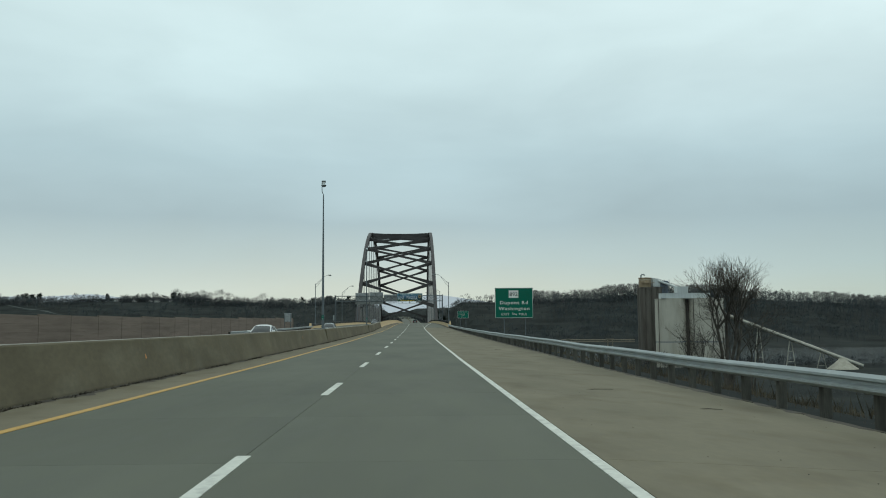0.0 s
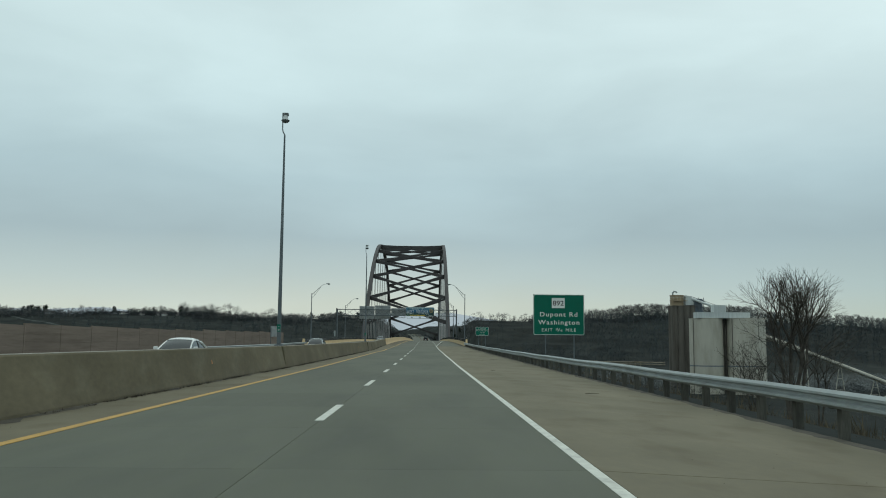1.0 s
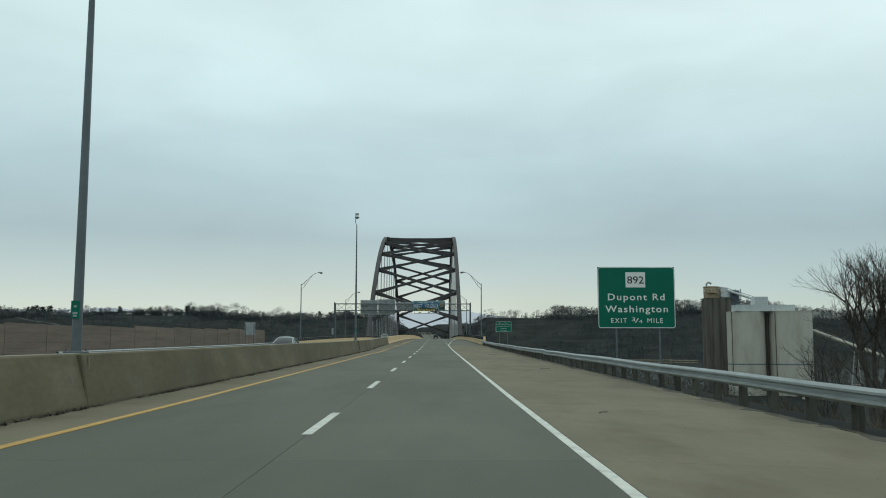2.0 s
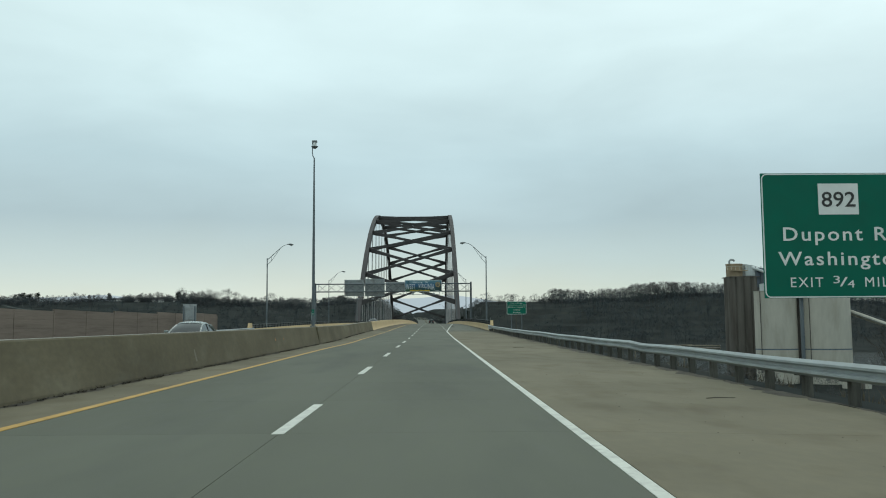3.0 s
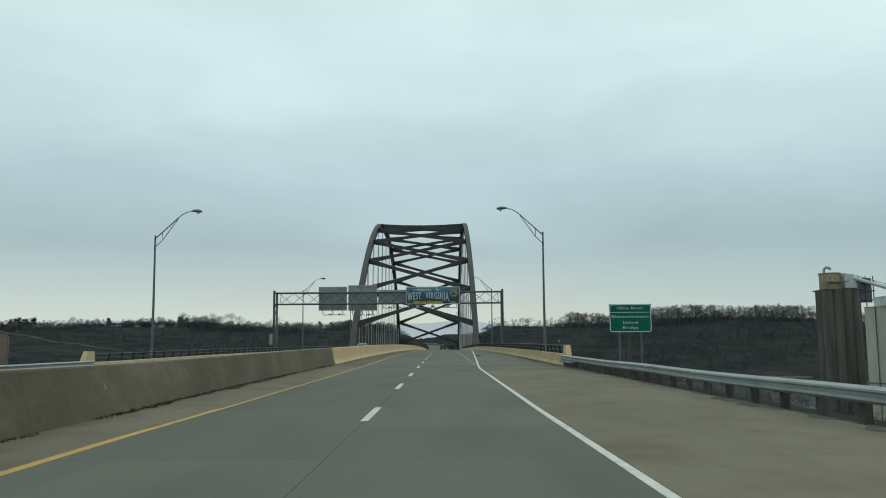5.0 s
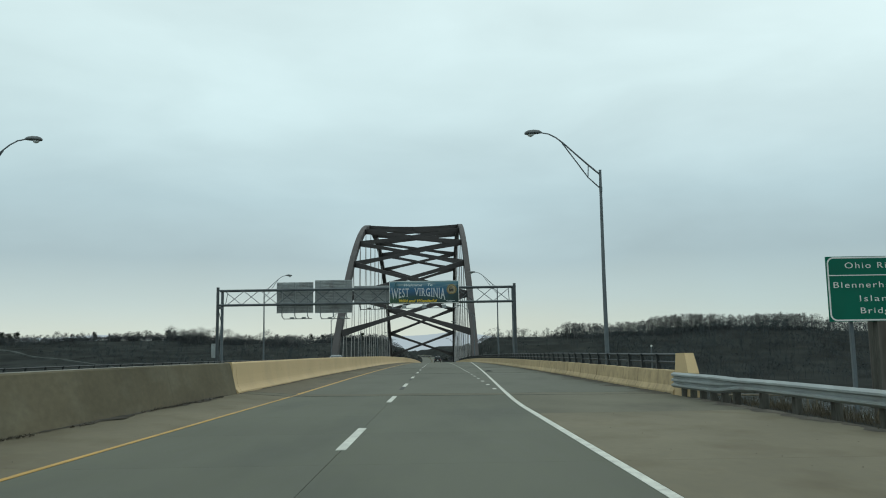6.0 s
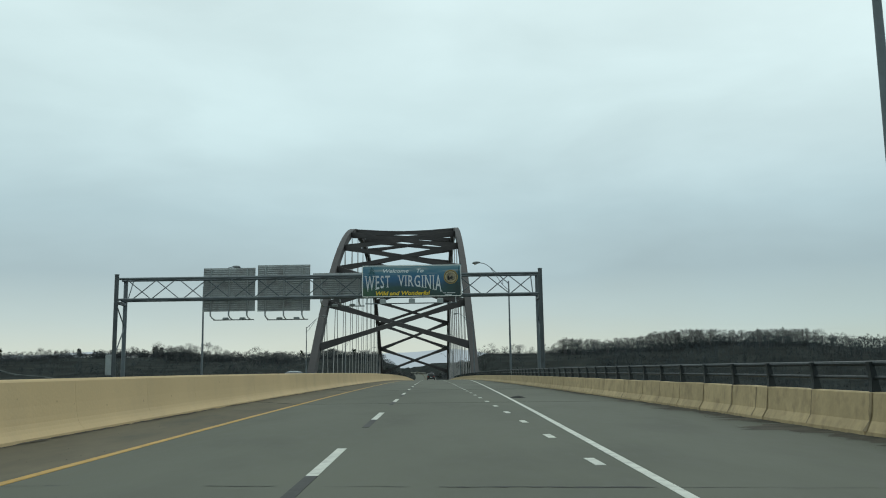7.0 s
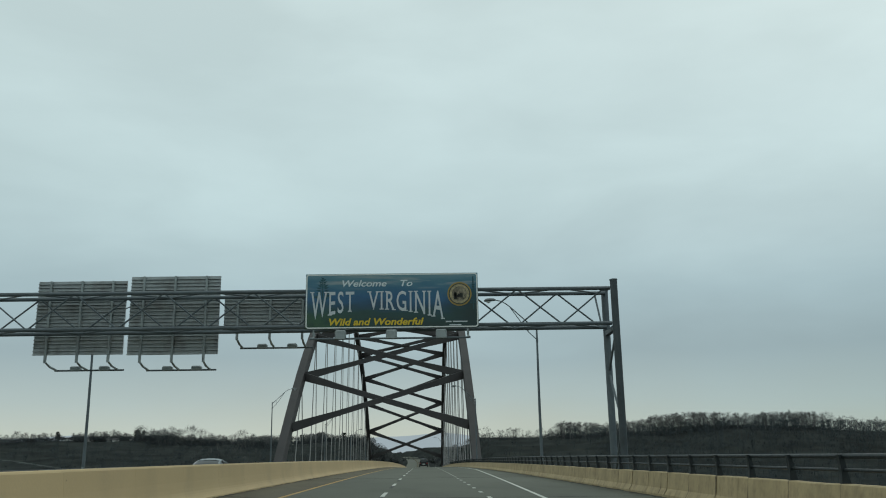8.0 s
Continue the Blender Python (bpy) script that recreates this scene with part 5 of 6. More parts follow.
# ---- trees ----
def bar(rows, a, b, r0, r1, n=3):
    """Adds a tapered n-sided bar to lists of vertices and triangles."""
    v, f = rows
    d = (b - a)
    if d.length < 1e-4:
        return
    d = d.normalized()
    s = d.orthogonal().normalized()
    u = d.cross(s)
    k = len(v)
    for p, r in ((a, r0), (b, r1)):
        for j in range(n):
            c = 2 * math.pi * j / n
            v.append(p + r * (s * math.cos(c) + u * math.sin(c)))
    for j in range(n):
        i = (j + 1) % n
        f.append((k + j, k + i, k + n + i))
        f.append((k + j, k + n + i, k + n + j))


def limb(rows, rng, p, d, length, r, level, spread, thin):
    """Grows a branch in three bent pieces that turn upwards, with side shoots, and forks at its end."""
    at, way = p, d
    sides = 6 if r > 0.12 else 4 if r > 0.05 else 3
    for k in range(3):
        way = (way + Vector((rng.gauss(0, 0.13), rng.gauss(0, 0.13), rng.uniform(-0.05, 0.11)))).normalized()
        nxt = at + way * (length / 3)
        bar(rows, at, nxt, max(thin, r * (1 - 0.12 * k)), max(thin, r * (0.88 - 0.12 * k)), sides)
        at = nxt
        if level > 0 and k < 2 and rng.random() < 0.4:
            out = Matrix.Rotation(rng.uniform(0, 6.28), 3, way) @ way.orthogonal().normalized()
            limb(rows, rng, at, (way + out * rng.uniform(0.6, 1.1) * spread).normalized(), length * rng.uniform(0.45, 0.68), max(thin, r * 0.45), level - 1, spread, thin)
    if level == 0:
        return
    turn = rng.uniform(0, 6.28)
    for k in range(2):
        out = Matrix.Rotation(turn + math.pi * k + rng.uniform(-0.5, 0.5), 3, way) @ way.orthogonal().normalized()
        limb(rows, rng, at, (way + out * rng.uniform(0.32, 0.62) * spread).normalized(), length * rng.uniform(0.68, 0.88), max(thin, r * 0.64), level - 1, spread, thin)


def bare_tree(name, at, height, label, seed, stems, levels, spread, thin, girth):
    """A leafless tree: trunks as one part, the fine crown as another. Stems: lean in x and y, share of the height at which it forks."""
    rng = random.Random(seed)
    t = thing(name, pose(*at), label, "tree")
    trunk, crown = ([], []), ([], [])
    for lx, ly, fork in stems:
        lean = Vector((lx, ly, 1)).normalized()
        r, p = girth, Vector((lx * 0.6, ly * 0.6, -0.5))
        for k in range(4):
            nxt = p + (lean + Vector((rng.gauss(0, 0.05), rng.gauss(0, 0.05), 0))) * height * fork / 4
            bar(trunk, p, nxt, r * (1.3 if k == 0 else 1.0 - 0.07 * k), r * (0.93 - 0.07 * k), 8)
            p = nxt
            if k in (1, 2):
                out = Vector((rng.uniform(-1, 1), rng.uniform(-1, 1), 0.5)).normalized()
                limb(crown, rng, p, (lean * 0.6 + out).normalized(), height * 0.14, r * 0.35, levels - 2, spread, thin)
        for k in range(3):
            a = 2.1 * k + rng.uniform(0, 1.0)
            limb(crown, rng, p, (lean + Vector((math.cos(a), math.sin(a), 0)) * rng.uniform(0.2, 0.5)).normalized(), height * (1 - fork) * (0.29 if levels < 6 else 0.265), r * 0.6, levels, spread, thin)
    part("trunk", fast_mesh("trunk", np.array([tuple(q) for q in trunk[0]]), np.array(trunk[1]), M_BARK), M_BARK, t)
    part("crown", fast_mesh("crown", np.array([tuple(q) for q in crown[0]]), np.array(crown[1]), M_BARK), M_BARK, t, "leafless crown of many fine branches")
    return t


def on_flat(x, y):
    return (x, y, ground_z(x, y))


bare_tree("bare_tree", on_flat(66.9, 194.0), 30.2, "large leafless tree with fine fanned branches on the river flat", 8, ((-0.15, 0.0, 0.47), (0.0, 0.05, 0.54), (0.10, -0.03, 0.48), (0.22, 0.05, 0.38)), 6, 0.75, 0.011, 0.42)
bare_tree("bare_tree", on_flat(61.6, 199.0), 17.5, "smaller leafless tree with thin dark branches", 9, ((-0.12, 0.1, 0.42), (0.16, 0.0, 0.38)), 4, 1.1, 0.02, 0.2)
bare_tree("bare_tree", on_flat(73.5, 198.0), 19.0, "smaller leafless tree with thin dark branches", 12, ((0.05, 0.1, 0.45), (0.2, 0.0, 0.4)), 4, 1.1, 0.02, 0.2)
bare_tree("bare_tree", on_flat(64.2, 205.0), 13.5, "low leafless thicket tree with dense twigs", 15, ((-0.2, 0.1, 0.25), (0.2, 0.0, 0.25), (0.0, 0.1, 0.3)), 4, 1.25, 0.022, 0.13)


def far_proto(seed, wide, twigs, low=0.3, lobes=6, fine=0.005, stems=1):
    """A distant leafless tree one metre tall: slim trunk, limbs and rounded sprays of fine twigs."""
    rng = random.Random(seed)
    rows = ([], [])
    for k in range(stems):
        lean = Vector((rng.uniform(-0.12, 0.12), rng.uniform(-0.12, 0.12), 0)) * (k > 0)
        bar(rows, lean + Vector((0, 0, -0.05)), lean * 1.6 + Vector((0.01, 0, low + 0.15)), 0.006, 0.004, 3)
    sprays = []
    for k in range(lobes):
        a = 2 * math.pi * (k + rng.random() * 0.7) / lobes
        r = wide * rng.uniform(0.15, 0.72)
        size = wide * rng.uniform(0.45, 0.72)
        top = 1.0 - 0.45 * (r / wide) ** 2 * rng.uniform(0.5, 1.3)
        sprays.append((Vector((math.cos(a) * r, math.sin(a) * r, max(low + 0.1, top - size))), size))
    sprays[0] = (Vector((0, 0, 1.0 - sprays[0][1])), sprays[0][1])
    for c, size in sprays:
        base_ = Vector((0, 0, low * rng.uniform(0.6, 1.2)))
        n = len(rows[0])
        side = (c - base_).orthogonal().normalized() * 0.005
        rows[0].extend([base_ - side, base_ + side, c])
        rows[1].append((n, n + 1, n + 2))
        for j in range(twigs // lobes):
            d = Vector((rng.gauss(0, 1), rng.gauss(0, 1), rng.gauss(0.35, 1))).normalized()
            p = c + d * size * rng.uniform(0.05, 0.7)
            q = c + (d + Vector((rng.uniform(-0.3, 0.3), rng.uniform(-0.3, 0.3), rng.uniform(-0.1, 0.3)))) * size * rng.uniform(0.75, 1.05)
            s = Vector((rng.uniform(-1, 1), rng.uniform(-1, 1), rng.uniform(-0.4, 0.4))).normalized() * fine * rng.uniform(0.7, 1.4)
            n = len(rows[0])
            rows[0].extend([p - s, p + s, q])
            rows[1].append((n, n + 1, n + 2))
    return np.array([tuple(v) for v in rows[0]]), np.array(rows[1])


def conifer_proto(seed):
    """A distant evergreen one metre tall: an uneven mass of needle clumps round a trunk."""
    rng = random.Random(seed)
    rows = ([], [])
    bar(rows, Vector((0, 0, 0)), Vector((0, 0, 0.9)), 0.018, 0.004, 3)
    lobes = [(rng.uniform(-0.18, 0.18), rng.uniform(-0.18, 0.18), rng.uniform(0.35, 0.85), rng.uniform(0.12, 0.2)) for k in range(8)]
    for k in range(420):
        lx, ly, lz, lr = rng.choice(lobes)
        d = Vector((rng.gauss(0, 1), rng.gauss(0, 1), rng.gauss(0, 1))).normalized() * lr * rng.uniform(0.5, 1.1)
        p = Vector((lx, ly, lz)) + d
        u, w = (Vector((rng.uniform(-1, 1), rng.uniform(-1, 1), rng.uniform(-1, 1))).normalized() * 0.06 for _ in range(2))
        n = len(rows[0])
        rows[0].extend([p - u, p + u, p + w])
        rows[1].append((n, n + 1, n + 2))
    return np.array([tuple(v) for v in rows[0]]), np.array(rows[1])


def woods(name, spots, protos, mat, label, seed):
    """Many distant trees joined in one mesh. Spots: x, y, z, height."""
    rng = np.random.RandomState(seed)
    vs, fs, n = [], [], 0
    for x, y, z, h in spots:
        v, f = protos[rng.randint(len(protos))]
        a = rng.uniform(0, 6.28)
        c, s = math.cos(a) * h * rng.uniform(0.85, 1.25), math.sin(a) * h
        w = np.stack([v[:, 0] * c - v[:, 1] * s, v[:, 0] * s + v[:, 1] * c, v[:, 2] * h], 1) + (x, y, z)
        vs.append(w)
        fs.append(f + n)
        n += len(v)
    ob = new(name, fast_mesh(name, np.concatenate(vs), np.concatenate(fs), mat))
    return tagged(ob, label, "woods", kind="stuff")


PROTOS = [far_proto(k, 0.24 + 0.035 * (k % 4), 96, 0.26 + 0.05 * (k % 3), 6 + k % 3, 0.0065) for k in range(9)]
DENSE = [far_proto(k + 20, 0.30 + 0.04 * (k % 4), 96, 0.16 + 0.05 * (k % 3), 7 + k % 3, 0.0105) for k in range(9)]
ROUND = [far_proto(k + 40, 0.46, 300, 0.24, 9, 0.0065) for k in range(4)]
TALL = [far_proto(k + 60, 0.21 + 0.03 * (k % 4), 220, 0.36 + 0.05 * (k % 3), 8 + k % 3, 0.0031, 3) for k in range(9)]
SCRUB = [far_proto(k + 90, 0.62, 66, 0.06, 6, 0.019) for k in range(5)]
CONIFERS = [conifer_proto(k + 50) for k in range(3)]
rw = random.Random(77)


def brow(x, y0, y1):
    """The y at which a hillside stands highest against the sky, seen from the road."""
    return max((y0 + (y1 - y0) * j / 14 for j in range(15)), key=lambda q: (ground_z(x, q) + 6) / q)


HOUSES = [(x * (brow(x, 1250, 1700) - d) / 1500, brow(x, 1250, 1700) - d, w, turn) for x, w, turn, d in ((-497, 15, 4, 40), (-468, 10, -12, 75), (-441, 7, 20, 60), (-430, 8, 5, 90), (-408, 6, 10, 70))]


def track_y(x):
    return 1100 - (x + 337) * 0.96


def clear(x, y):
    """Open ground: pasture below the houses, old benches and a bare bank."""
    if any(y < hy + 12 and y > hy - 200 and abs(x / y - hx / hy) < (w * 0.4) / hy for hx, hy, w, turn in HOUSES):
        return True
    if -620 < x < -325 and track_y(x) - 190 < y < track_y(x) + 6:
        return rw.random() < 0.93
    if 45 < x < 165 and 880 < y < 1420:
        return rw.random() < 0.86
    return (-460 < x < -400 and 1390 < y < 1500) or (-195 < x < -135 and 960 < y < 1060)


def scatter(count, x0, x1, y0, y1, h0, h1, keep=lambda x, y: True):
    out = []
    while len(out) < count:
        x, y = rw.uniform(x0, x1), rw.uniform(y0, y1)
        if abs(x - bend(y) + 7.5) > 24 and keep(x, y) and not clear(x, y):
            out.append((x, y, ground_z(x, y) - 0.3, rw.uniform(h0, h1)))
    return out


def crest(count, x0, x1, y0, y1, h0, h1, clump=80, sink=0.12, least=0.65):
    """Trees along the brow of a hill, in uneven clumps."""
    out = []
    while len(out) < count:
        x = rw.uniform(x0, x1)
        k = 0.5 + bump_at(x, 0, clump, 4.4) + 0.5 * bump_at(x, 9, clump / 3, 1.4)
        if rw.random() > 0.25 + k:
            continue
        y = brow(x, y0, y1) + rw.uniform(-110, 40)
        if clear(x, y):
            continue
        h = (h0 + (h1 - h0) * min(1, max(0, k))) * rw.uniform(least, 1.1)
        out.append((x, y, ground_z(x, y) - 0.3 - sink * h, h * (1 + 0.6 * sink)))
    return out


woods("woods_right", scatter(3300, 60, 800, 960, 1420, 9, 15) + scatter(1500, 45, 800, 745, 960, 8, 13), PROTOS, M_WOODS, "haze-tinted leafless woods covering the hillside across the river", 1)
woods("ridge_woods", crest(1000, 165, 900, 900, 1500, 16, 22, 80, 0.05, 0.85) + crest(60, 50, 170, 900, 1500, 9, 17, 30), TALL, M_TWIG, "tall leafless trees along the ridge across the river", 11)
woods("woods_left", scatter(1600, -900, -40, 1050, 1750, 7, 12) + scatter(1100, -800, -45, 745, 1050, 7, 12), DENSE, M_WOODS, "haze-tinted leafless woods on the long hillside across the river", 2)
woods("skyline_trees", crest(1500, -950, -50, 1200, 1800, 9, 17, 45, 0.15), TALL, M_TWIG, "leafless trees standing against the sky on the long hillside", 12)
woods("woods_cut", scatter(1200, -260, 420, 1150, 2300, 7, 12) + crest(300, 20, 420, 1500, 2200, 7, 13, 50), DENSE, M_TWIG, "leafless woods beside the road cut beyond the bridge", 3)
broad_trees = []
for x, h in ((-565, 14), (-552, 12), (-531, 12), (-512, 10), (-445, 9), (-420, 10), (-399, 19), (-381, 15), (-366, 15), (-354, 18), (-342, 15), (-326, 20), (-312, 17), (-298, 13), (-286, 12), (-256, 19), (-268, 13), (-240, 13), (-222, 12), (-205, 11), (-185, 11), (-160, 10), (-140, 10)):
    y = brow(x, 1250, 1750)
    broad_trees.append((x * y / 1500, y, ground_z(x * y / 1500, y) - 0.12 * h, 1.3 * h * y / 1500))
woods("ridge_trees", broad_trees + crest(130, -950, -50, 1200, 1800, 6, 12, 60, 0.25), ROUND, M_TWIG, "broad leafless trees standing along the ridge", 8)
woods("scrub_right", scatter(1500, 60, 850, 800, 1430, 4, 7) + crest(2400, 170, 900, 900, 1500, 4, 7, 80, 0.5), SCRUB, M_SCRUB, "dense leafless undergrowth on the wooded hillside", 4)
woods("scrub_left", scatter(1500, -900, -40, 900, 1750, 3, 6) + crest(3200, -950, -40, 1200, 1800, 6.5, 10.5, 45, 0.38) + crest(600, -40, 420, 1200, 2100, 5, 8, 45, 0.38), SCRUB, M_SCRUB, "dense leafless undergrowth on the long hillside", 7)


track = Shape()
tx = steps(-620, -330, 10)
track.add([(x, track_y(x) + d, ground_z(x, track_y(x) + d) + lift) for x in tx for d, lift in ((-3, -1.0), (-2.5, 1.0), (2.5, 1.2), (3, -1.0))], [(k * 4 + j, k * 4 + j + 1, k * 4 + j + 5, k * 4 + j + 4) for k in range(len(tx) - 1) for j in range(3)])
alone("hill_track", track, M_FIELD, "pale gravel track climbing the far hillside", "track", kind="structure")
pines = []
for x in (-660, -652, -644, -636, -625, -513, -404, -400, -396, -190, -172, -150, -141, -112):
    y = brow(x, 1200, 1800)
    x = x * y / 1500
    pines.append((x, y, ground_z(x, y) - 0.5, rw.uniform(13, 18)))
pines += scatter(25, -60, 60, 1300, 1900, 8, 13)
woods("evergreens", pines, CONIFERS, M_EVERGREEN, "dark evergreen trees scattered along the ridge", 5)


def brush(name, count, x0, x1, y0, y1, h0, h1, seed, label, mat):
    """Low dead stalks and twigs."""
    rng = np.random.RandomState(seed)
    vs, fs = [], []
    for k in range(count):
        x, y = rng.uniform(x0, x1), rng.uniform(y0, y1)
        z = ground_z(x, y) - 0.05
        for j in range(9):
            h = rng.uniform(h0, h1)
            lean = rng.uniform(-0.5, 0.5, 2) * h
            w = 0.012 + 0.012 * h
            a = rng.uniform(0, 3.14)
            n = len(vs)
            px_, py_ = x + rng.uniform(-0.4, 0.4), y + rng.uniform(-0.4, 0.4)
            vs += [(px_ - w * math.cos(a), py_ - w * math.sin(a), z), (px_ + w * math.cos(a), py_ + w * math.sin(a), z), (px_ + lean[0], py_ + lean[1], z + h)]
            fs.append((n, n + 1, n + 2))
    ob = new(name, fast_mesh(name, np.array(vs), np.array(fs), mat))
    return tagged(ob, label, "brush", kind="stuff")


M_STALK = material("dead_weed_stalks", (0.085, 0.070, 0.045), 0.95, vary=0.4, fine=3, broad=0.4, bump=0)
brush("bank_brush", 2600, 8.8, 19, -15, 200, 0.2, 0.6, 21, "dead weeds and twigs on the bank below the guardrail", M_STALK)
brush("verge_weeds", 3000, 7.3, 9.6, -15, 194, 0.06, 0.24, 25, "dead weeds and leaf litter right behind the guardrail", M_STALK)
brush("rail_weeds", 700, 7.35, 8.6, 178, 197, 0.25, 0.75, 26, "dead weeds below the guardrail at the bridge end", M_STALK)
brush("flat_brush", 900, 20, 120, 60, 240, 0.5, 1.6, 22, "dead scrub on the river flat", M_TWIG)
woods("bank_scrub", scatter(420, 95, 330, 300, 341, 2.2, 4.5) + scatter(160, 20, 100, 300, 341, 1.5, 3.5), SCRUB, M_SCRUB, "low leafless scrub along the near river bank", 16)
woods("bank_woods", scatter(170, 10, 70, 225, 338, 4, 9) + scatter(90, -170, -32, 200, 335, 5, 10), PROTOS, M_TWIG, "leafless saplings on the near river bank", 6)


# ---- houses on the ridge ----
M_HOUSE = material("white_house_siding", (0.62, 0.62, 0.60), 0.7, vary=0.08, fine=2)
M_ROOF = material("dark_house_roof", (0.07, 0.065, 0.065), 0.85, vary=0.15, fine=2)


def house(x, y, w, d, h, turn, label):
    t = thing("house", pose(x, y, ground_z(x, y) - 0.5, 0, 0, turn), label, "house", group="houses on the ridge")
    part("wall", Shape().box(-w / 2, w / 2, -d / 2, d / 2, 0, h), M_HOUSE, t)
    r = Shape()
    o, top = 0.5, h + d * 0.32
    r.add([(-w / 2 - o, -d / 2 - o, h - 0.1), (w / 2 + o, -d / 2 - o, h - 0.1), (w / 2 + o, d / 2 + o, h - 0.1), (-w / 2 - o, d / 2 + o, h - 0.1), (-w / 2 - o, 0, top), (w / 2 + o, 0, top)],
          [(0, 1, 5, 4), (2, 3, 4, 5), (1, 2, 5), (3, 0, 4), (3, 2, 1, 0)])
    part("roof", r, M_ROOF, t)
    for k in range(3):
        xx = -w / 2 + w * (k + 0.5) / 3
        part("window", Shape().box(xx - 0.6, xx + 0.6, -d / 2 - 0.06, -d / 2 + 0.02, h * 0.4, h * 0.75), M_GLASS, t)
    return t


for x, y, w, turn in HOUSES:
    house(x, y, w, 7, 2.9, turn, "white house with a dark gable roof among ridge trees")


# ---- the riverside silo works ----
def ring_points(r, n, flute=0.0, lobes=0):
    return [((r + flute * math.cos(lobes * 2 * math.pi * j / n)) * math.cos(2 * math.pi * j / n), (r + flute * math.cos(lobes * 2 * math.pi * j / n)) * math.sin(2 * math.pi * j / n)) for j in range(n)]


def drum(shape, cx, cy, z0, z1, r, n=28, flute=0.0, lobes=0):
    p = ring_points(r, n, flute, lobes)
    v = [(cx + a, cy + b, z) for z in (z0, z1) for a, b in p]
    return shape.add(v, [(j, (j + 1) % n, n + (j + 1) % n, n + j) for j in range(n)] + [tuple(range(n - 1, -1, -1)), tuple(range(n, 2 * n))])


GZ = -12.6


def dark_tower():
    x, y = 89.2, 341.0
    t = thing("silo_tower", pose(x, y, GZ), "tall stained grey concrete silo cluster with an ochre cap", "silo")
    for dx, dy in ((-3.1, -2.6), (-1.1, -3.0), (0.9, -3.0), (2.9, -2.7), (3.4, -0.6), (-3.4, -0.5), (-2.6, 2.0), (2.6, 2.0)):
        part("shaft", drum(Shape(), dx, dy, 0, 29.4, 1.25, 18), M_TOWER, t, smooth=True)
    part("core", Shape().box(-3.0, 3.0, -2.6, 2.6, 0, 29.3, 0.1), M_TOWER, t)
    part("cap_slab", Shape().box(-4.1, 4.5, -4.0, 3.2, 29.4, 29.6, 0.05), M_TOWER, t)
    cap = part("cap_drum", drum(Shape(), -1.9, -1.5, 29.6, 33.0, 2.3, 24), M_TANK, t, "ochre steel drum", smooth=True)
    part("drum_lid", drum(Shape(), -1.9, -1.5, 33.0, 33.25, 2.45, 24), M_TANK, cap, smooth=True)
    part("vent_pipe", Shape().tube([(-3.6, -2.6, 32.8), (-3.6, -2.6, 34.0), (-3.2, -2.6, 34.45), (-2.5, -2.6, 34.45), (-2.1, -2.6, 34.0)], 0.3, 8), M_GALV, cap, smooth=True)
    part("walkway", Shape().box(-5.0, 1.0, -4.6, -3.6, 31.1, 31.3), M_TANK, t)
    for k in range(6):
        part("rail_post", Shape().tube([(-4.9 + k * 1.15, -4.55, 31.3), (-4.9 + k * 1.15, -4.55, 32.4)], 0.06, 5), M_SILO, t)
    part("handrail", Shape().tube([(-5.0, -4.55, 32.4), (1.0, -4.55, 32.4)], 0.06, 5), M_SILO, t)
    hopper = Shape().add([(0.8, -3, 29.8), (4.6, -3, 29.8), (4.6, 2, 29.8), (0.8, 2, 29.8), (0.8, -3, 33.2), (2.9, -3, 32.7), (2.9, 2, 32.7), (0.8, 2, 33.2)],
                         [(3, 2, 1, 0), (0, 1, 5, 4), (1, 2, 6, 5), (2, 3, 7, 6), (3, 0, 4, 7), (4, 5, 6, 7)])
    part("hopper", hopper, M_WSHEET, t, "white steel hopper")
    part("head_frame", Shape().box(3.6, 6.6, -3.2, -2.9, 26.5, 32.0), M_BAND, t)
    for zz in (27.0, 29.0, 31.0):
        part("frame_deck", Shape().box(3.4, 7.2, -3.6, 1.0, zz, zz + 0.2), M_GALVD, t)
    for xx in (3.6, 5.2, 6.9):
        part("frame_leg", Shape().tube([(xx, -3.4, 18.0), (xx, -3.4, 32.4)], 0.12, 6), M_GALVD, t)
    part("transfer_pipe", Shape().tube([(2.6, -2.5, 32.2), (11.0, -9, 28.2)], 0.42, 10), M_WSHEET, t, "sloping white transfer pipe", smooth=True)
    part("pipe_rail", Shape().tube([(2.6, -2.5, 32.9), (11.0, -9, 29.0)], 0.07, 5), M_GALVD, t)
    return t


dark_tower()


def white_silo(x, y, r, label):
    t = thing("white_silo", pose(x, y, GZ), label, "silo", group="white silos")
    top = 11.8 - GZ
    shell = part("shell", drum(Shape(), 0, 0, 0, top, r, 40), M_SILO, t, "off-white concrete shell", smooth=True)
    part("band", drum(Shape(), 0, 0, 9.1, 9.42, r + 0.03, 40), M_BAND, shell, "faded blue band", smooth=True)
    part("roof_rim", drum(Shape(), 0, 0, top, top + 0.12, r + 0.1, 40), M_SILO, t, smooth=True)
    part("stair_pipe", Shape().tube([(-r * 0.92, -r * 0.46, 0), (-r * 0.92, -r * 0.46, top)], 0.1, 6), M_TOWER, t)
    return t


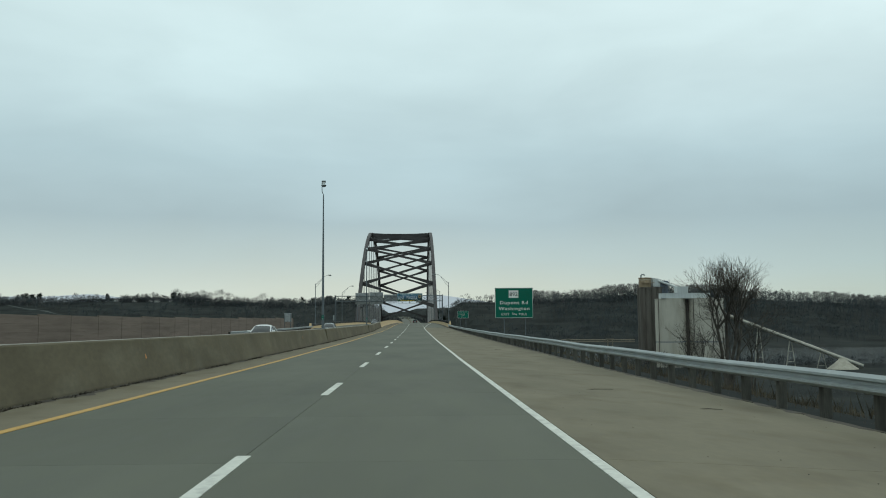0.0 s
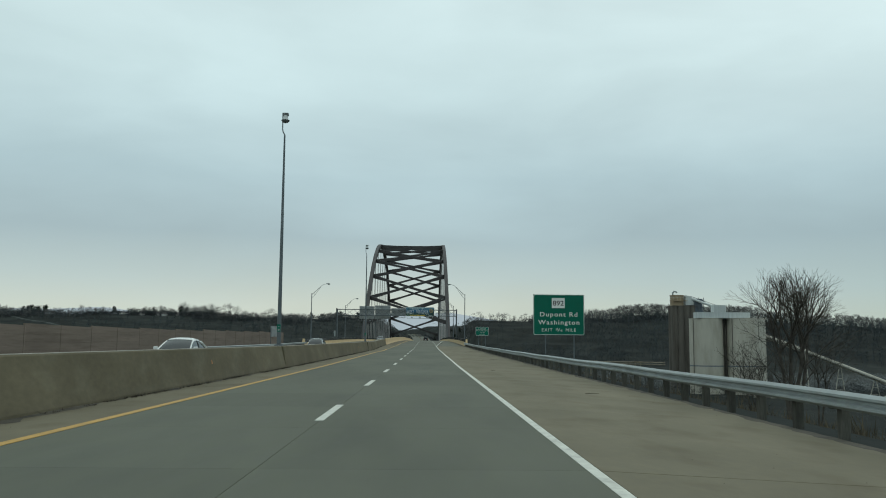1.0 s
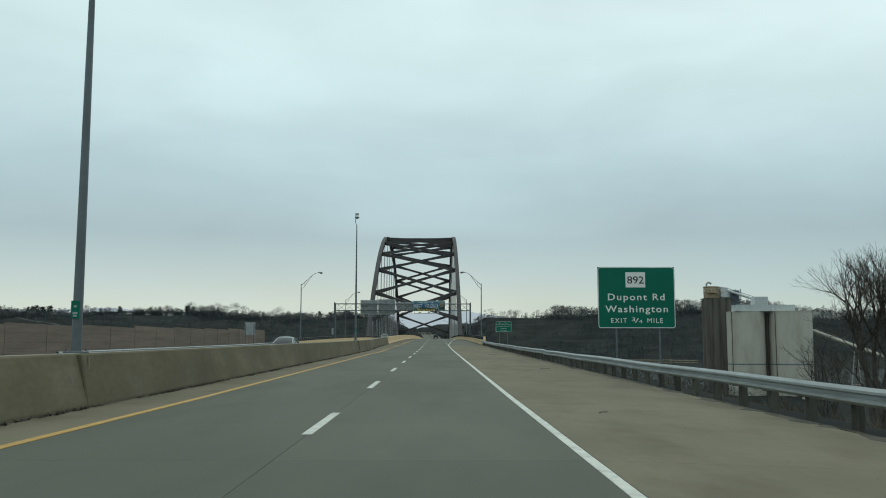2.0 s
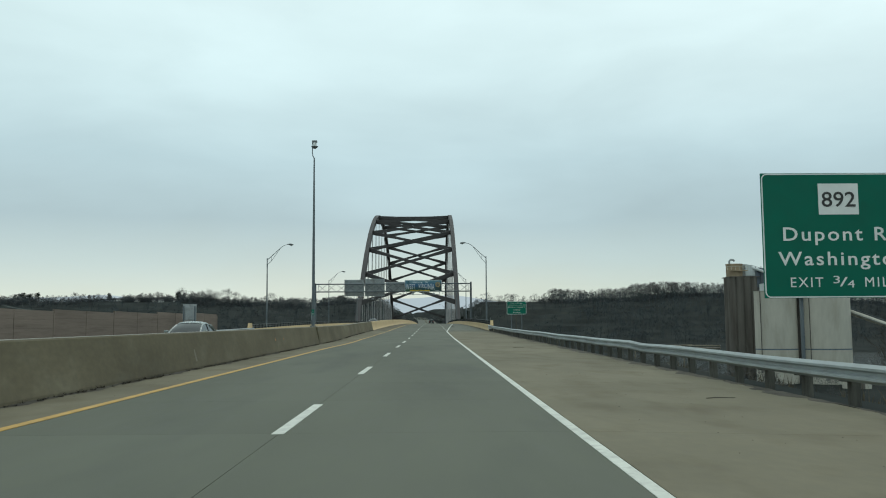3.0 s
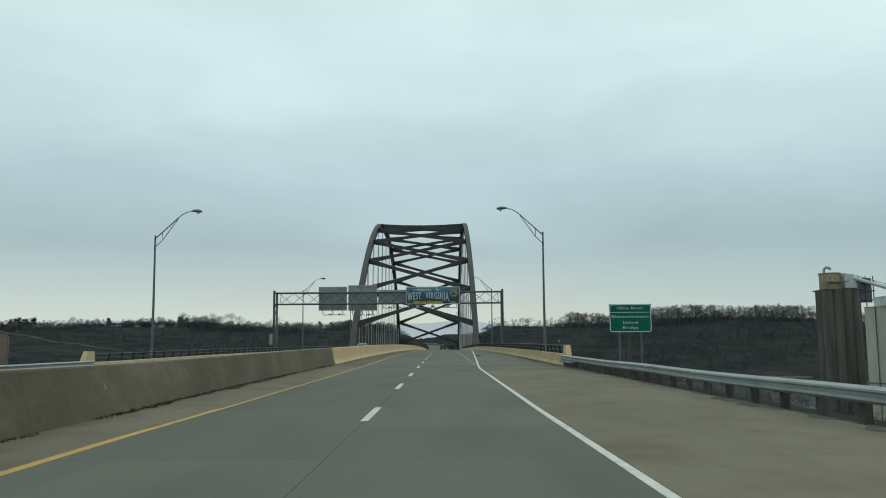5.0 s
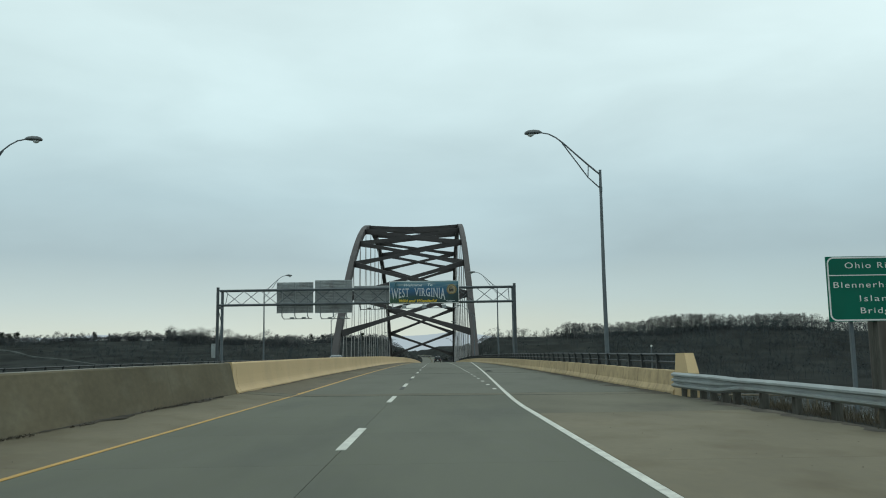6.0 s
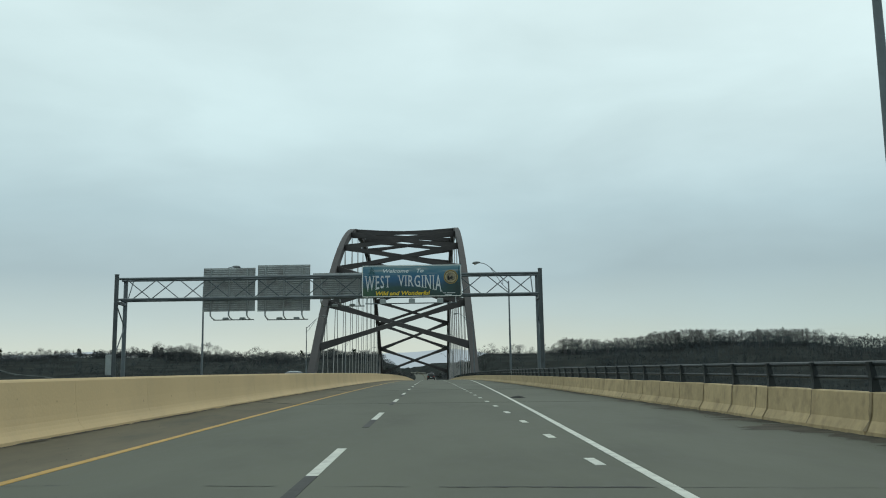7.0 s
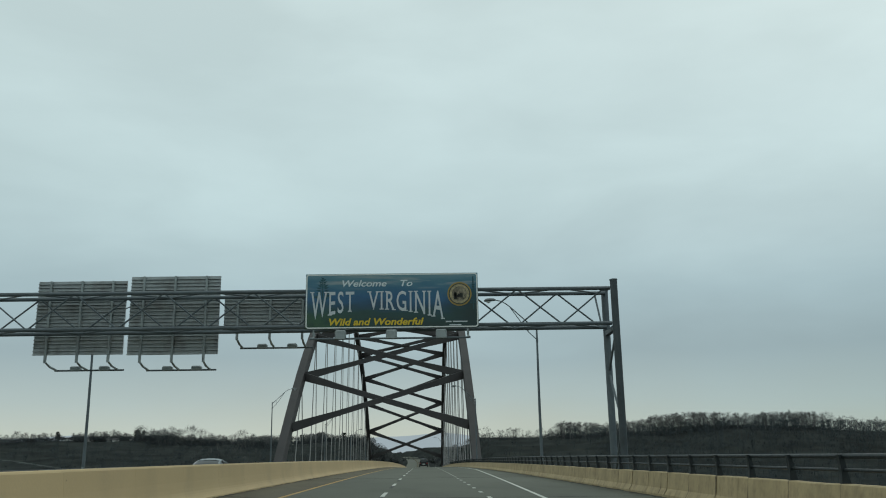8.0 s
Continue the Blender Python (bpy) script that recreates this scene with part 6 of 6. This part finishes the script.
white_silo(90.8, 319.0, 5.3, "off-white cylindrical silo with a faded blue band")
white_silo(102.95, 316.3, 5.95, "off-white cylindrical silo with a faded blue band")
alone_top = thing("silo_gallery", pose(95.0, 316.0, 11.66), "white rooftop gallery and box house across the two silos", "silo gallery")
part("gallery", Shape().box(-8.4, 8.7, -1.7, 2.4, 0.26, 2.05, 0.05), M_WSHEET, alone_top)
part("box_house", Shape().box(-2.9, 1.0, -1.6, 1.8, 2.05, 4.45, 0.05), M_WSHEET, alone_top, "white sheet box house")
part("gallery_eave", Shape().box(-8.45, 8.75, -1.76, 2.45, 2.0, 2.12, 0.02), M_WSHEET, alone_top)
# added box and tube stand in for the dark gap between the silos
slit = thing("silo_link", pose(96.7, 319.4, GZ), "dark box and tube filling the gap between the two silos", "silo")
part("shaft", Shape().box(-0.8, 0.8, -1.2, 1.2, 0, 24.2, 0.05), M_TOWER, slit)
part("lift_leg", Shape().tube([(0.2, -1.5, 0), (0.2, -1.5, 22.5)], 0.3, 8), M_TOWER, slit)
low = thing("works_shed", pose(101.0, 297, GZ), "low white works building below the silos", "shed")
part("wall", Shape().box(-2.6, 2.6, -2, 2, 0, 2.9), M_SILO, low)
part("roof", Shape().add([(-2.8, -2.2, 2.9), (2.8, -2.2, 2.9), (2.8, 2.2, 2.9), (-2.8, 2.2, 2.9), (-2.8, 0, 3.5), (2.8, 0, 3.5)], [(0, 1, 5, 4), (2, 3, 4, 5), (1, 2, 5), (3, 0, 4), (3, 2, 1, 0)]), M_ALU, low)
part("door", Shape().box(-1.0, 1.0, -2.05, -1.98, 0, 2.3), M_TOWER, low)


def conveyor():
    a, b = Vector((107, 318, 7.4)), Vector((150, 300, GZ + 0.9))
    c = thing("conveyor", Matrix(), "long sloping white conveyor tube on trestle legs beside the silos", "conveyor")
    part("tube", Shape().tube([a, b], 0.68, 12), M_SILO, c, smooth=True)
    part("walkway", Shape().beam(a + Vector((0, -1.2, -0.3)), b + Vector((0, -1.2, -0.3)), 0.7, 0.12), M_GALVD, c)
    part("walk_rail", Shape().tube([a + Vector((0, -1.5, 0.8)), b + Vector((0, -1.5, 0.8))], 0.05, 5), M_GALVD, c)
    for k in (0.3, 0.52, 0.73):
        p = a.lerp(b, k)
        for sx in (-1, 1):
            part("trestle_leg", Shape().tube([p + Vector((0.3 * sx, 0, -0.7)), (p.x + 1.7 * sx, p.y + 0.6, GZ - 0.3)], 0.14, 6), M_SILO, c)
        for q in (0.35, 0.7):
            zz = p.z - 0.7 + (GZ - p.z) * q
            part("trestle_tie", Shape().tube([(p.x - 0.3 - 1.4 * q, p.y, zz), (p.x + 0.3 + 1.4 * q, p.y, zz)], 0.08, 5), M_SILO, c)
    return c


conveyor()
pile, n = Shape(), 26
v = [(0, 0, 4.0)]
for k, (r, z) in enumerate(((0.9, 3.6), (2.6, 2.0), (4.8, 0.2), (5.4, -0.6))):
    v += [(r * (1 + 0.07 * math.sin(3 * j + k)) * math.cos(2 * math.pi * j / n), r * math.sin(2 * math.pi * j / n), z + 0.12 * math.sin(5 * j + k)) for j in range(n)]
pile.add(v, [(0, 1 + j, 1 + (j + 1) % n) for j in range(n)] + [(1 + a * n + j, 1 + (a + 1) * n + j, 1 + (a + 1) * n + (j + 1) % n, 1 + a * n + (j + 1) % n) for a in range(3) for j in range(n)])
M_SAND = material("pale_crushed_stone", (0.36, 0.34, 0.28), 0.95, vary=0.2, fine=2.5, broad=0.4, bump=0.6)
heap = alone("stone_pile", pile, M_SAND, "pale cone of crushed stone under the conveyor", "stone pile", smooth=True)
heap.matrix_world = pose(141, 296, GZ)


M_PIPE = material("dull_tan_pipe_paint", (0.20, 0.175, 0.13), 0.6, vary=0.15, fine=4)


def pipe_rack():
    t = thing("pipe_rack", Matrix(), "pale pipe rack on frames beside the silo tower", "pipe rack")
    for z in (-2.8, -3.5):
        part("pipe", Shape().tube([(58, 358, z), (84, 344, z)], 0.22, 8), M_PIPE, t, smooth=True)
    for x, y in ((61, 356.4), (75.5, 348.6)):
        for dx in (-0.9, 0.9):
            part("frame_leg", Shape().tube([(x + dx, y, -17), (x + dx, y, -2.6)], 0.2, 6), M_PIPE, t)
        part("frame_cap", Shape().box(x - 1.5, x + 1.5, y - 0.3, y + 0.3, -2.62, -2.4, 0.03), M_PIPE, t)
    return t


pipe_rack()


# ---- vehicles ----
def car(x, y, heading, paint, label, tall=False):
    """A car built along its own +y: lower body, cabin with glass, wheels, lamps."""
    c = thing("car", pose(x, y, road_z(y), 0, 0, heading), label, "car", group="cars on the road")
    L, Wd = (4.75, 1.92) if tall else (4.65, 1.82)
    hb, hr = (1.02, 1.78) if tall else (0.90, 1.46)

    def hull(stations, name, mat, parent, lab=""):
        n = 12
        vv = []
        for yy, w, z0, z1, k in stations:
            zz, hh = (z0 + z1) / 2, (z1 - z0) / 2
            for j in range(n):
                a = 2 * math.pi * (j + 0.5) / n
                ca, sa = math.cos(a), math.sin(a)
                vv.append((w / 2 * math.copysign(abs(ca) ** k, ca), yy, zz + hh * math.copysign(abs(sa) ** k, sa)))
        f = [(a * n + j, a * n + (j + 1) % n, (a + 1) * n + (j + 1) % n, (a + 1) * n + j) for a in range(len(stations) - 1) for j in range(n)]
        f += [tuple(range(n)), tuple((len(stations) - 1) * n + j for j in range(n))]
        return part(name, Shape().add(vv, f), mat, parent, lab, smooth=True)

    hull([(-L / 2, Wd * 0.80, 0.34, hb - 0.12, 0.4), (-L / 2 + 0.15, Wd * 0.94, 0.26, hb, 0.36), (-L * 0.2, Wd, 0.22, hb + 0.02, 0.34), (L * 0.12, Wd, 0.22, hb, 0.34), (L * 0.30, Wd * 0.98, 0.22, hb - 0.07, 0.36),
                 (L / 2 - 0.2, Wd * 0.92, 0.26, hb - 0.20, 0.4), (L / 2, Wd * 0.76, 0.34, hb - 0.32, 0.45)], "body", paint, c)
    if tall:
        line = [(-2.28, hb + 0.05), (-2.1, hr - 0.16), (-1.7, hr - 0.04), (-0.6, hr), (0.05, hr - 0.02), (0.45, hr - 0.12), (1.22, hb - 0.05)]
    else:
        line = [(-2.12, hb - 0.04), (-1.75, hb + 0.16), (-1.3, hr - 0.16), (-0.85, hr - 0.04), (-0.3, hr), (0.1, hr - 0.04), (0.4, hr - 0.14), (0.85, hb + 0.22), (1.32, hb - 0.06)]
    ly, lz = [p[0] for p in line], [p[1] for p in line]
    y_b, y_r, y_f, y_c = ly[0], (-1.95 if tall else -1.15), 0.28, ly[-1]

    def skin(y, f, out=0.0):
        """A point of the glasshouse: f climbs from the waist (0) over the shoulder (0.85) to the middle of the roof (1)."""
        z0, top = hb - 0.12, float(np.interp(y, ly, lz))
        wb, wt = Wd * 0.445, Wd * 0.445 - 0.30 * (top - z0)
        if f <= 0.85:
            return (wb + (wt - wb) * (f / 0.85) ** 1.4 + out, y, z0 + (top - z0) * 0.88 * f / 0.85)
        k = (f - 0.85) / 0.15
        return (wt * max(0.0, math.cos(k * math.pi / 2)) ** 0.8, y, z0 + (top - z0) * (0.88 + 0.12 * math.sin(k * math.pi / 2)) + out)

    def shell(y0, y1, fs, name, mat, out, lab=""):
        rows_ = steps(y0, y1, 0.18)
        vv, ff = [], []
        for yy in rows_:
            half = [skin(yy, f, out) for f in fs]
            vv += half + [(-p[0], p[1], p[2]) for p in reversed(half[:-1])]
        m_ = 2 * len(fs) - 1
        ff = [(a * m_ + j, a * m_ + j + 1, (a + 1) * m_ + j + 1, (a + 1) * m_ + j) for a in range(len(rows_) - 1) for j in range(m_ - 1)]
        return part(name, Shape().add(vv, ff), mat, c, lab, smooth=True)

    around = [0, 0.3, 0.6, 0.85, 0.89, 0.93, 0.97, 1.0]
    shell(y_f - 0.02, y_c, around, "windscreen", M_GLASS, 0.0, "dark raked windscreen")
    shell(y_b, y_r + 0.02, around, "rear_window", M_GLASS, 0.0, "dark sloping rear window")
    for s in (-1, 1):
        rows_ = steps(y_r + 0.02, y_f - 0.02, 0.18)
        pane = [(s * q[0], q[1], q[2]) for q in (skin(yy, f) for yy in rows_ for f in (0, 0.3, 0.6, 0.85))]
        part("side_window", Shape().add(pane, [(a * 4 + j, a * 4 + j + 1, a * 4 + j + 5, a * 4 + j + 4) for a in range(len(rows_) - 1) for j in range(3)]), M_GLASS, c, smooth=True)
    shell(y_r, y_f, [0.78, 0.85, 0.89, 0.93, 0.97, 1.0], "roof", paint, 0.014)
    for s in (-1, 1):
        def along(ys_, f):
            return [(s * q[0], q[1], q[2]) for q in (skin(yy, ff) for yy, ff in zip(ys_, f))]
        part("front_pillar", Shape().tube(along(steps(y_f, y_c - 0.05, 0.24), [0.85] * 12), 0.038, 6), paint, c, smooth=True)
        part("centre_pillar", Shape().tube(along([-0.42, -0.42, -0.42], [0.1, 0.5, 0.82]), 0.03, 6), M_RUBBER, c, smooth=True)
        part("rear_pillar", Shape().tube(along(steps(y_b + 0.03, y_r, 0.24), [0.80] * 12), 0.085, 6), paint, c, smooth=True)
        part("mirror", Shape().box(s * Wd * 0.53 - 0.1, s * Wd * 0.53 + 0.1, L * 0.19, L * 0.23, hb + 0.0, hb + 0.12, 0.03), paint, c)
        for yy in (-L * 0.29, L * 0.31):
            wheel = part("wheel", Shape().tube([(s * (Wd / 2 - 0.2), yy, 0.33), (s * (Wd / 2 + 0.005), yy, 0.33)], 0.33, 18), M_RUBBER, c, "black tyre", smooth=True)
            part("rim", Shape().tube([(s * (Wd / 2), yy, 0.33), (s * (Wd / 2 + 0.015), yy, 0.33)], 0.21, 14), M_GALV, wheel)
        part("headlight", Shape().box(s * Wd * 0.36 - 0.2, s * Wd * 0.36 + 0.2, L / 2 - 0.24, L / 2 - 0.05, hb - 0.42, hb - 0.26, 0.03), M_LENS, c)
        part("tail_light", Shape().box(s * Wd * 0.38 - 0.14, s * Wd * 0.38 + 0.14, -L / 2 - 0.01, -L / 2 + 0.14, hb - 0.32, hb - 0.08, 0.03), M_TAIL, c, "red tail light")
    part("plate", Shape().box(-0.26, 0.26, -L / 2 - 0.02, -L / 2 + 0.03, 0.55, 0.70), M_SIGNW, c)
    return c


M_TAIL = material("red_lamp_plastic", (0.20, 0.012, 0.010), 0.3, vary=0.05, bump=0)
M_PWHITE = material("white_car_paint", (0.70, 0.71, 0.70), 0.25, vary=0.03, bump=0, spec=0.6)
M_PSILVER = material("silver_green_car_paint", (0.22, 0.25, 0.24), 0.25, metal=0.4, vary=0.03, bump=0, spec=0.6)
M_PGREY = material("grey_car_paint", (0.16, 0.18, 0.19), 0.25, metal=0.4, vary=0.03, bump=0, spec=0.6)
M_PDARK = material("black_car_paint", (0.012, 0.014, 0.017), 0.25, vary=0.03, bump=0, spec=0.6)
car(-12.1, 75.9, 180, M_PWHITE, "white saloon car in the oncoming lanes")
car(-12.1, 130.2, 180, M_PSILVER, "silver-green saloon car in the oncoming lanes")
car(-12.4, 273.5, 180, M_PGREY, "grey saloon car in the oncoming lanes on the bridge")
car(-0.2, 418.0, 0, M_PDARK, "black sport utility car driving ahead on the bridge", tall=True)


# ---- small things on the road ----
M_ORANGE = material("orange_spray_paint", (0.42, 0.2, 0.07), 0.8, vary=0.2, bump=0)
M_DIRT = material("dark_gritty_dirt", (0.062, 0.054, 0.040), 0.95, vary=0.4, fine=9, broad=1.2, bump=0.7)


def dirt_line(name, x0, spread, y0, y1, seed, parent, drop=0.0, every=0.35, shift=lambda y: 0.0):
    """A ragged bank of grit along the foot of a wall."""
    rng = random.Random(seed)
    s = Shape()
    pts = steps(y0, y1, every)
    sgn = 1 if spread > 0 else -1
    v = []
    for k, y in enumerate(pts):
        w = abs(spread) * max(0.06, 0.42 + 1.1 * bump_at(y, 0, 2.2, seed) + 0.9 * bump_at(y, 7, 0.5, seed) + 0.3 * rng.random())
        h = 0.009 * (0.3 + rng.random()) + 0.012 * abs(bump_at(y, 3, 1.1, seed))
        z = road_z(y) + (drop(y) if callable(drop) else drop)
        xa = x0 + shift(y)
        v += [(xa, y, z + h * 1.6), (xa + sgn * w * 0.45, y, z + h), (xa + sgn * w, y, z + 0.004)]
    s.add(v, [(a * 3 + b, a * 3 + b + 1, a * 3 + b + 4, a * 3 + b + 3) for a in range(len(pts) - 1) for b in range(2)])
    return part(name, s, M_DIRT, parent, "ragged line of dark grit and leaf litter")


dirt_line("grit_line", -7.06, 0.24, -20, 197, 4.4, wall_median, left_rise, shift=wall_shift)
dirt_line("grit_line", SHOULDER_R + 0.05, -0.46, -20, 193, 8.8, road, edge_drop)
dirt_line("grit_line", 7.15, -0.20, 196, 330, 6.1, wall_right, 0.0)
dirt_line("grit_line", -7.37, 0.10, 199.2, 300, 5.2, wall_bridge, 0.128)
for n, (a, b, w) in enumerate(((195.8, 199.6, 0.55), (199.4, 204.5, 0.7), (206, 217, 0.9), (217, 228, 0.7), (236, 246, 0.6))):
    dirt_line("leaf_drift", 7.14, -w, a, b, 2.0 + n, wall_right, 0.0, 0.12)


def litter(name, x0, x1, y0, y1, count, seed, label, mat, drop):
    rng = random.Random(seed)
    s = Shape()
    for k in range(count):
        x, y = rng.uniform(x0, x1), rng.uniform(y0, y1)
        z = road_z(y) + (shoulder_drop(x, y) if drop else 0) + 0.004
        r = rng.uniform(0.004, 0.014)
        a = rng.uniform(0, 6.28)
        v = [(x + r * rng.uniform(0.5, 1.3) * math.cos(a + b), y + r * 1.6 * math.sin(a + b), z + rng.uniform(0.0, 0.005)) for b in (0, 1.3, 2.5, 3.9, 5.1)]
        v.append((x, y, z + 0.009))
        s.add(v, [(j, (j + 1) % 5, 5) for j in range(5)])
    return alone(name, s, mat, label, "litter", kind="stuff")


litter("shoulder_litter", 2.4, 6.9, -5, 193, 420, 31, "scattered leaves and grit on the shoulder", M_DIRT, True)
litter("kerb_litter", 6.2, 7.1, 196, 290, 700, 32, "leaf litter along the bridge barrier", M_DIRT, False)
litter("median_litter", -6.9, -5.7, -5, 300, 260, 33, "grit along the median shoulder", M_DIRT, True)


def stick(x, y, length, turn, r=0.008):
    z = road_z(y) + shoulder_drop(x, y) + r
    s = Shape().tube([(-length / 2, 0, 0), (-length * 0.1, 0.03, 0.008), (length / 2, -0.03, 0.0)], [r, r * 1.1, r * 0.5], 6)
    ob = alone("stick", s, M_BARK, "dark fallen stick lying on the shoulder", "stick", group="fallen sticks", smooth=True)
    ob.matrix_world = pose(x, y, z, 0, 0, turn)


for x, y, l, a in ((4.2, 25.3, 0.7, 8), (5.4, 21.0, 0.4, -20), (4.9, 58.0, 0.5, 30), (5.3, 101.5, 0.55, 10), (4.6, 132.0, 0.6, -12), (5.6, 143.0, 0.7, 25), (3.3, 76.0, 0.4, 60)):
    stick(x, y, l, a)
rag = Shape()
rr = random.Random(3)
v = [(0, 0, 0.13)] + [(0.2 * math.cos(0.7 * j) * rr.uniform(0.7, 1.2), 0.22 * math.sin(0.7 * j) * rr.uniform(0.7, 1.2), rr.uniform(0.05, 0.10)) for j in range(9)] + [(0.34 * math.cos(0.7 * j) * rr.uniform(0.8, 1.2), 0.33 * math.sin(0.7 * j) * rr.uniform(0.8, 1.2), 0.004) for j in range(9)]
rag.add(v, [(0, 1 + j, 1 + (j + 1) % 9) for j in range(9)] + [(1 + j, 10 + j, 10 + (j + 1) % 9, 1 + (j + 1) % 9) for j in range(9)])
tyre = alone("tyre_scrap", rag, M_RUBBER, "dark crumpled scrap of tyre on the bridge shoulder", "debris")
tyre.matrix_world = pose(3.42, 233.4, road_z(233.4), 0, 0, 10) @ Matrix.Diagonal((1.05, 0.7, 0.75, 1))
marker = thing("white_marker", pose(7.585, 200.2, road_z(200.2)), "short white round marker post behind the bridge railing", "marker post")
part("post", Shape().tube([(0, 0, 0), (0, 0, 1.56)], 0.026, 12), M_GALVD, marker, smooth=True)
part("cap", Shape().disc((0, -0.03, 1.57), 0.037, 20, "y", 0.04), M_SIGNW, marker, "round white reflector")


def wall_face(y, z):
    """Where the road side of the median wall stands at a height."""
    return -7.04 + wall_shift(y) - 0.2626 * (z - 0.06)


for y, z in ((28.7, 0.62), (61.7, 0.63), (126.3, 0.60), (128.6, 0.57), (157.9, 0.66), (190.5, 0.65)):
    g = road_z(y)
    fa, fb = wall_face(y, z - 0.065), wall_face(y, z + 0.065)
    mk = Shape().add([(fa + 0.006, y - 0.05, g + z - 0.065), (fa + 0.006, y + 0.06, g + z - 0.05), (fb + 0.006, y + 0.03, g + z + 0.065), (fb + 0.006, y - 0.02, g + z + 0.045),
                      (fa - 0.03, y - 0.05, g + z - 0.065), (fa - 0.03, y + 0.06, g + z - 0.05), (fb - 0.03, y + 0.03, g + z + 0.065), (fb - 0.03, y - 0.02, g + z + 0.045)],
                     [(0, 1, 2, 3), (7, 6, 5, 4), (0, 4, 5, 1), (1, 5, 6, 2), (2, 6, 7, 3), (3, 7, 4, 0)])
    part("paint_mark", mk, M_ORANGE, wall_median, "orange spray paint mark")


def foot_weeds(name, x0, y0, y1, count, seed, shift, label):
    """Small dead tufts and blown litter caught along the foot of a wall."""
    rng = random.Random(seed)
    vs, fs = [], []
    for k in range(count):
        y = rng.uniform(y0, y1)
        if bump_at(y, 0, 3.5, 6.1) < rng.uniform(-0.4, 0.25):
            continue
        x = x0 + shift(y) + abs(rng.gauss(0, 0.06))
        for j in range(rng.randint(4, 12)):
            h = rng.uniform(0.015, 0.06) * (0.4 + rng.random())
            a, w = rng.uniform(0, 6.28), rng.uniform(0.008, 0.02)
            px_, py_ = x + rng.uniform(0, 0.08), y + rng.uniform(-0.12, 0.12)
            n = len(vs)
            z = road_z(py_) + left_rise(py_) + 0.004
            vs += [(px_ - w * math.cos(a), py_ - w * math.sin(a), z), (px_ + w * math.cos(a), py_ + w * math.sin(a), z), (px_ + rng.uniform(-1.0, 1.5) * h, py_ + rng.uniform(-2, 2) * h, z + h)]
            fs.append((n, n + 1, n + 2))
    ob = new(name, fast_mesh(name, np.array(vs), np.array(fs), M_DIRT))
    return tagged(ob, label, "weeds", kind="stuff")


foot_weeds("median_weeds", -7.02, -5, 196, 2600, 61, wall_shift, "small dead weeds along the foot of the median wall")

for y, z0, z1, wide in ((112.3, 0.20, 0.58, 0.07), (142.75, 0.25, 0.80, 0.05), (140.6, 0.90, 0.97, 0.06), (76.2, 0.50, 0.85, 0.05)):
    g = road_z(y)
    fa, fb = wall_face(y, z0) + 0.006, wall_face(y, z1) + 0.006
    scar = Shape().add([(fa, y - wide, g + z0), (fa, y + wide * 0.8, g + z0 + 0.03), (fb, y + wide * 0.6, g + z1), (fb, y - wide * 1.2, g + z1 - 0.04),
                        (fa - 0.2, y - wide, g + z0), (fa - 0.2, y + wide * 0.8, g + z0 + 0.03), (fb - 0.2, y + wide * 0.6, g + z1), (fb - 0.2, y - wide * 1.2, g + z1 - 0.04)],
                       [(0, 1, 2, 3), (0, 4, 5, 1), (1, 5, 6, 2), (2, 6, 7, 3), (3, 7, 4, 0), (7, 6, 5, 4)])
    part("pale_scar", scar, M_SCAR, wall_median, "pale scraped patch on the concrete")
for y in (35.9, 62.5):
    g = road_z(y)
    drain = Shape()
    n = 16
    ring = [(0.11 * math.cos(2 * math.pi * k / n), 0.09 * math.sin(2 * math.pi * k / n)) for k in range(n)]
    drain.add([(-6.86 + a * 0.6, y + b * 1.9, g + 0.006) for a, b in ring] + [(-6.86 + a * 0.4, y + b * 1.3, g + 0.012) for a, b in ring], [(k, (k + 1) % n, n + (k + 1) % n, n + k) for k in range(n)] + [tuple(n + k for k in range(n))])
    part("drain", drain, M_BLACK, road, "dark drain cover at the foot of the median wall")
rp = random.Random(91)
for k in range(26):
    y, z = 199.6 + 1.7 * k + rp.uniform(-0.6, 0.6), rp.uniform(0.5, 1.1)
    x = -7.36 + float(np.interp(z, [q[1] for q in half_cream], [q[0] for q in half_cream])) + 0.003
    r, n = rp.uniform(0.008, 0.02), 7
    pock = Shape().add([(x - 0.05 * r * math.sin(0.9 * j), y + r * rp.uniform(0.6, 1.3) * math.cos(0.9 * j), road_z(y) + z + r * rp.uniform(0.7, 1.8) * math.sin(0.9 * j)) for j in range(n)], [tuple(range(n))])
    part("pock_mark", pock, M_DRIP, wall_bridge, "small dark chip in the coating")
